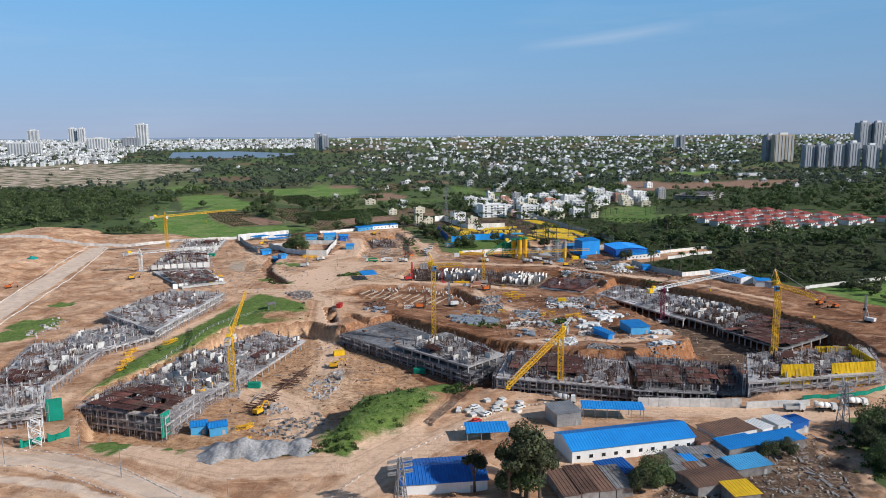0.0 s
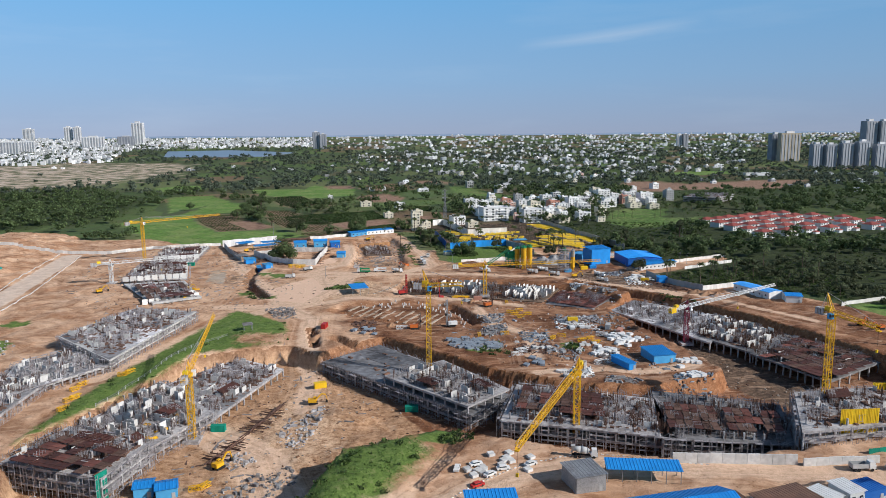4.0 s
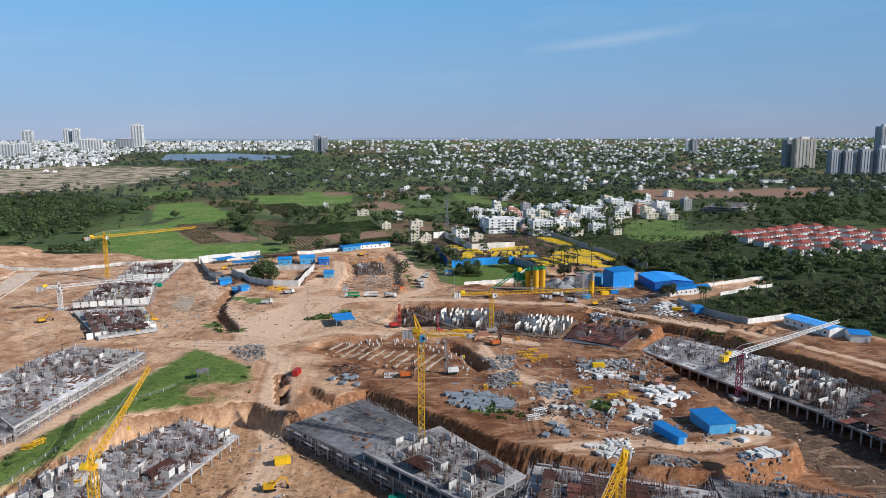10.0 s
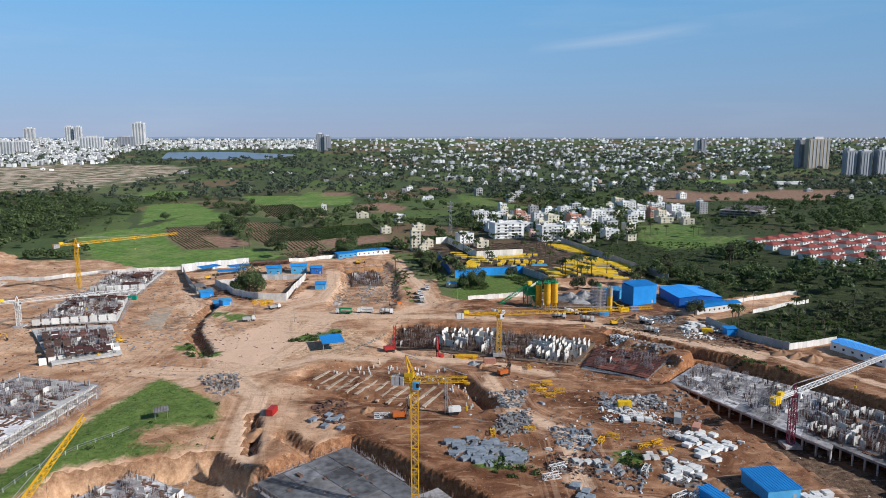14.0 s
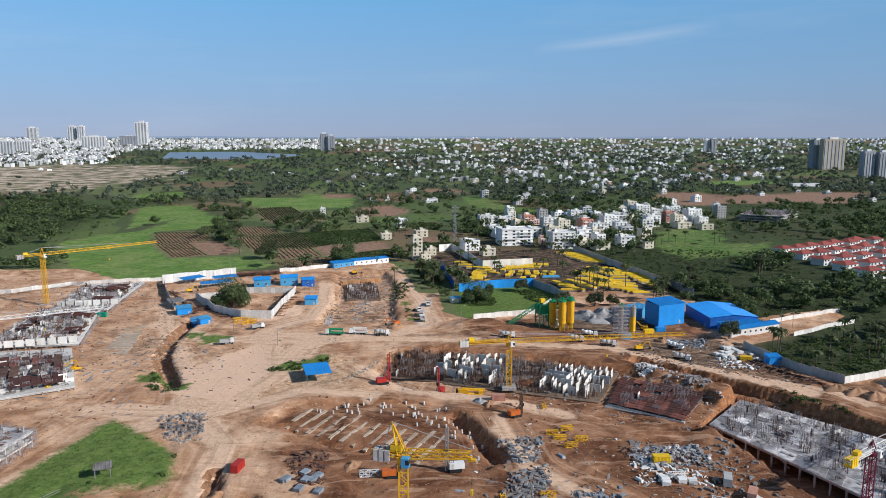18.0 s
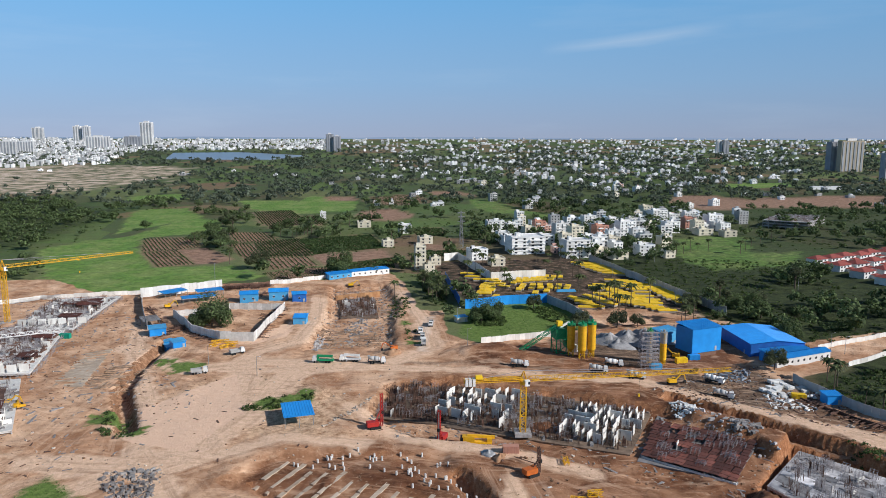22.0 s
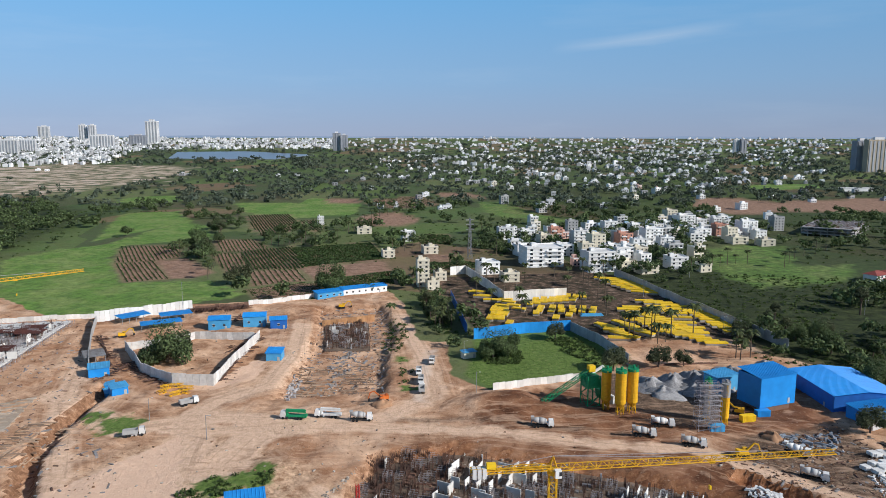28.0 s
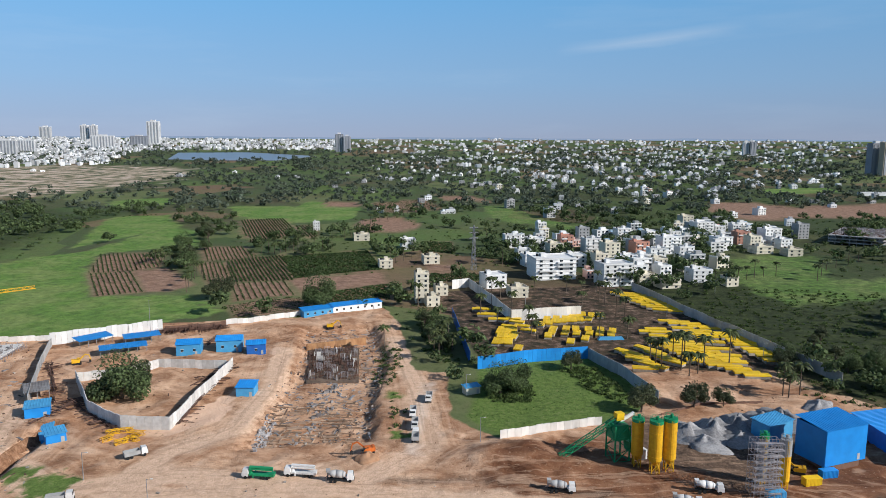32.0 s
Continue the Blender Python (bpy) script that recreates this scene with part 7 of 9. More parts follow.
for poly, n in ((SCRUB_E, 620), (far_east, 800), (orchard, 1000), (hedge, 300), ([(36.3, 743.0), (49.1, 754.6), (59.8, 736.9), (56.0, 722.0), (40.0, 722.0)], 300), ([(72.8, 763.3), (89.0, 768.0), (98.5, 731.7), (91.8, 722.0), (81.1, 737.7)], 170), (MOUND, 30), (TERRACE, 14), (lane, 120), ([(146.5, 304.9), (182.4, 313.4), (155.4, 263.6), (137.8, 267.8)], 120),
                ([(-27.6, 296.8), (-17.0, 303.0), (-12.4, 293.9), (-30.7, 292.7)], 40), ([(-58.0, 595.7), (-50.1, 608.0), (-29.9, 611.4), (-32.2, 598.9), (-50.7, 592.9)], 50),
                ([(-101.4, 571.2), (-107.3, 592.4), (-91.7, 581.5), (-87.3, 566.5)], 36), ([(36.0, 453.6), (48.8, 468.6), (52.8, 447.3), (41.5, 442.1)], 30), ([(76.2, 455.3), (89.6, 464.1), (87.2, 446.2)], 20),
                ([(-9.6, 788.9), (-3.1, 806.2), (8.8, 695.5), (3.4, 685.0)], 40), ([(-16.1, 772.4), (-9.2, 811.0), (-0.1, 756.6), (-6.5, 734.5)], 50),
                ([(165.5, 571.2), (184.0, 540.4), (179.4, 533.0), (160.7, 561.4)], 60),
                ([(15.1, 351.0), (27.1, 358.5), (27.7, 350.4), (19.5, 345.6)], 30)):
    near_bush += scatter(poly, n, 100 + n)
nb = np.array(near_bush)
many("bushes", "low green bushes and weeds on waste ground", BUSH_T, nb[:, 0], nb[:, 1], rs.uniform(0.45, 1.2, len(nb)), SHRUB, 4, "bushes")
tf = []
for poly, n in ((TERRACE, 900), (MOUND, 700), (GREEN_LOT, 900)):
    tf += scatter(poly, n, 200 + n)
tf = np.array(tf)
many("grass_tufts", "long green grass on banks", TUFT_T, tf[:, 0], tf[:, 1], rs.uniform(0.5, 1.1, len(tf)), GRASS, 5, "grass")
# crops in rows
def crop_rows(label, plots, leaves, size, seed):
    cx, cy = [], []
    for key, gap, turn, step in plots:
        poly = PLOTS[key]
        c = np.mean(np.array(poly), 0)
        e = np.arange(-170, 170, step)
        a = radians(turn)
        for row in np.arange(-170, 170, gap):
            x, y = c[0] + e * math.cos(a) - row * math.sin(a), c[1] + e * math.sin(a) + row * math.cos(a)
            ok = inside(poly, x, y)
            cx.append(x[ok]), cy.append(y[ok])
    cx, cy = np.concatenate(cx), np.concatenate(cy)
    many("crop_rows", label, [leaf_cloud(80 + k, leaves, size, [(0, 0, 0.4, 0.45, 0.35)]) for k in range(3)], cx, cy, rs.uniform(0.8, 1.3, len(cx)), CROPM, seed, "crops")


crop_rows("young green crops in thin straight rows over brown soil", (("a", 3.4, 118, 1.6), ("b", 3.4, 120, 1.6), ("d", 3.4, 112, 1.7), ("e", 3.2, 112, 1.5), ("h", 4.0, 112, 1.7), ("i", 4.4, 41, 1.4), ("p", 6.5, 60, 2.2)), 4, 0.42, 6)
crop_rows("dense dark green crops in straight rows", (("f", 3.0, 112, 1.1), ("g", 3.0, 27, 1.0), ("k", 3.6, 39, 1.1), ("l", 3.4, 110, 1.2), ("m", 3.4, 110, 1.2), ("q", 3.4, 15, 1.2), ("s", 3.0, 15, 1.2)), 6, 0.5, 7)
lake_pts = [(p[0], p[1]) for p in LAKE]
lake_m = Mesh()
lake_m.add([(q[0], q[1], gz(*q) + 2.0) for q in lake_pts] + [(q[0], q[1], gz(*q) - 3.0) for q in lake_pts],
           [tuple(range(len(lake_pts))), tuple(range(len(lake_pts), 2 * len(lake_pts)))[::-1]] + [(k, (k + 1) % len(lake_pts), len(lake_pts) + (k + 1) % len(lake_pts), len(lake_pts) + k) for k in range(len(lake_pts))])
single("lake", lake_m, WATER, "still grey-blue lake before the city", "lake", kind="structure")



# ---- houses ----
def house(w, d, storeys, paint, seed, label, balcony=False, tank=True, group="town houses"):
    """A flat-roofed house with parapet, windows, stair head and water tank; its front faces -y."""
    q = random.Random(seed)
    h = 3.1 * storeys
    ob = thing("house", label, "house", group)
    rings = [(-1.0, 0.0)]
    for s in range(storeys):
        z = 3.1 * (s + 1)
        rings += [(z - 0.3, 0.0), (z - 0.3, 0.3), (z - 0.08, 0.3), (z - 0.08, 0.0)]
    rings.append((h, 0.0))
    vs, fs = [], [(3, 2, 1, 0)]
    for z, e in rings:
        vs += [(sx * (w / 2 + e), sy * (d / 2 + e), z) for sx, sy in ((-1, -1), (1, -1), (1, 1), (-1, 1))]
    for k in range(len(rings) - 1):
        fs += [(4 * k + i, 4 * k + (i + 1) % 4, 4 * k + 4 + (i + 1) % 4, 4 * k + 4 + i) for i in range(4)]
    k = 4 * (len(rings) - 1)
    fs.append((k, k + 1, k + 2, k + 3))
    body = Mesh().add(vs, fs)
    part("wall", body, paint, ob)
    par = Mesh()
    for s, e in (((-w / 2, -d / 2), (w / 2, -d / 2)), ((w / 2, -d / 2 + .1), (w / 2, d / 2 - .1)), ((w / 2, d / 2), (-w / 2, d / 2)), ((-w / 2, d / 2 - .1), (-w / 2, -d / 2 + .1))):
        par.wall(s, e, 0.2, h, h + 0.9)
    part("parapet", par, paint, ob)
    win = Mesh().box((0, 0, 0), (1.5, 0.12, 1.4)).data("window", GLASS)
    for s in range(storeys):
        n = max(2, int(w / 4.4))
        for i in range(n):
            piece("window", win, ob, pose(-w / 2 + w * (i + 0.5) / n, -d / 2 - 0.03, 3.1 * s + 1.0))
        m = 1
        for i in range(m):
            piece("window", win, ob, pose(w / 2 + 0.03, -d / 2 + d * (i + 0.5) / m, 3.1 * s + 1.0, 0, 0, 90))
        if balcony:
            part("balcony", Mesh().box((q.choice((-1, 1)) * w * 0.22, -d / 2 - 0.7, 3.1 * s + 0.1), (w * 0.4, 1.4, 1.0)), WHITE, ob)
    part("stair_head", Mesh().box((q.uniform(-.25, .25) * w, d * 0.2, h), (3.0, 3.4, 2.5)), paint, ob)
    if tank:
        part("water_tank", Mesh().tube((-w * 0.3, d * 0.25, h), (-w * 0.3, d * 0.25, h + 1.6), 0.8, 0.75, 10), DARK, ob, "black plastic water tank")
    return ob


HOUSES = [house(15, 14, 3, WHITE, 1, "white flat-roofed three-storey house in the town"), house(17, 13, 4, WHITE, 2, "white four-storey house with balconies", True), house(14, 15, 4, CREAM, 3, "cream four-storey house with flat roof"),
          house(21, 15, 5, WHITE, 4, "white five-storey apartment block with balconies", True), house(12, 11, 2, CREAM, 5, "small cream house with flat roof"), house(16, 13, 4, PINK, 6, "terracotta-fronted four-storey house in the town", True),
          house(14, 13, 5, GREYW, 7, "grey five-storey house with flat roof")]
kept = set()


def put_house(k, p, rz=0.0, s=1.0, label=""):
    proto = HOUSES[k]
    m = on(p, 0, rz) @ Matrix.Diagonal((s, s, 1, 1))
    if k in kept:
        ob = copy_thing(proto, m)
    else:
        kept.add(k)
        ob = proto
    ob.matrix_basis = m
    if label:
        ob["label"] = label
    return ob


tower = house(8.5, 9, 6, CREAM, 21, "tall narrow cream house with a blank side wall")
tower.matrix_basis = on((2.7, 899.8), 0, 10)
for k, (n, p, rz, s) in enumerate([(0, (50.8, 946.5), 20, 1.0), (3, (96.9, 986.4), 12, 1.5), (3, (138.7, 960.5), 14, 1.1), (1, (167.6, 1003.7), 16, 1.0), (2, (181.9, 1004.4), 14, 0.8), (0, (204.2, 974.0), 10, 1.0),
                                  (1, (77.3, 1134.2), 10, 0.9), (0, (99.2, 1135.4), 12, 1.0), (1, (149.8, 1113.6), 15, 0.9), (2, (162.0, 1088.1), 12, 1.0), (0, (122.0, 1036.8), 10, 1.1),
                                  (5, (189.5, 1092.7), 20, 0.9), (3, (220.1, 1107.3), 14, 0.9), (1, (221.4, 1064.1), 10, 0.8), (3, (290.1, 1227.8), 18, 1.0), (2, (301.5, 1320.3), 12, 1.0),
                                  (1, (276.8, 1130.8), 15, 1.0), (5, (310.6, 1169.8), 10, 0.9), (3, (339.5, 1171.4), 15, 0.9), (6, (391.2, 1215.8), 12, 0.9), (4, (306.6, 1111.9), 10, 1.4), (4, (329.8, 1100.2), 8, 1.2),
                                  (0, (-22.1, 1121.6), 14, 0.9), (4, (-73.9, 1176.2), 10, 1.3), (0, (-135.5, 1250.3), 14, 0.5), (4, (-33.0, 1018.5), 14, 0.9), (4, (2.7, 1041.6), 14, 1.1), (4, (14.6, 918.9), 14, 0.7),
                                  (4, (65.7, 917.7), 14, 1.0), (4, (175.0, 952.2), 14, 1.2), (0, (86.6, 1035.0), 14, 1.0), (1, (196.2, 1191.7), 14, 0.9), (0, (225.9, 1193.4), 14, 0.9), (2, (111.1, 1079.2), 14, 0.9),
                                  (4, (222.0, 960.4), 14, 0.8), (4, (10.0, 889.0), 14, 0.7), (2, (140.7, 1024.6), 12, 0.8), (0, (166.9, 1039.0), 12, 0.8), (1, (194.4, 1054.2), 8, 0.8), (0, (249.8, 1194.8), 14, 0.8), (0, (313.8, 1243.2), 10, 0.8), (2, (309.9, 1139.7), 12, 0.8), (0, (340.4, 1141.4), 12, 0.8),
                                  (5, (128.4, 1129.8), 12, 0.8), (0, (82.0, 1062.7), 10, 0.8), (4, (208.7, 1015.4), 12, 1.0), (4, (163.0, 967.9), 14, 1.1), (6, (151.2, 1168.7), 10, 0.8)]):
    put_house(n, p, rz, s)
# plainer houses that fill the town
def small_house(w, d, floors, paint, seed):
    h = 3.1 * floors
    ob = thing("house", "flat-roofed %s town house with a rooftop room" % paint.name.split("_")[0], "house", "town houses")
    part("wall", Mesh().box((0, 0, -1), (w, d, h + 1)), paint, ob)
    part("parapet", Mesh().wall((-w / 2, -d / 2), (w / 2, -d / 2), 0.2, h, h + 0.9).wall((w / 2, -d / 2), (w / 2, d / 2), 0.2, h, h + 0.9).wall((-w / 2, d / 2), (-w / 2, -d / 2), 0.2, h, h + 0.9), WHITE, ob)
    part("stair_head", Mesh().box((w * (0.22 if seed % 2 else -0.22), d * 0.15, h), (w * 0.4, d * 0.45, 2.6)), paint, ob)
    for f in range(floors):
        m = Mesh()
        for i in range(3):
            m.box((-w / 2 + w * (i + 0.5) / 3, -d / 2 - 0.04, 3.1 * f + 0.9), (w * 0.16, 0.12, 1.4))
        m.box((w / 2 + 0.04, -d * 0.15, 3.1 * f + 0.9), (0.12, d * 0.2, 1.4))
        part("window_row", m, GLASS, ob, "dark windows of one floor")
    part("balcony", Mesh().box((w * 0.2, -d / 2 - 0.7, 3.1 * (floors - 1) - 0.1), (w * 0.4, 1.4, 0.9)), WHITE, ob)
    return ob


SALMON = mat("salmon_paint", (0.62, 0.40, 0.33), (0.50, 0.31, 0.26), 0.7, 0.5, streak=0.7)
MINT = mat("bluish_paint", (0.42, 0.56, 0.66), (0.33, 0.46, 0.56), 0.7, 0.5, streak=0.7)
fill = [small_house(11, 10, 2, WHITE, 1), small_house(10, 11, 3, WHITE, 2), small_house(12, 10, 3, CREAM, 3), small_house(9, 10, 2, SALMON, 4), small_house(14, 11, 3, WHITE, 5), small_house(10, 9, 2, MINT, 6), small_house(13, 10, 4, GREYW, 7)]
core = [(62.8, 1094.4), (127.5, 1292.4), (164.4, 1195.4), (285.3, 1301.2), (394.4, 1336.5), (353.4, 1163.3), (252.7, 1056.4), (211.9, 977.7), (150.4, 953.4), (93.4, 995.9)]
taken = [tuple(o.matrix_basis.translation[:2]) for o in bpy.data.objects if o.name.startswith("house") and not o.parent]
spots = [p for p in scatter(core, 150, 77)]
count = 0
for p in spots:
    if count >= 50 or any(math.dist(p, q) < 13 for q in taken):
        continue
    taken.append(p)
    m = on(p, 0, 8 + 6 * (count % 3))
    if count < len(fill):
        fill[count].matrix_basis = m
    else:
        copy_thing(fill[(0, 1, 2, 4, 3, 1, 0, 6, 5, 4)[count % 10]], m)
    count += 1
sites = [(101.6, 1896.0), (201.2, 2060.0), (469.0, 1908.0), (515.2, 1660.0), (393.4, 1288.0), (202.3, 1312.0), (79.4, 1308.0)]
for k, p in enumerate(scatter(sites, 14, 41)):
    copy_thing(fill[(0, 1, 2, 4, 3, 0, 6)[k % 7]], on(p, 0, 10 + 7 * (k % 4)))
# unfinished block among the houses
unfinished = frame_building("unfinished grey concrete apartment frame in the town", [(400.5, 1174.8), (442.6, 1147.0), (491.4, 1208.6), (447.2, 1237.0)], 0, [3.2, 6.4, 9.6], (8, 3), CONC, 0, 10, 0, 2.4, 0, 0, seed=71, group="town houses")


# ---- red-roofed villas ----
def villa():
    ob = thing("villa", "white villa with a hipped red tile roof", "house", "red-roofed villas")
    part("wall", Mesh().box((0, 0, -1), (13, 9, 6.6)), WHITE, ob)

    def hip(m, c, w, d, z, r):
        x, y, k = w / 2, d / 2, max(0.2, w / 2 - d / 2)
        vs = [(c[0] - x, c[1] - y, z), (c[0] + x, c[1] - y, z), (c[0] + x, c[1] + y, z), (c[0] - x, c[1] + y, z), (c[0] - k, c[1], z + r), (c[0] + k, c[1], z + r)]
        return m.add(vs, [(0, 1, 5, 4), (1, 2, 5), (2, 3, 4, 5), (3, 0, 4), (3, 2, 1, 0)])
    part("roof", hip(Mesh(), (0, 0), 14.4, 10.4, 5.6, 2.6), TILE, ob, "red tile roof")
    part("porch", Mesh().box((3.0, -6.2, -1), (5.0, 3.6, 3.8)), WHITE, ob)
    part("porch_roof", hip(Mesh(), (3.0, -6.2), 6.0, 4.6, 2.85, 1.2), TILE, ob, "red tile porch roof")
    win = Mesh().box((0, 0, 0), (1.4, 0.12, 1.3)).data("window", GLASS)
    for x, z in ((-4.5, 3.6), (-1, 3.6), (3, 3.6), (-4, 0.8)):
        piece("window", win, ob, pose(x, -4.55, z))
    return ob


vp = villa()
first = True
for j in range(5):
    for i in range(8):
        p = quad_at([(329.3, 927.4), (343.6, 805.5), (570.6, 885.1), (456.1, 999.7)], (j + 0.3 + 0.12 * math.sin(i * 3)) / 4.6, (i + 0.3) / 8)
        m = on(p, 0, 28 + 4 * math.sin(3 * i + j)) @ Matrix.Diagonal((1.12, 1.12, 1.0, 1))
        if first:
            vp.matrix_basis, first = m, False
        else:
            copy_thing(vp, m)


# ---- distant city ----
# added glowing strip past the land's edge; its emission paints in horizon haze
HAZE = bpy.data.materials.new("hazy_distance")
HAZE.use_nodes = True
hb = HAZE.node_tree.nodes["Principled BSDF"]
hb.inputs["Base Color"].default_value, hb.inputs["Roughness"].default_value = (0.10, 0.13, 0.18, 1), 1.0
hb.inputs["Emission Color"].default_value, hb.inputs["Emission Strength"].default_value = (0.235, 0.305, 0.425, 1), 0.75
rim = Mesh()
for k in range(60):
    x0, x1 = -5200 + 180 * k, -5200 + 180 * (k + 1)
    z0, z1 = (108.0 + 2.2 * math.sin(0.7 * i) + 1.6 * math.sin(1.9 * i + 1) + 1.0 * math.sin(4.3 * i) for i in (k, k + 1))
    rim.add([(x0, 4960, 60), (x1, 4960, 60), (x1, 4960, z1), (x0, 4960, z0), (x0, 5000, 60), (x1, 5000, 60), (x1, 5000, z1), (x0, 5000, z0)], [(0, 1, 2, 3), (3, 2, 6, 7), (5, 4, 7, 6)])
single("backdrop", rim, HAZE, "glowing blue strip with haze painted in behind the plain", "backdrop", kind="structure")


def skyline_tower(label, p, w, d, h, paint, bands, rz=8, trim=WHITE, glass=GREYW):
    ob = thing("tower_block", label, "tower block", "tower blocks", on(p, -2, rz))
    part("wall", Mesh().box((0, 0, 0), (w, d, h)), paint, ob)
    for i in range(bands):
        x = -w / 2 + w * (i + 0.5) / bands
        part("window_bay", Mesh().box((x, -d / 2 - 0.5, 4), (w / bands * 0.45, 1.0, h - 8)), glass, ob)
    for i in range(2):
        part("window_bay", Mesh().box((w / 2 + 0.5, -d / 2 + d * (i + 0.5) / 2, 4), (1.0, d * 0.22, h - 8)), glass, ob)
    part("lift_head", Mesh().box((0, 0, h), (w * 0.4, d * 0.5, h * 0.05 + 2)), trim, ob)
    return ob


BEIGE = mat("beige_facade", (0.55, 0.46, 0.34), (0.44, 0.36, 0.27), 0.8, 0.05, bump=0)
SLATE = mat("slate_facade", (0.34, 0.35, 0.38), (0.26, 0.27, 0.30), 0.6, 0.05, bump=0)
PALEF = mat("pale_facade", (0.78, 0.76, 0.74), (0.66, 0.65, 0.64), 0.8, 0.05, bump=0)
BAY = mat("shaded_window_bay", (0.42, 0.43, 0.45), (0.32, 0.33, 0.35), 0.5, 0.05, bump=0)
TOWERS = [("pale slender tower block on the skyline", (-1583.1, 4216.0), 18, 30, 34, "p", 4), ("pale twin tower block on the skyline", (-2177.7, 4648.0), 11, 22, 22, "p", 3), ("pale twin tower block on the skyline", (-2116.3, 4636.0), 10, 22, 22, "p", 3),
          ("pale tower block on the skyline", (-2526.9, 4848.0), 16, 18, 17, "p", 3), ("wide pale apartment block of the city", (-1629.8, 3760.0), 34, 12, 19, "p", 8), ("wide pale apartment block of the city", (-1699.6, 3288.0), 22, 12, 20, "p", 6),
          ("wide pale apartment block of the city", (-1727.0, 3204.0), 26, 12, 21, "p", 6), ("wide pale apartment block of the city", (-1553.0, 3972.0), 26, 12, 16, "s", 6), ("dark glass twin tower on the skyline", (-496.7, 3572.0), 12, 18, 28, "s", 3),
          ("dark glass twin tower on the skyline", (-462.9, 3564.0), 11, 18, 25, "s", 3), ("distant pale tower pair", (1198.1, 3436.0), 8, 12, 21, "p", 2), ("distant pale tower pair", (1224.7, 3428.0), 9, 12, 21, "s", 2),
          ("beige ribbed tower block", (1179.9, 2392.0), 32, 22, 43, "b", 6), ("grey side tower of the beige block", (1152.3, 2428.0), 16, 26, 41, "s", 3)]
for label, p, wpx, dm, hpx, kind, bands in TOWERS:
    dist = math.hypot(p[0] - 9, p[1] - 71) / 1263
    skyline_tower(label, p, wpx * dist, dm, hpx * dist + 2, {"p": PALEF, "s": SLATE, "b": BEIGE}[kind], bands, 4, PALEF, BAY)
for k, (x0, w, y0, hpx) in enumerate([(1428, 22, 297, 42), (1452, 24, 298, 41), (1480, 26, 300, 44), (1508, 26, 300, 46), (1540, 30, 302, 42), (1575, 30, 302, 44), (1610, 30, 302, 44)]):
    p0, p1 = (1079.6, 2048.0), (1341.9, 2004.0)
    p = lerp(p0, p1, (x0 - 1428) / 182)
    dist = p[1] / 1263
    skyline_tower("grey slab tower block with pale stair cores", p, w * dist * 0.8, 18, hpx * dist, SLATE, 4, 4, PALEF, BAY)
for x0 in (0, 1):
    p = lerp((1849.5, 3052.0), (1904.8, 3044.0), x0)
    dist = p[1] / 1263
    skyline_tower("tall dark twin tower on the skyline", p, 20 * dist, 40, 50 * dist, SLATE, 4, 4, PALEF, BAY)


def city(name, label, regions, seed, big=1.0, clump=0.0, panes=None):
    """Thousands of small distant buildings, joined."""
    q = random.Random(seed)
    m = Mesh()
    for poly, n, lo, hi in regions:
        for x, y in scatter(poly, n, q.randint(0, 9999)):
            if clump and float(wave(np.array([x]), np.array([y]), 260.0, 5)[0]) < q.uniform(-0.25, 0.45) * clump:
                continue
            z = gz(x, y)
            w, d, h = q.uniform(8, 20) * big, q.uniform(8, 16) * big, q.uniform(lo, hi)
            a = q.uniform(-0.2, 0.4)
            m.box((x, y, z - 2), (w, d, h + 2), a)
            if q.random() < 0.7:
                m.box((x + w * 0.1, y, z + h), (w * 0.4, d * 0.5, 2.5), a)
            if panes is not None and y < 2500:
                for f in range(int(h / 3)):
                    fx, fy = x + math.sin(a) * d * 0.5, y - math.cos(a) * d * 0.5
                    for k in (-0.3, 0.0, 0.3):
                        panes.box((fx + k * w * math.cos(a), fy + k * w * math.sin(a), z + 1.0 + 3.0 * f), (w * 0.14, 0.3, 1.4), a)
    return tagged(new(name, m.data(name, FARM_W)), label, "city buildings", kind="stuff")


city("distant_city", "dense pale city houses towards the horizon",
     [([(-3359.3, 4956.0), (-679.4, 4752.0), (-532.0, 3740.0), (-1236.2, 3644.0), (-1417.6, 3424.0), (-1072.1, 2652.0), (-1358.0, 2632.0), (-1629.6, 2432.0)], 2300, 5, 14),
      ([(-2828.7, 4180.0), (-1448.5, 3840.0), (-1115.2, 2660.0), (-1286.1, 2496.0), (-1629.6, 2432.0)], 460, 7, 16)], 3, 0.82)
city("far_city", "pale houses of the plain towards the horizon",
     [([(-691.0, 4940.0), (1229.2, 4940.0), (3185.0, 4940.0), (2985.0, 3992.0), (2432.9, 3260.0), (967.2, 3532.0), (-119.2, 3404.0), (-540.8, 3800.0)], 2300, 5, 11)], 3, 0.85, 0.7)
suburb_panes = Mesh()
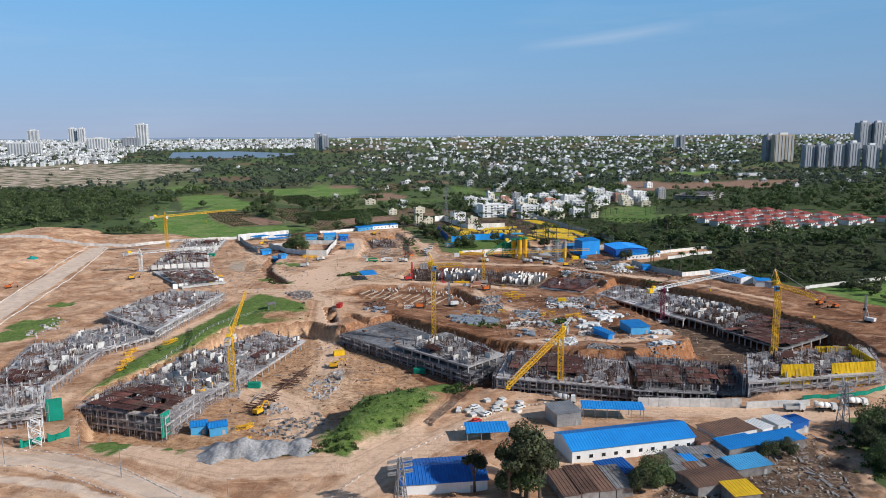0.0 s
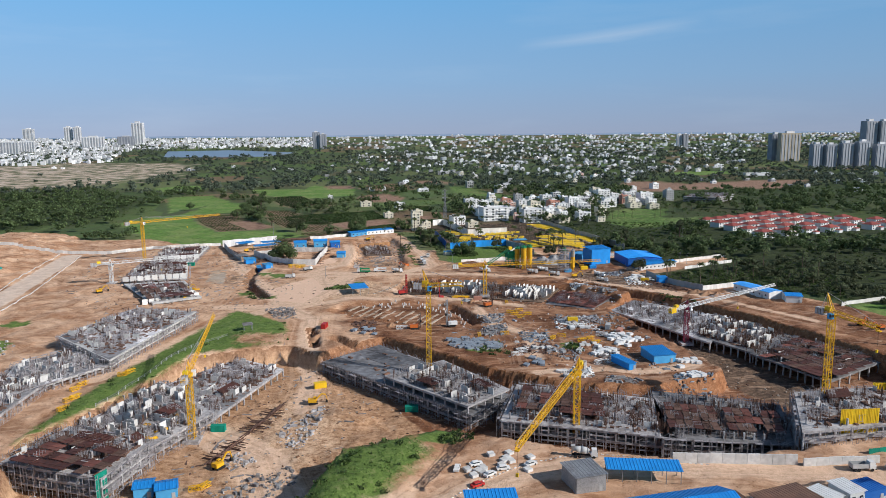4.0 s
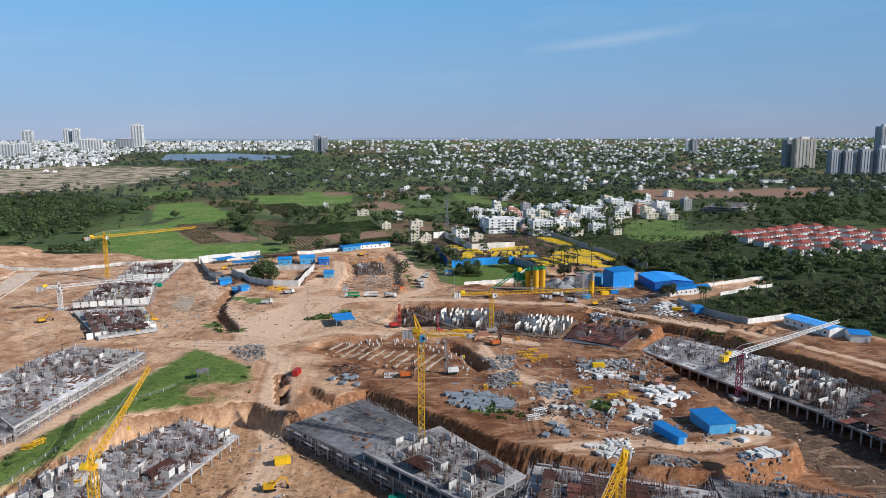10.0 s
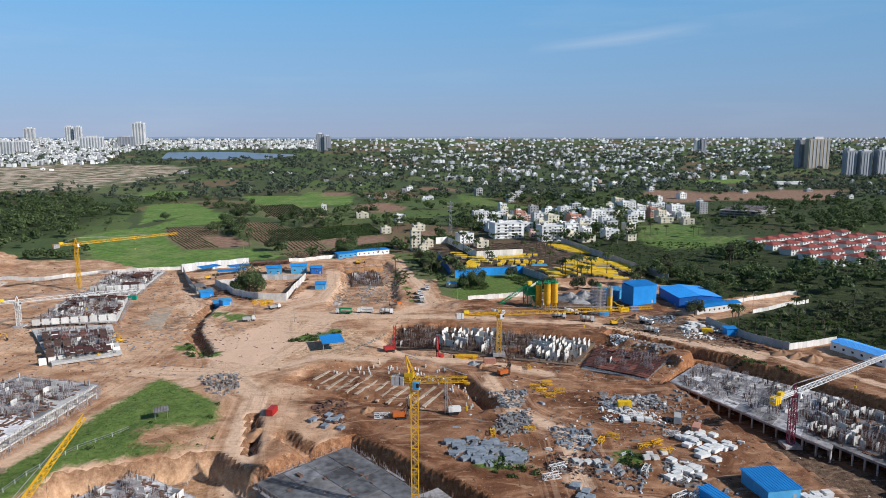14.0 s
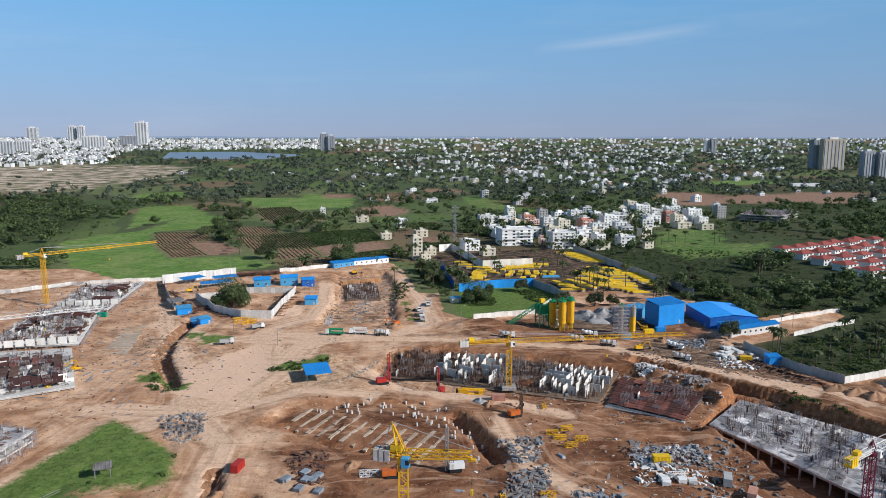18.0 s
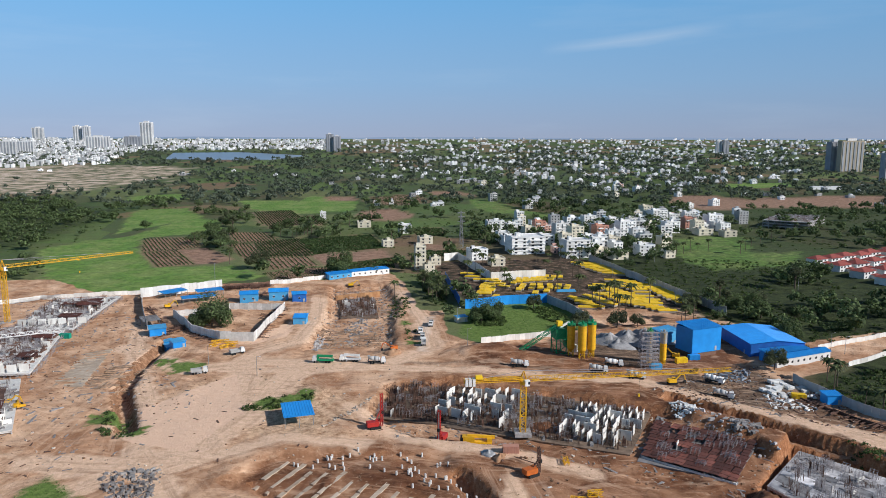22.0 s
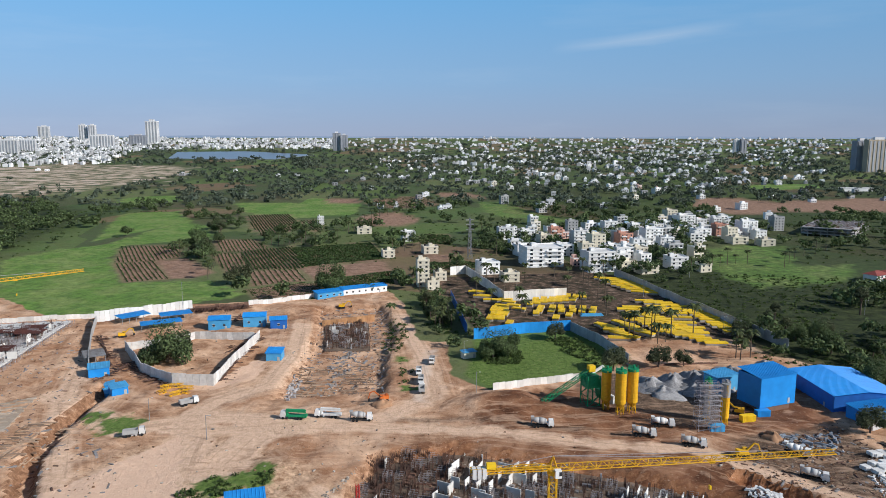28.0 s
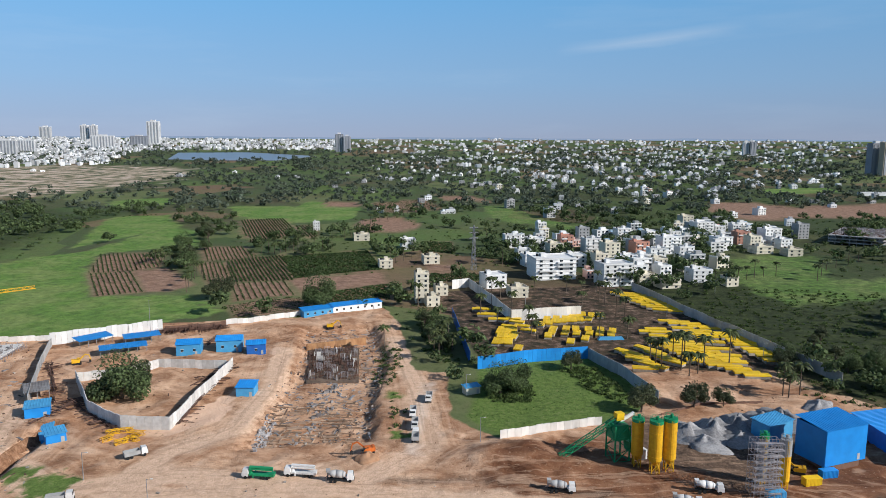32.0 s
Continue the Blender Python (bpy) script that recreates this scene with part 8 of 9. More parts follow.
city("suburb", "pale suburb houses scattered among trees",
     [([(-278.0, 2232.0), (-249.5, 3096.0), (320.4, 3648.0), (1654.1, 3644.0), (877.0, 2052.0), (524.5, 1824.0), (81.2, 1888.0)], 1100, 4, 9),
      ([(-111.8, 3208.0), (1097.3, 3508.0), (627.2, 1968.0), (180.2, 2036.0)], 480, 5, 11), ([(-293.0, 2104.0), (241.0, 2024.0), (124.5, 1396.0), (-123.5, 1364.0)], 34, 4, 8),
      ([(697.0, 2084.0), (1127.6, 1776.0), (781.4, 1244.0), (518.9, 1492.0)], 46, 4, 8), ([(392.1, 2004.0), (618.3, 1852.0), (428.1, 1292.0), (298.7, 1372.0)], 30, 5, 10),
      ([(-1297.6, 2384.0), (-365.6, 2356.0), (-330.0, 2136.0), (-909.4, 2220.0)], 26, 4, 7), ([(109.6, 1884.0), (378.7, 1936.0), (285.4, 1312.0), (104.5, 1276.0)], 16, 5, 10)], 4, 0.72, 1.0, suburb_panes)
tagged(new("suburb_window", suburb_panes.data("suburb_window", GLASS)), "dark windows of the suburb houses", "windows", kind="stuff")
single("warehouse", Mesh().box((0, 0, -1), (60, 16, 7)).box((0, 0, 6), (61, 17, 0.4)), PALEF, "long pale warehouse beside the tilled field", "warehouse", m=on((804.2, 1804.0), 0, 3))


# ---- power-line mast and poles ----
def pylon(p, h):
    ob = thing("power_pylon", "grey lattice power-line tower", "pylon", "", on(p, 0, 20))
    part("mast", Mesh().lattice((0, 0, -0.5), (0, 0, h), 3.6, 0.28, 2.6, taper=0.22, lace=0.16), GALV, ob)
    for z in (h * 0.72, h * 0.84, h * 0.95):
        part("cross_arm", Mesh().lattice((-3.6, 0, z), (3.6, 0, z), 0.6, 0.16, 0.8), GALV, ob)


pylon((38.4, 1012.0), 36)
pylon((1.7, 257.2), 15)
pylon((152.9, 302.2), 18)

# ---- vehicles ----
WHEEL = Mesh().tube((0, -0.16, 0), (0, 0.16, 0), 0.52, 0.52, 14)
WHEEL.tube((0, -0.18, 0), (0, 0.18, 0), 0.24, 0.24, 8)
WHEEL_ME = WHEEL.data("wheel", DARK)
TRACK_ME = Mesh().prism([(-1.7, -0.3), (1.7, -0.3), (2.0, 0), (1.7, 0.3), (-1.7, 0.3), (-2.0, 0)], 0, 0.6).data("track", DARK)


def wheels(ob, axles, half=1.05):
    for x in axles:
        for y in (-half, half):
            piece("wheel", WHEEL_ME, ob, pose(x, y, 0.52))


def truck_base(name, label, category, group, axles, length, cab_paint):
    ob = thing(name, label, category, group)
    part("chassis", Mesh().box((0, 0, 0.75), (length, 0.95, 0.3)), DARK, ob)
    front = length / 2
    cab = Mesh().box((front - 1.0, 0, 0.8), (2.0, 2.4, 1.3)).box((front - 1.08, 0, 2.1), (1.8, 2.3, 0.95), 0, None, 0.9)
    cb = part("cab", cab, cab_paint, ob, "truck cab")
    part("windscreen", Mesh().box((front - 0.12, 0, 2.12), (0.1, 1.95, 0.75)), GLASS, cb, "dark windscreen")
    part("bumper", Mesh().box((front + 0.06, 0, 0.55), (0.16, 2.4, 0.4)), DARK, cb)
    wheels(ob, axles)
    return ob


def make_mixer(drum_paint, label):
    ob = truck_base("concrete_mixer_truck", label, "mixer truck", "concrete mixer trucks", (2.9, -1.6, -2.9), 8.2, WHITE)
    dr = Mesh()
    for a, b, r0, r1 in ((1.5, 0.6, 0.75, 1.1), (0.6, -1.4, 1.1, 1.2), (-1.4, -3.7, 1.2, 0.6)):
        dr.tube((a, 0, 2.35 - 0.12 * a), (b, 0, 2.35 - 0.12 * b), r0, r1, 16)
    part("drum", dr, drum_paint, ob, "tilted mixing drum", True)
    part("hopper", Mesh().box((-3.7, 0, 3.0), (0.9, 1.2, 0.9), 0, None, 1.4), drum_paint, ob)
    part("chute", Mesh().bar((-3.7, 0, 2.0), (-4.7, 0.5, 1.1), 0.5, 0.2), GALV, ob)
    part("ladder", Mesh().bar((-4.0, 0.7, 0.8), (-4.0, 0.7, 3.2), 0.35, 0.08), GALV, ob)
    part("water_tank", Mesh().tube((1.9, -0.9, 1.6), (1.9, 0.9, 1.6), 0.35, 0.35, 10), WHITE, ob)
    return ob


def make_pump(paint, label):
    ob = truck_base("concrete_pump_truck", label, "pump truck", "concrete pump trucks", (3.6, -1.9, -3.2), 9.6, WHITE)
    part("deck", Mesh().box((-1.0, 0, 1.1), (7.0, 2.4, 0.5)), paint, ob)
    part("turret", Mesh().tube((2.2, 0, 1.6), (2.2, 0, 3.4), 0.55, 0.5, 12), paint, ob)
    for k, (y, z) in enumerate(((-0.45, 3.0), (0.45, 3.0), (-0.2, 3.55), (0.3, 3.6))):
        part("boom_arm", Mesh().bar((2.6, y, z), (-4.6 - 0.4 * (k % 2), y, z - 0.1), 0.42, 0.45), paint, ob)
    part("hopper", Mesh().box((-4.7, 0, 0.8), (1.0, 1.8, 1.0), 0, None, 1.2), paint, ob)
    for y in (-1.3, 1.3):
        part("outrigger", Mesh().box((1.2, y, 0.6), (0.4, 0.3, 1.1)), paint, ob)
    return ob


def make_tipper(paint, label):
    ob = truck_base("tipper_truck", label, "tipper truck", "tipper trucks", (2.6, -1.4, -2.6), 7.4, paint)
    b = Mesh()
    for s, e in (((-3.6, -1.2), (1.3, -1.2)), ((1.3, -1.1), (1.3, 1.1)), ((1.3, 1.2), (-3.6, 1.2)), ((-3.6, 1.1), (-3.6, -1.1))):
        b.wall(s, e, 0.12, 1.15, 2.5)
    b.box((-1.15, 0, 1.06), (4.9, 2.4, 0.12))
    part("tipping_body", b, GREYW, ob, "grey open tipping body")
    return ob


def make_car(paint, label):
    ob = thing("car", label, "car", "cars")
    part("body", Mesh().box((0, 0, 0.3), (4.2, 1.75, 0.65)).box((-0.2, 0, 0.95), (2.4, 1.6, 0.55), 0, None, 0.82), paint, ob)
    part("window", Mesh().box((-0.2, 0, 1.0), (2.3, 1.64, 0.34), 0, None, 0.9), GLASS, ob, "dark car windows")
    w = Mesh().tube((0, -0.1, 0), (0, 0.1, 0), 0.32, 0.32, 12).data("wheel", DARK)
    for x in (-1.3, 1.3):
        for y in (-0.82, 0.82):
            piece("wheel", w, ob, pose(x, y, 0.32))
    return ob


def make_digger(paint, label):
    ob = thing("excavator", label, "excavator", "excavators")
    for y in (-1.1, 1.1):
        piece("track", TRACK_ME, ob, pose(0, y, 0.0) @ Matrix.Diagonal((1, 1, 1.4, 1)))
    part("body", Mesh().box((-0.4, 0, 1.0), (3.4, 2.5, 1.3)).box((-1.7, 0, 1.0), (0.9, 2.3, 1.5)), paint, ob)
    cb = part("cab", Mesh().box((0.8, 0.7, 1.2), (1.5, 1.0, 1.7), 0, None, 0.9), paint, ob)
    part("cab_window", Mesh().box((0.9, 0.7, 1.9), (1.45, 1.04, 0.7)), GLASS, cb, "dark cab glass")
    part("boom", Mesh().bar((1.0, -0.2, 1.9), (3.6, -0.2, 4.4), 0.45, 0.5).bar((3.6, -0.2, 4.4), (5.2, -0.2, 3.9), 0.4), paint, ob)
    part("dipper", Mesh().bar((5.1, -0.2, 4.2), (5.9, -0.2, 1.6), 0.32), paint, ob)
    part("bucket", Mesh().box((5.6, -0.2, 0.5), (1.0, 1.1, 1.1), 0, None, 0.7), DARK, ob)
    return ob


def make_rig(paint, mast, label, h=14):
    ob = thing("piling_rig", label, "piling rig", "piling rigs")
    for y in (-1.2, 1.2):
        piece("track", TRACK_ME, ob, pose(0, y, 0.0) @ Matrix.Diagonal((1.1, 1, 1.4, 1)))
    part("body", Mesh().box((-0.8, 0, 1.0), (4.4, 2.6, 1.7)), paint, ob)
    part("cab", Mesh().box((1.2, 0.8, 1.0), (1.4, 1.0, 1.9)), paint, ob)
    part("mast", Mesh().lattice((2.6, 0, 0.6), (2.6, 0, h), 0.8, 0.2, 1.0), mast, ob, "upright drilling mast")
    part("brace", Mesh().bar((0.2, 0, 2.4), (2.4, 0, h * 0.55), 0.3), mast, ob)
    part("rotary_drive", Mesh().box((3.1, 0, h * 0.4), (0.9, 1.0, 1.2)), DARK, ob)
    part("kelly_bar", Mesh().tube((3.1, 0, 0.3), (3.1, 0, h * 0.95), 0.16, 0.16, 8), GALV, ob)
    return ob


def placed(ob, spots):
    """Puts a thing at the first spot and copies at the rest; spots: place, heading."""
    for k, (p, rz) in enumerate(spots):
        m = on(p, 0.02, rz)
        if k == 0:
            ob.matrix_basis = m
        else:
            copy_thing(ob, m)


placed(make_mixer(GREYW, "white concrete mixer truck with a dusty grey drum"), [((-9.0, 653.7), 4), ((57.7, 648.8), -4), ((92.6, 641.1), -8), ((107.7, 634.0), -12), ((137.6, 611.5), -28), ((63.0, 334.8), -10), ((-8.3, 640.3), 6)][:6])
placed(make_mixer(WHITE, "white concrete mixer truck with a clean white drum"), [((101.6, 649.8), -6), ((139.5, 627.0), -38), ((171.7, 324.9), 5), ((157.6, 321.0), 2)])
placed(make_pump(GREEN, "green concrete pump truck with folded boom"), [((-34.8, 655.1), 176)])
placed(make_pump(WHITE, "white concrete pump truck with folded boom"), [((-22.2, 657.0), 176)])
placed(make_tipper(WHITE, "white tipper truck with an empty grey body"), [((9.7, 707.3), 272), ((11.1, 696.1), 272), ((12.0, 685.2), 92), ((15.0, 723.5), 268), ((-79.2, 668.7), 38), ((146.1, 321.6), 0), ((-87.4, 638.3), 20)])
placed(make_car(WHITE, "white car parked on the site"), [((-88.4, 638.2), 10), ((31.2, 323.2), 40), ((21.3, 327.6), 80), ((44.7, 329.9), 30), ((108.6, 473.4), 30), ((108.9, 466.7), 30), ((27.5, 330.7), 20), ((35.7, 326.9), 10)])
placed(make_car(RED, "dark red car parked by the road"), [((26.9, 316.5), 30)])
placed(make_digger(ORANGE, "orange tracked excavator on loose earth"), [((246.9, 485.6), 30), ((251.4, 476.7), 200), ((-2.7, 671.3), 200), ((-282.4, 569.4), 20)])
placed(make_digger(YEL, "yellow tracked excavator on bare earth"), [((-149.4, 763.0), 30), ((-44.6, 834.6), 10), ((-58.7, 348.2), 60), ((-35.6, 406.7), 10), ((134.2, 663.7), 160), ((-208.0, 596.9), 40), ((-149.6, 597.9), 10), ((121.3, 626.3), 10)])
placed(make_rig(RED, RED, "red piling rig with an upright mast", 13), [((-2.6, 578.1), 20), ((21.9, 573.8), 250)])
placed(make_rig(WHITE, GALV, "white piling rig with a tall grey mast", 15), [((26.3, 496.2), 190), ((250.7, 443.0), 120)])
placed(make_rig(ORANGE, RUST, "orange crawler crane with a lattice boom", 9), [((50.5, 541.5), 30), ((6.4, 492.5), 10)])


def mobile_crane(p, rz):
    ob = thing("mobile_crane", "yellow mobile crane with its boom lowered", "mobile crane", "", on(p, 0, rz))
    part("chassis", Mesh().box((0, 0, 0.8), (11.5, 2.6, 0.8)), YEL, ob)
    part("cab", Mesh().box((5.0, 0, 1.5), (1.8, 2.4, 1.4)), YEL, ob)
    part("superstructure", Mesh().box((-2.6, 0, 1.7), (4.4, 2.5, 1.7)), YEL, ob)
    part("boom", Mesh().bar((-3.0, 0.4, 3.3), (6.8, 0.4, 3.0), 0.9, 1.0), YEL, ob, "telescopic boom")
    part("counterweight", Mesh().box((-5.0, 0, 1.7), (1.0, 2.6, 1.5)), DARK, ob)
    wheels(ob, (-4.6, -3.2, -1.0, 0.4, 3.0, 4.4), 1.15)


mobile_crane((34.1, 572.6), -3)

# ---- storage yard: stacks of yellow beams ----
PALE_TIMBER = mat("pale_timber", (0.56, 0.50, 0.42), (0.36, 0.30, 0.23), 0.85, 0.9, vary=0.3)


def beam_stack(n, ln, label):
    ob = thing("beam_stack", label, "stack of beams", "stacks of yellow beams")
    part("bearer", Mesh().box((0, 0, 0), (ln * 0.96, 1.3 * n, 1.2)), PALE_TIMBER, ob, "stacked pale timber below")
    me = Mesh().box((0, 0, 0), (ln, 1.24, 0.6)).data("beam", YEL2)
    for i in range(n):
        piece("beam", me, ob, pose(0, (i - (n - 1) / 2) * 1.3, 1.2))
    return ob


S3, S4 = beam_stack(3, 8.6, "stack of bright yellow beams on timber"), beam_stack(3, 11.5, "long stack of bright yellow beams on timber")
spots3, spots4 = [], []
ry = random.Random(12)
for a, b, n, deep, rz, long_ in (((74.2, 843.2), (99.4, 850.8), 5, 2, 80, 0), ((74.3, 824.3), (111.8, 819.8), 6, 2, 78, 0), ((39.0, 882.0), (56.8, 829.8), 4, 1, -20, 0), ((45.1, 806.1), (54.9, 804.2), 3, 3, 80, 1),
                               ((133.8, 929.0), (151.4, 874.2), 9, 2, -14, 1), ((132.7, 832.6), (156.7, 770.6), 11, 1, -6, 1), ((149.2, 837.0), (159.0, 813.6), 4, 1, -4, 1), ((128.2, 805.8), (148.3, 765.9), 9, 1, -6, 1),
                               ((108.4, 790.6), (117.4, 764.9), 8, 1, -48, 1), ((118.9, 798.1), (127.5, 772.3), 7, 1, -48, 1), ((168.3, 825.5), (176.9, 774.0), 8, 1, -5, 1), ((173.6, 816.4), (172.5, 805.3), 2, 1, 10, 0), ((145.4, 852.6), (167.4, 833.9), 5, 1, -5, 1), ((87.2, 867.2), (112.3, 862.4), 5, 1, 80, 0), ((139.1, 779.1), (160.7, 753.9), 7, 1, -6, 1), ((57.0, 856.0), (65.8, 824.0), 4, 1, -20, 0), ((140.2, 806.3), (148.9, 779.5), 5, 1, -40, 1), ((147.0, 906.1), (164.1, 870.2), 5, 1, -14, 1)):
    for i in range(n):
        for j in range(deep):
            p = lerp(a, b, (i + 0.5) / n)
            c, s = math.cos(radians(rz)), math.sin(radians(rz))
            off = (9.6 if long_ else 7.2) * j
            p = (p[0] + c * off + ry.uniform(-.7, .7), p[1] + s * off + ry.uniform(-.7, .7))
            (spots4 if long_ else spots3).append((p, rz + ry.uniform(-4, 4)))
spots4 += [(p, -8 + ry.uniform(-5, 5)) for p in [(43.5, 860.9), (49.6, 849.2), (40.6, 875.0), (129.9, 825.7), (133.3, 818.0), (150.7, 844.5), (158.3, 829.2), (167.5, 819.4), (171.2, 811.0), (157.4, 807.3), (157.2, 785.0), (156.0, 795.3), (180.8, 806.2), (176.0, 784.8), (177.1, 776.0), (137.2, 799.4), (139.1, 780.7), (112.0, 779.6), (111.4, 762.7)]]
spots3 += [(p, 78 + ry.uniform(-6, 6)) for p in [(49.0, 821.3), (54.7, 812.7), (56.4, 792.3), (73.2, 840.0), (77.9, 842.7), (82.7, 845.4), (87.6, 848.2), (92.4, 849.7), (97.1, 851.2), (101.9, 852.7), (74.3, 817.8), (84.5, 806.4), (93.1, 813.1), (102.4, 821.2), (107.9, 819.2)]]
placed(S3, spots3)
placed(S4, spots4)
tarp = thing("covered_stack", "stack under a light blue tarpaulin", "covered stack", "", on((106.6, 813.9), 0, 5))
part("tarpaulin", Mesh().box((0, 0, 0), (14, 2.6, 1.4), 0, None, 0.86), CYAN, tarp)


# ---- material yard ----
def stack(name, label, category, group, size, n, layers, material, gap=0.08):
    """A stack of equal pieces laid side by side in layers."""
    ob = thing(name, label, category, group)
    me = Mesh().box((0, 0, 0), (size[0], size[1], size[2])).data("pack", material)
    q = random.Random(len(label))
    for k in range(layers):
        for i in range(n - (k % 2)):
            piece("pack", me, ob, pose(q.uniform(-.15, .15), (i - (n - 1 - k % 2) / 2) * (size[1] + gap), k * size[2], 0, 0, q.uniform(-3, 3)))
    return ob


def spread(poly, n, seed, turn, jitter=12):
    q = random.Random(seed)
    return [(p, turn + q.uniform(-jitter, jitter)) for p in scatter(poly, n, seed)]


PANEL_M = mat("grey_shutter_panel", (0.30, 0.34, 0.38), (0.17, 0.19, 0.22), 0.6, 0.8)
placed(stack("panel_stack", "stack of blue-grey formwork panels", "panel stack", "panel stacks", (3.2, 1.1, 1.0), 2, 1, PANEL_M), spread([(22.3, 471.8), (38.7, 474.2), (49.7, 457.8), (42.8, 450.5), (25.1, 458.4)], 40, 21, 10, 20)
       + spread([(55.6, 436.5), (64.5, 438.5), (65.1, 428.0), (57.5, 426.2)], 8, 22, 70) + spread([(-29.6, 494.4), (-16.4, 500.7), (-13.2, 481.4), (-24.8, 484.7)], 8, 23, 60))
placed(stack("block_pallet", "white wrapped pallet of blocks", "pallet", "white pallets", (2.4, 1.3, 1.2), 2, 1, WHITE), spread([(103.9, 472.6), (114.6, 478.2), (124.5, 463.8), (116.3, 453.6), (105.0, 456.4)], 30, 24, 30)
       + spread([(94.0, 454.1), (104.6, 455.4), (102.1, 442.0), (91.7, 440.0)], 14, 25, 30) + spread([(158.2, 627.1), (173.4, 632.5), (170.0, 618.3), (156.0, 613.3)], 14, 35, 10) + spread([(126.0, 428.5), (137.4, 434.6), (136.0, 426.3), (125.0, 420.7)], 8, 26, 10)
       + spread([(119.8, 413.4), (131.0, 415.0), (131.3, 409.0), (119.0, 408.2)], 8, 27, 10) + spread([(88.8, 491.3), (106.0, 494.2), (104.0, 487.7), (89.8, 486.2)], 5, 28, 0))
placed(stack("tile_pallet", "pale grey pallet of stacked material", "pallet", "grey pallets", (2.2, 1.2, 0.9), 2, 1, CONC_NEW), spread([(64.5, 460.0), (73.1, 461.3), (73.2, 452.2), (64.7, 450.0)], 5, 29, 20)
       + spread([(87.3, 459.4), (96.0, 460.7), (93.0, 454.2), (86.9, 454.3)], 4, 30, 10) + spread([(70.1, 422.0), (79.7, 418.0), (83.9, 409.1), (71.0, 411.1)], 10, 31, 50)
       + spread([(164.6, 619.7), (175.9, 623.3), (173.2, 613.1), (161.1, 609.7)], 8, 32, 10) + spread([(21.2, 335.1), (48.3, 339.8), (44.1, 325.4), (24.7, 320.9)], 14, 33, 30))


def yard_frame(label, p, rz, paint, ln=6.0, w=1.6):
    """A crane mast section lying on the ground."""
    return single("lattice_section", Mesh().lattice((-ln / 2, 0, w / 2 + .05), (ln / 2, 0, w / 2 + .05), w, 0.2, w, lace=0.13), paint, label, "crane section", "crane sections", m=on(p, 0, rz))


for p, rz in (((70.8, 470.6), -10), ((95.7, 491.1), 5), ((55.6, 443.2), 20), ((58.7, 450.1), 25), ((91.9, 431.4), 30), ((96.5, 431.3), 40), ((85.9, 447.1), 60), ((103.7, 475.5), -20), ((-0.6, 493.6), 5)):
    yard_frame("white lattice crane section lying on the ground", p, rz, WHITE)
for p, rz in (((77.2, 470.4), 60), ((82.2, 473.2), -20), ((90.8, 464.6), 10), ((95.8, 467.2), 30), ((97.3, 461.8), 15), ((64.0, 520.6), 5), ((66.8, 514.3), 10), ((62.0, 524.6), -10), ((71.3, 518.8), 0), ((67.7, 528.5), 6), ((62.7, 550.5), 90),
              ((40.0, 477.1), 90), ((53.6, 479.7), 0), ((-57.1, 322.1), 70), ((-128.6, 395.8), 60), ((-127.5, 383.5), 60), ((-118.3, 424.6), 60), ((-94.8, 685.4), 30), ((-91.0, 688.0), 15), ((-85.9, 685.7), 5), ((-88.5, 678.5), 40), ((-85.7, 680.9), -10), ((-94.5, 680.6), 60),
              ((45.6, 558.4), 10), ((-61.8, 333.3), 20), ((-59.6, 335.2), 60), ((-133.3, 405.7), 60), ((-133.7, 413.0), 60), ((-129.9, 393.1), 60), ((-120.2, 421.6), 10)):
    yard_frame("yellow lattice frame lying on the ground", p, rz, YEL, 4.5, 1.4)
for label, p, rz, paint in (("grey steel shipping container", (109.8, 487.6), 70, GREYW), ("brick-red steel shipping container", (113.9, 479.4), 60, PINK), ("red steel crate rack", (-43.1, 498.0), 80, RED), ("red steel scrap skip", (45.3, 558.0), 0, PINK),
                            ("yellow steel container", (167.2, 609.0), -12, YEL2), ("yellow generator box", (134.8, 656.3), 10, YEL2), ("blue steel cabin", (142.9, 662.5), 10, BLUE), ("blue portable toilet cabin", (120.4, 648.2), 5, CYAN),
                            ("teal water tank box", (-177.5, 694.8), 0, NET), ("green electrical cabin", (7.6, 405.1), 0, NET), ("green net-covered box", (-68.0, 380.7), 0, NET), ("dark green cabin", (5.9, 397.9), 0, NET), ("yellow steel bin", (-35.3, 425.0), 20, YEL2), ("yellow steel bin", (93.6, 501.3), 0, YEL2)):
    c = thing("container", label + " on bare ground", "container", "containers", on(p, 0, rz))
    rb = Mesh().box((0, 0, 0), (5.4, 2.4, 2.5))
    for i in range(12):
        for y in (-1.22, 1.22):
            rb.box((-2.5 + 0.45 * i, y, 0.1), (0.16, 0.08, 2.3))
    part("body", rb, paint, c, "ribbed steel body")
    part("door", Mesh().box((2.74, 0, 0.1), (0.08, 2.1, 2.2)), paint, c)

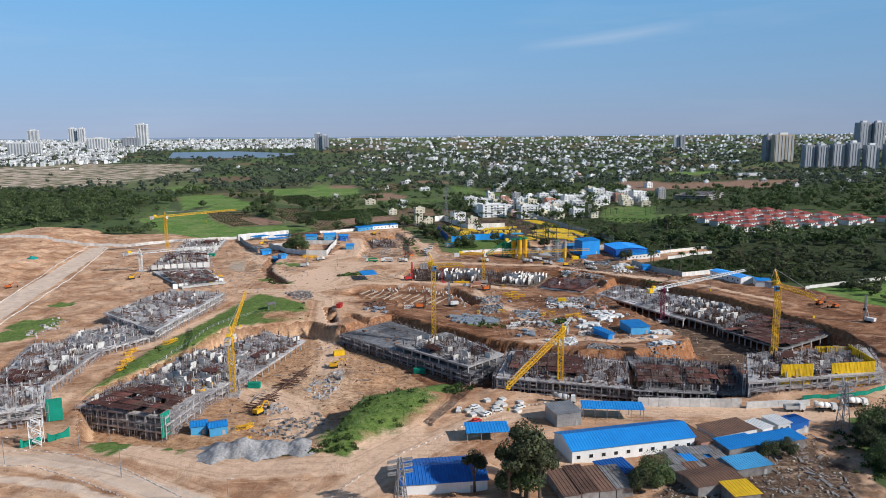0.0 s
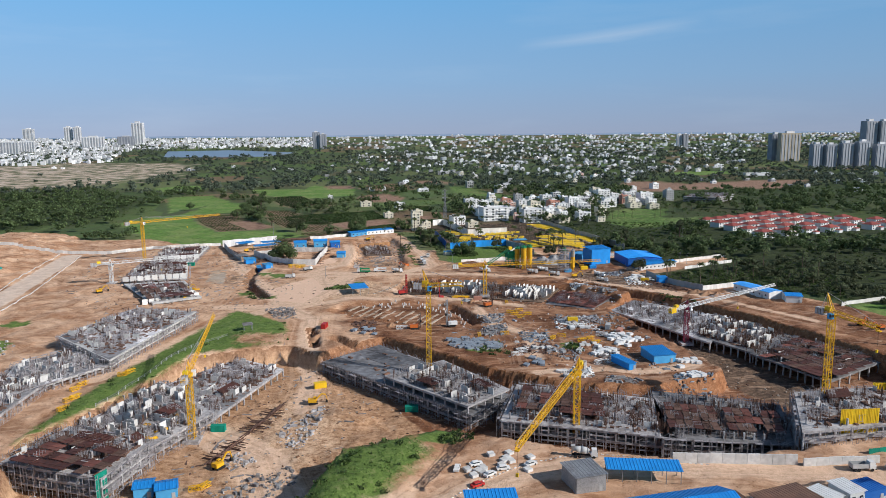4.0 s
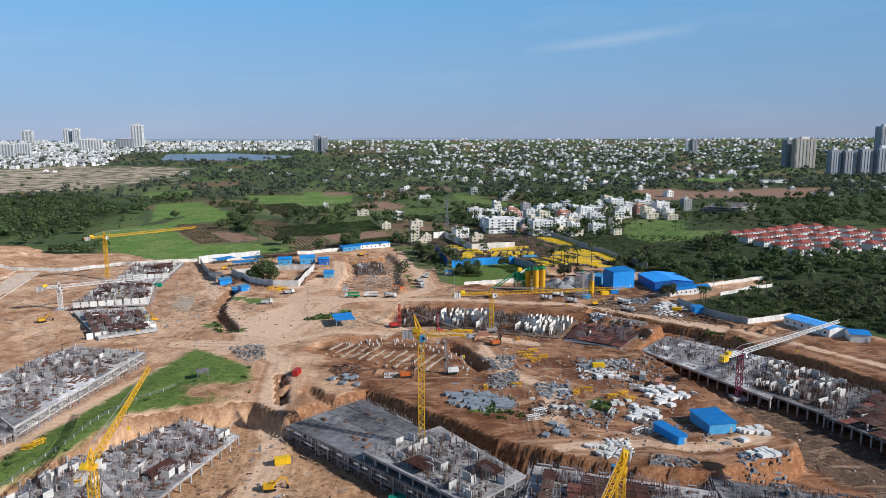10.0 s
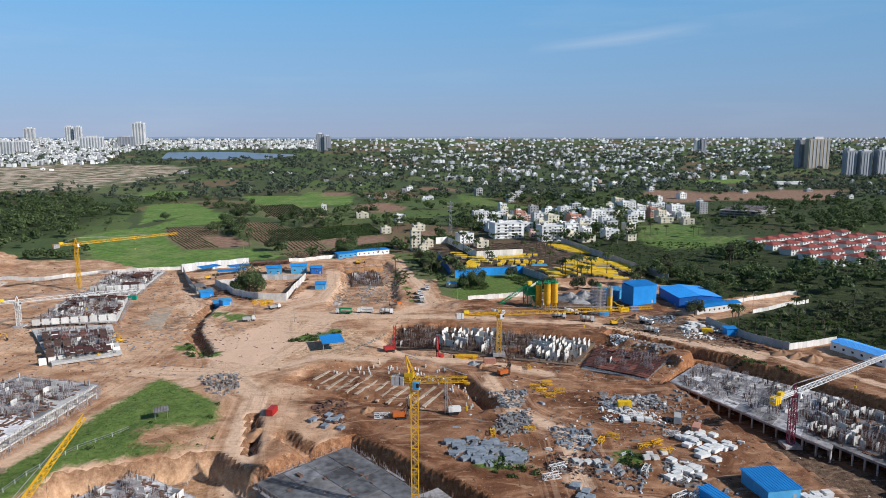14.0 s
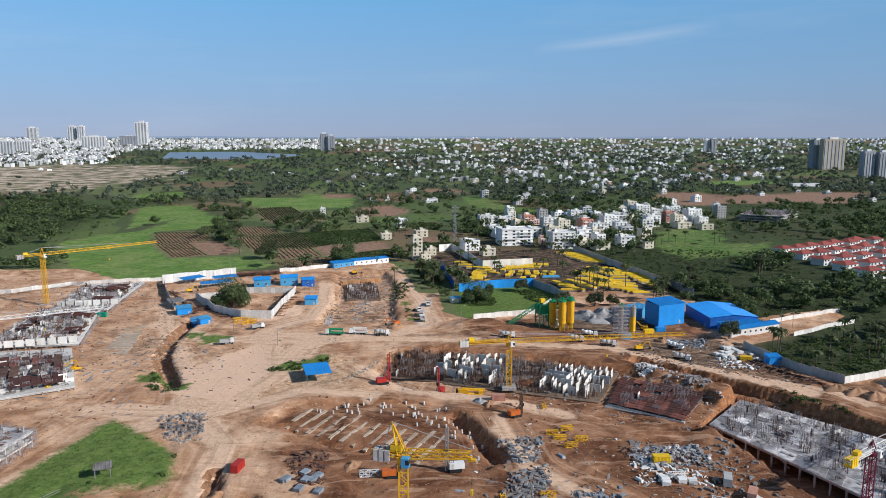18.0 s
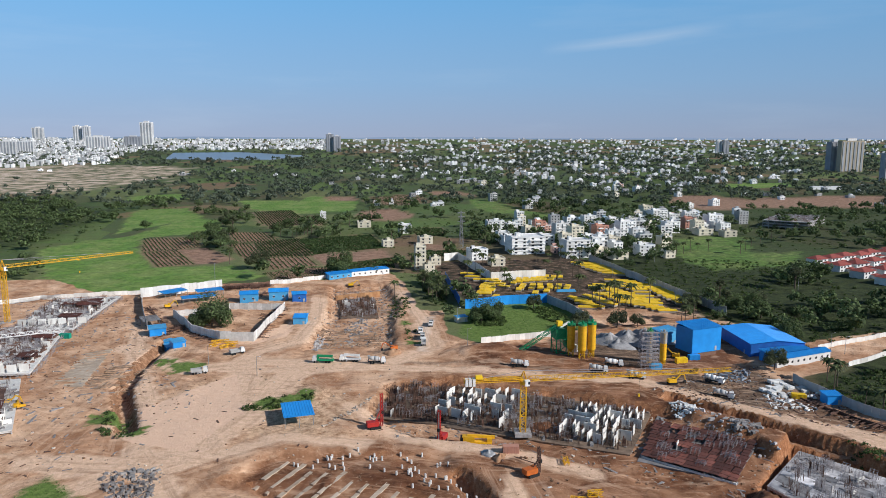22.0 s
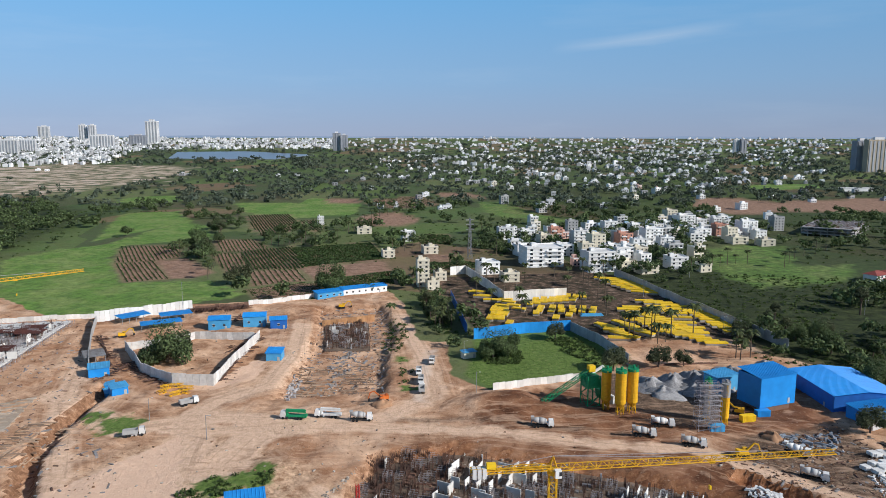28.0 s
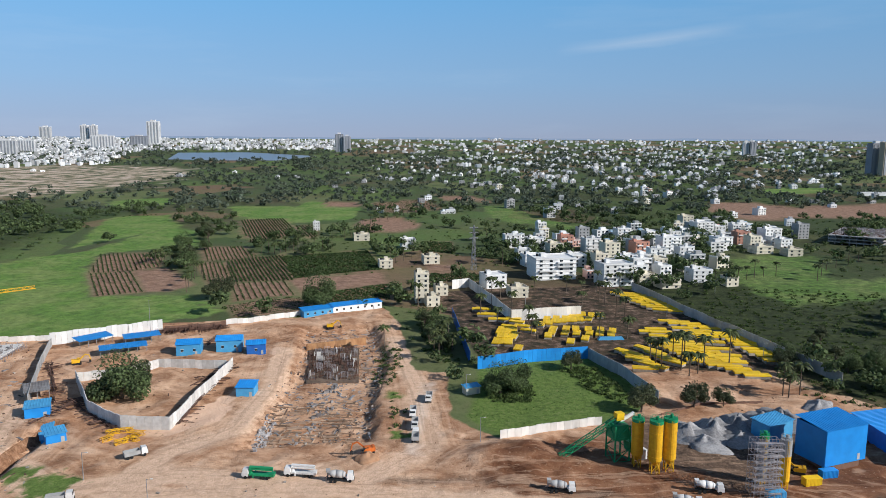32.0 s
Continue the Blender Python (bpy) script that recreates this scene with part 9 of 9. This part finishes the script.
# ---- foundations in the basin ----
BUFF = mat("buff_concrete", (0.56, 0.46, 0.36), (0.36, 0.27, 0.19), 0.9, 0.5)
strips = thing("strip_foundation", "parallel pale concrete foundation strips in red earth", "foundation")
for k in range(12):
    a, b = lerp((-36.4, 537.3), (13.2, 505.4), k / 11), lerp((-28.2, 556.6), (24.8, 531.5), k / 11)
    cuts = [0.0, 0.22 + 0.1 * math.sin(5 * k), 0.55 + 0.08 * math.cos(3 * k), 0.9 + 0.1 * math.sin(2 * k)]
    for u0, u1 in zip(cuts, cuts[1:]):
        p0, p1 = lerp(a, b, u0 + 0.012), lerp(a, b, u1 - 0.012)
        zc = gz(*lerp(p0, p1, 0.5))
        part("strip", Mesh().wall(p0, p1, 1.3 + 0.3 * math.sin(4 * k + 9 * u0), zc - 0.6, zc + 0.16 + 0.1 * math.sin(7 * k + 5 * u0)), BUFF, strips)
stubs = thing("pile_head_field", "rows of small pale concrete pile heads in red earth", "pile heads")
pm = Mesh().tube((0, 0, -0.4), (0, 0, 1.3), 0.35, 0.33, 10).data("pile_head", CONC_NEW)
for k, p in enumerate(scatter([(-38.8, 553.3), (-0.3, 561.8), (22.5, 556.4), (41.7, 513.5), (35.9, 499.4), (22.1, 529.7), (0.5, 545.8)], 62, 5)):
    piece("pile_head", pm, stubs, on(p))


CLOD = mat("dug_earth", (0.33, 0.195, 0.115), (0.16, 0.085, 0.048), 0.95, 0.05, bump=0.4, vary=0.35)
# ---- loose debris ----
def debris(name, label, zones, lo, hi, material, seed, flat=0.5, long_=1.6, category="debris"):
    """Broken pieces strewn over the ground, joined."""
    q = random.Random(seed)
    m = Mesh()
    for poly, n in zones:
        for x, y in scatter(poly, n, q.randint(0, 99999)):
            s = lo + (hi - lo) * q.random() ** 2
            z = gz(x, y)
            m.box((x, y, z - 0.1), (s * q.uniform(0.7, long_), s * q.uniform(0.5, 1.0), 0.1 + s * flat * q.uniform(0.5, 1.2)), q.uniform(0, 3.14), None, q.uniform(0.6, 1.0))
    return tagged(new(name, m.data(name, material)), label, category, kind="stuff")


OPEN = [(-92.9, 617.6), (-59.4, 656.3), (-0.5, 656.8), (77.4, 641.0), (42.2, 531.0), (-5.1, 558.0), (-65.2, 545.1)]
YARD_M = [(22.7, 493.0), (54.3, 537.3), (90.6, 519.9), (121.2, 497.2), (135.8, 424.3), (108.0, 410.2), (77.2, 421.8), (44.0, 443.5)]
NEAR = [(-75.5, 345.2), (-70.9, 417.5), (-45.1, 456.5), (-5.6, 405.2), (-22.4, 354.7), (-48.3, 322.4)]
WEST = [(-240.8, 611.4), (-287.1, 787.2), (-181.8, 782.7), (-77.6, 605.4), (-82.3, 546.5), (-113.8, 537.6), (-141.3, 481.4)]
EASTR = [(109.6, 619.2), (169.0, 658.3), (182.6, 600.6), (178.2, 568.5), (154.6, 588.8)]
CAMP = [(92.5, 293.5), (142.0, 300.3), (131.4, 257.3), (72.4, 259.8)]
debris("broken_stone", "pale broken stone and concrete rubble", [(OPEN, 110), (YARD_M, 230), (NEAR, 120), (WEST, 700), (EASTR, 160), (PIT_NORTH, 300), (PIT_CAST, 500), (CAMP, 500), (PIT_RING, 700), (SITE[:24], 160), ([(-10, 596), (-24, 575), (-12, 600), (-4, 618)], 120), ([(-80.0, 548.0), (-66.0, 548.0), (-62.0, 520.0), (-70.0, 514.0)], 160)], 0.2, 0.9, RUBBLE, 1)
debris("earth_clods", "lumps of dug brown earth", [(OPEN, 90), (YARD_M, 160), (NEAR, 200), (WEST, 500), (EASTR, 260), (PIT_NORTH, 250), (PIT_CAST, 450), (PIT_RING, 700), (SITE[:24], 250), (CENTRAL, 500)], 0.2, 1.1, CLOD, 11, 0.4, 1.5, "earth")
debris("shutter_part", "blue-grey and dark formwork parts strewn over the material yard", [(YARD_M, 60), ([(22.3, 471.8), (38.7, 474.2), (49.7, 457.8), (42.8, 450.5), (25.1, 458.4)], 130), ([(88.9, 512.2), (109.8, 515.5), (110.4, 500.9), (88.0, 498.0)], 90)], 0.5, 1.6, PANEL_M, 13, 0.5, 3.0)
debris("frame_part", "white steel frame parts strewn over the material yard", [(YARD_M, 40), ([(94.0, 454.1), (104.6, 455.4), (102.1, 442.0), (91.7, 440.0)], 60)], 0.4, 1.2, WHITE, 14, 0.6, 3.0)
debris("dark_offcuts", "dark timber and rusty steel offcuts", [(OPEN, 40), (YARD_M, 120), (NEAR, 60), (WEST, 600), (EASTR, 420), (PIT_NORTH, 260), (CAMP, 420), (PIT_RING, 500), (SITE[:24], 160)], 0.25, 0.9, RUST, 2, 0.3, 4.0)
debris("planks", "grey scaffold planks and shutter boards lying about", [(YARD_M, 60), (NEAR, 90), (WEST, 420), (EASTR, 90), (PIT_NORTH, 420), (PIT_CAST, 260), (CAMP, 200), ([(88.1, 519.9), (108.7, 511.7), (109.3, 497.5), (86.4, 501.5)], 160)], 0.6, 1.4, TIN, 3, 0.2, 5.0)
YARD_HEAPS = [[(60.5, 484.8), (76.2, 480.3), (72.8, 462.4), (61.5, 466.2)],
              [(82.8, 500.5), (105.6, 495.4), (104.6, 487.2), (82.9, 488.0)],
              [(94.6, 455.0), (107.4, 451.4), (100.5, 436.5), (88.3, 439.8)],
              [(58.6, 462.9), (74.5, 459.0), (69.1, 443.4), (54.3, 448.7)],
              [(71.5, 455.8), (88.4, 448.9), (80.3, 434.3), (70.0, 442.2)],
              [(118.9, 412.3), (137.9, 414.1), (134.3, 404.8), (117.1, 403.1)],
              [(78.4, 426.2), (86.0, 423.3), (84.6, 411.0), (74.3, 409.0)],
              [(90.5, 410.8), (103.4, 408.1), (100.4, 402.3), (86.6, 404.1)],
              [(82.7, 514.0), (109.1, 508.4), (106.7, 499.6), (83.1, 502.2)],
              [(41.5, 520.2), (59.0, 524.4), (53.5, 501.5), (42.8, 501.9)],
              [(139.9, 643.0), (164.4, 647.3), (156.5, 629.9), (136.7, 628.0)],
              [(154.2, 612.0), (178.4, 615.7), (168.3, 595.7), (151.5, 597.5)],
              [(23.3, 472.0), (50.7, 469.2), (52.7, 456.1), (35.5, 450.3), (25.0, 462.9)],
              [(-30.0, 507.8), (-15.7, 510.7), (-14.1, 487.7), (-22.1, 485.2)],
              [(43.2, 494.9), (56.9, 500.3), (55.0, 478.8), (43.5, 476.5)],
              [(86.1, 512.0), (96.1, 515.1), (91.4, 496.9), (84.4, 499.9)],
              [(112.3, 603.8), (123.2, 606.4), (120.7, 594.8), (111.8, 591.2)],
              [(132.1, 586.5), (142.2, 584.7), (135.6, 574.9), (126.7, 578.5)]]
for k, poly in enumerate(YARD_HEAPS):
    debris("yard_scrap", "heap of steel shutters, props and frames", [(poly, 110)], 0.4, 1.2, (PANEL_M, WHITE, TIN, RUST, GALV)[k % 5], 60 + k, 0.7, 4.0)
    debris("yard_scrap", "loose dark shutters and boards", [(poly, 40)], 0.4, 1.2, (TIN, RUST, TIN_RUST)[k % 3], 90 + k, 0.6, 3.0)
for k, (poly, n) in enumerate((([(-46.0, 378.3), (-35.2, 396.0), (-29.7, 405.8), (-29.2, 383.3), (-33.3, 361.5), (-42.3, 364.5)], 150), ([(-56.0, 329.0), (-48.6, 341.0), (-34.0, 347.0), (-30.2, 335.9), (-40.7, 322.5)], 130), ([(-62.2, 355.5), (-52.5, 362.4), (-47.1, 352.3), (-55.6, 345.8)], 60), ([(-85.0, 541.8), (-68.4, 545.3), (-63.6, 527.2), (-67.4, 516.4), (-76.4, 522.8)], 260),
                              ([(118.7, 600.1), (132.0, 585.9), (140.4, 559.0), (130.8, 563.5), (117.1, 585.8)], 90), ([(39.4, 483.1), (53.7, 498.9), (55.9, 488.9), (45.2, 474.1)], 160),
                              ([(88.9, 512.2), (109.8, 515.5), (110.4, 500.9), (88.0, 498.0)], 200), ([(-34.5, 726.8), (-26.7, 772.0), (-21.5, 763.8), (-24.2, 703.3), (-28.3, 692.6)], 120),
                              ([(-44.7, 679.3), (-46.4, 707.6), (-41.8, 703.9), (-40.9, 673.1)], 120), ([(90.4, 510.6), (130.0, 524.6), (121.7, 486.1), (89.1, 467.6)], 200), ([(-206.8, 448.6), (-203.8, 485.0), (-190.9, 465.2), (-194.7, 437.1)], 60))):
    debris("rubble_pile", "pile of grey broken concrete and scrap", [(poly, n)], 0.4, 1.4, TIN if k % 2 else CONC, 20 + k, 0.7, 2.2)
def sheeted_bank(p, ln, w, h, rz):
    """A long spoil bank under grey sheets, with folds, sags and a ragged hem."""
    m = Mesh()
    nu, nv = 110, 22
    qf = np.random.RandomState(3)
    ph = qf.uniform(0, 6.28, 12)
    for i in range(nu + 1):
        for j in range(nv + 1):
            u, v = i / nu * 2 - 1, j / nv * 2 - 1
            swell = (1 - abs(u) ** 2.5) * (0.62 + 0.25 * math.sin(5 * u + ph[0]) + 0.16 * math.sin(13 * u + ph[1]))
            fold = 0.30 * abs(math.sin(21 * u + 3.2 * v + ph[2])) + 0.22 * abs(math.sin(34 * u - 4.5 * v + ph[3])) + 0.16 * abs(math.sin(9 * v + 15 * u + ph[4]))
            z = h * swell * max(0.0, 1 - v * v) ** 0.8 + fold * (1 - abs(u) ** 3) * (1 - 0.5 * abs(v)) - 0.35
            m.v.append((u * ln / 2 + 0.5 * math.sin(7 * v + ph[5]), v * w / 2 * (1 + 0.22 * math.sin(8 * u + ph[6]) + 0.1 * math.sin(19 * u + ph[7])), z))
    for i in range(nu):
        for j in range(nv):
            a = i * (nv + 1) + j
            m.f.append((a, a + nv + 1, a + nv + 2, a + 1))
    return single("spoil_bank", m, GRAVEL, "long spoil bank under folded grey sheets beside the road", "heap", "heaps", m=on(p, 0.0, rz), smooth=True)


sheeted_bank((-47.0, 296.5), 40, 13, 4.6, 6)
heap("teal tarpaulin-covered heap on the hillside", (-317.1, 666.1), 6, 5, 2.2, TEAL, 4, "covered_heap")
for k, (p, rx, h) in enumerate([((-2.8, 669.6), 5, 1.8), ((-44.9, 482.2), 6, 2), ((-14.6, 455.2), 5, 2.0), ((41.4, 554.0), 3, 1.4), ((-6.9, 500.5), 4, 1.5), ((137.6, 641.5), 5, 2)]):
    heap("heap of tipped orange-brown earth", p, rx, rx * 0.7, h, SOIL_M, 30 + k, "earth_mound", 20 * k)
for k, p in enumerate(((188.9, 569.8), (194.7, 566.0), (199.6, 561.2))):
    heap("heap of freshly tipped red-brown earth", p, 6, 4.5, 2.2, CLOD, 70 + k, "earth_mound", 30 * k)
heap("small heap of grey scrap", (37.6, 557.1), 3.2, 2.2, 1.4, GALV, 61, "scrap_heap")
# stacked rusty steel bars beside the huts
bars = Mesh()
qb = random.Random(4)
for a, b, n in (((-131.2, 817.0), (-103.5, 827.4), 220), ((-128.4, 717.1), (-97.2, 690.2), 50), ((-165.8, 766.6), (-140.0, 729.6), 30), ((-84.1, 738.6), (-76.9, 761.7), 40), ((166.4, 610.0), (184.9, 574.9), 130), ((-55.6, 376.0), (-48.4, 403.4), 70), ((-62.6, 353.1), (-56.9, 367.9), 40), ((-99.8, 797.0), (-100.4, 807.4), 30), ((95.0, 768.9), (107.4, 790.6), 1), ((-129.1, 696.2), (-122.9, 716.5), 30), ((-75.8, 697.1), (-76.6, 746.1), 60), ((-161.5, 764.0), (-133.3, 716.3), 40), ((46.3, 552.5), (69.9, 531.3), 1)):
    for k in range(n):
        p = lerp(a, b, qb.random())
        t = math.atan2(b[1] - a[1], b[0] - a[0]) + qb.choice((0, 0, 1.57)) + qb.uniform(-.12, .12)
        z, l2 = gz(*p) + qb.uniform(0.1, 2.4 if n > 150 else 1.1), qb.uniform(2.5, 5.5)
        bars.bar((p[0] - l2 * math.cos(t), p[1] - l2 * math.sin(t), z), (p[0] + l2 * math.cos(t), p[1] + l2 * math.sin(t), z), 0.22)
tagged(new("steel_bar_stack", bars.data("steel_bar_stack", RUST)), "long rusty reinforcing bars stacked on the ground", "steel bars", kind="stuff")

stair = thing("stair_tower", "white steel stair tower beside the near frame", "scaffold", "", on((-122.6, 303.5), 0, 15))
part("tower_frame", Mesh().lattice((0, 0, -0.2), (0, 0, 9.6), 3.6, 0.2, 1.9, lace=0.12), WHITE, stair)
for k in range(5):
    part("flight", Mesh().bar((-1.4 if k % 2 else 1.4, 0, 1.9 * k), (1.4 if k % 2 else -1.4, 0, 1.9 * (k + 1)), 1.0, 0.14), WHITE, stair)
for a, b in (((-127.5, 302.0), (-122.8, 306.5)), ((-120.3, 305.5), (-115.8, 311.5))):
    hung = thing("debris_net", "sagging teal debris net by the stair tower", "safety net", "debris nets")
    m = Mesh()
    for i in range(9):
        x, y = lerp(a, b, i / 8)
        zt = gz(x, y) + 3.4 - 1.6 * math.sin(math.pi * i / 8) + 0.25 * math.sin(5 * i)
        m.v += [(x, y, gz(x, y) - 0.1), (x + 0.12, y - 0.1, zt), (x + 0.3, y - 0.2, zt), (x + 0.25, y - 0.15, gz(x, y) - 0.1)]
    for i in range(8):
        m.f += [(4 * i + k, 4 * i + 4 + k, 4 * i + 4 + (k + 1) % 4, 4 * i + (k + 1) % 4) for k in range(4)]
    part("net", m, NET, hung)

def wire_fence(label, line, gap=5.0, h=1.6):
    """Slim posts with two rails along a line."""
    ob = thing("fence", label, "fence", "fences")
    post = Mesh().box((0, 0, -0.3), (0.14, 0.14, h + 0.3)).data("post", WHITE)
    for a, b in zip(line, line[1:]):
        n = max(1, int(math.dist(a, b) / gap))
        for i in range(n):
            p, q = lerp(a, b, i / n), lerp(a, b, (i + 1) / n)
            piece("post", post, ob, on(p))
            za, zb = gz(*p), gz(*q)
            part("rail", Mesh().bar((*p, za + h * 0.9), (*q, zb + h * 0.9), 0.09).bar((*p, za + h * 0.45), (*q, zb + h * 0.45), 0.09), GALV, ob)


wire_fence("slim white post and rail fence on the green bank", [(-115.9, 385.3), (-112.6, 398.3), (-110.2, 419.7), (-107.4, 445.4), (-101.5, 465.5), (-90.7, 480.8)])
wire_fence("slim white post and rail fence above the cut", [(-85.1, 447.2), (-74.2, 450.9), (-61.6, 455.9), (-58.4, 466.6)])
shed("small grey tin shelter on the green terrace", (-84.3, 489.1), (-80.3, 490.7), 3.0, 2.4, 0.5, roof=TIN, mono=True, opened=True)
panel_wall("white precast wall beside the paddies", [(262.0, 529.9), (299.0, 544.0), (350.8, 562.3)], 2.2, WHITEWALL, 4.0)

# ---- poles, kerbs ----
def pole(label, p, h, lamp=False):
    ob = thing("lamp_post" if lamp else "pole", label, "post", "poles", on(p))
    part("shaft", Mesh().tube((0, 0, -0.5), (0, 0, h), 0.16, 0.09, 8), GALV, ob)
    part("arm", Mesh().bar((0, 0, h - 0.2), (1.3, 0, h), 0.09), GALV, ob)
    if lamp:
        part("lamp", Mesh().box((1.5, 0, h - 0.05), (0.7, 0.3, 0.12)), WHITE, ob)


pole("tall slender grey mast behind the huts", (-133.4, 806.0), 21)
for p in ((-103.3, 314.7), (-108.3, 302.7), (-84.5, 279.3), (-46.5, 259.2), (-125.8, 290.0), (-87.7, 651.9), (34.6, 683.2), (-60.8, 635.9), (30.1, 729.2), (216.6, 677.1), (219.5, 669.6), (201.6, 930.9), (150.5, 866.0), (69.0, 891.6), (171.3, 779.6), (270.6, 821.6)):
    pole("grey street lamp post", p, 9, True)
stone = Mesh().box((0, 0, -0.2), (0.8, 0.22, 0.5)).data("kerb_stone", WHITE)
stone_d = Mesh().box((0, 0, -0.2), (0.7, 0.2, 0.45)).data("kerb_stone", GREYW)
for label, line in (("grey and white painted kerb stones along the road", [(-136.5, 299.6), (-121.8, 299.8), (-102.7, 294.6), (-83.4, 283.0), (-60.0, 264.5)]), ("grey and white painted kerb stones along the road", [(-130.0, 288.6), (-115.5, 287.9), (-96.7, 278.1), (-74.0, 263.5)]),
                    ("grey and white painted kerb stones on the bend", [(100.2, 327.2), (63.4, 337.2), (45.0, 332.2), (28.8, 319.6), (10.0, 300.8), (-2.8, 288.5)]), ("grey and white painted kerb stones on the bend", [(-11.0, 278.0), (-19.4, 262.8)])):
    ob = thing("kerb", label, "kerb", "kerbs")
    n = 0
    for a, b in zip(line, line[1:]):
        ln = math.hypot(b[0] - a[0], b[1] - a[1])
        for i in range(int(ln / 1.7)):
            p = lerp(a, b, i * 1.7 / ln)
            piece("kerb_stone", stone if n % 2 else stone_d, ob, on(p, 0, heading(a, b)))
            n += 1
for label, line in (("pale concrete road edge of the hill road", [(-224.6, 438.8), (-236.8, 503.7), (-256.1, 608.4), (-291.6, 749.3)]), ("pale concrete road edge of the hill road", [(-252.9, 475.0), (-261.7, 523.3), (-288.3, 638.5), (-314.2, 758.1)])):
    panel_wall(label, line, 0.35, CONC_NEW, 6.0, 0.5, "road_edge", posts=False)
# shutters on the decks: yellow pieces among the frames
for k, (poly, n, z) in enumerate((([(-98.8, 362.2), (-97.6, 380.1), (-76.8, 386.8), (-76.8, 368.0), (-88.4, 351.8)], 13, -2.2), ([(-158.2, 482.0), (-177.6, 521.4), (-172.2, 521.2), (-151.0, 481.7)], 2, 0), ([(-152.5, 598.4), (-149.4, 604.6), (-140.7, 595.5), (-144.2, 586.8)], 4, 1.6), ([(-153.3, 578.6), (-147.1, 590.8), (-138.3, 572.2), (-146.8, 566.7)], 5, 1.6))):
    for i, p in enumerate(scatter(poly, n, 50 + k)):
        single("wall_shutter", Mesh().box((0, 0, 0), (3.0, 1.2, 0.25)).box((0, 0, 0.25), (2.8, 0.15, 0.5)), YEL, "yellow steel wall shutter lying on the slab", "shutter", "yellow shutters", m=pose(p[0], p[1], z + 0.02 + 0.004 * i, 0, 0, 40 * i))

LINING = [(-144.1, 620.7), (-131.5, 620.7), (-143.8, 675.7), (-152.6, 667.8)]
lining = thing("shutter_board_rows", "rows of pale shutter boards laid beside a trench", "boards")
part("apron", Mesh().prism(LINING, gz(*LINING[0]) - 0.5, gz(*LINING[2]) + 0.12), BUFF, lining, "pale concrete apron")
lb = Mesh().box((0, 0, 0), (3.6, 1.1, 0.28)).data("board", BUFF)
ql = random.Random(15)
for i in range(5):
    for j in range(12):
        if ql.random() < 0.85:
            x, y = quad_at(LINING, (i + 0.5) / 5, (j + 0.5) / 12)
            piece("board", lb, lining, on((x, y), 0.05, 8 + ql.uniform(-5, 5)))

baulks = Mesh()
qk = random.Random(9)
for a, b, c2, d2, n in (((-48.7, 720.9), (-14.4, 729.0), (-7.8, 680.3), (-39.8, 677.8), 240), ((-22.3, 787.9), (-11.9, 798.6), (-3.8, 744.2), (-12.0, 729.1), 60), ((-109.5, 617.4), (-110.2, 655.9), (-130.4, 647.2), (-135.6, 617.2), 110)):
    for k in range(n):
        x, y = quad_at([a, b, c2, d2], qk.random(), qk.random())
        t, l2 = qk.choice((0.05, 0.1, 0.0, 1.5)) + qk.uniform(-.12, .12), qk.uniform(1.0, 4.0)
        z = gz(x, y) + 0.12
        baulks.bar((x - l2 * math.cos(t), y - l2 * math.sin(t), z), (x + l2 * math.cos(t), y + l2 * math.sin(t), z), qk.uniform(0.25, 0.7), 0.3)
tagged(new("baulk_timber", baulks.data("baulk_timber", mat("muddy_board", (0.50, 0.36, 0.25), (0.20, 0.115, 0.068), 0.9, 0.4, vary=0.35))), "rows of pale baulks and kerbs laid on the earth", "baulks", kind="stuff")
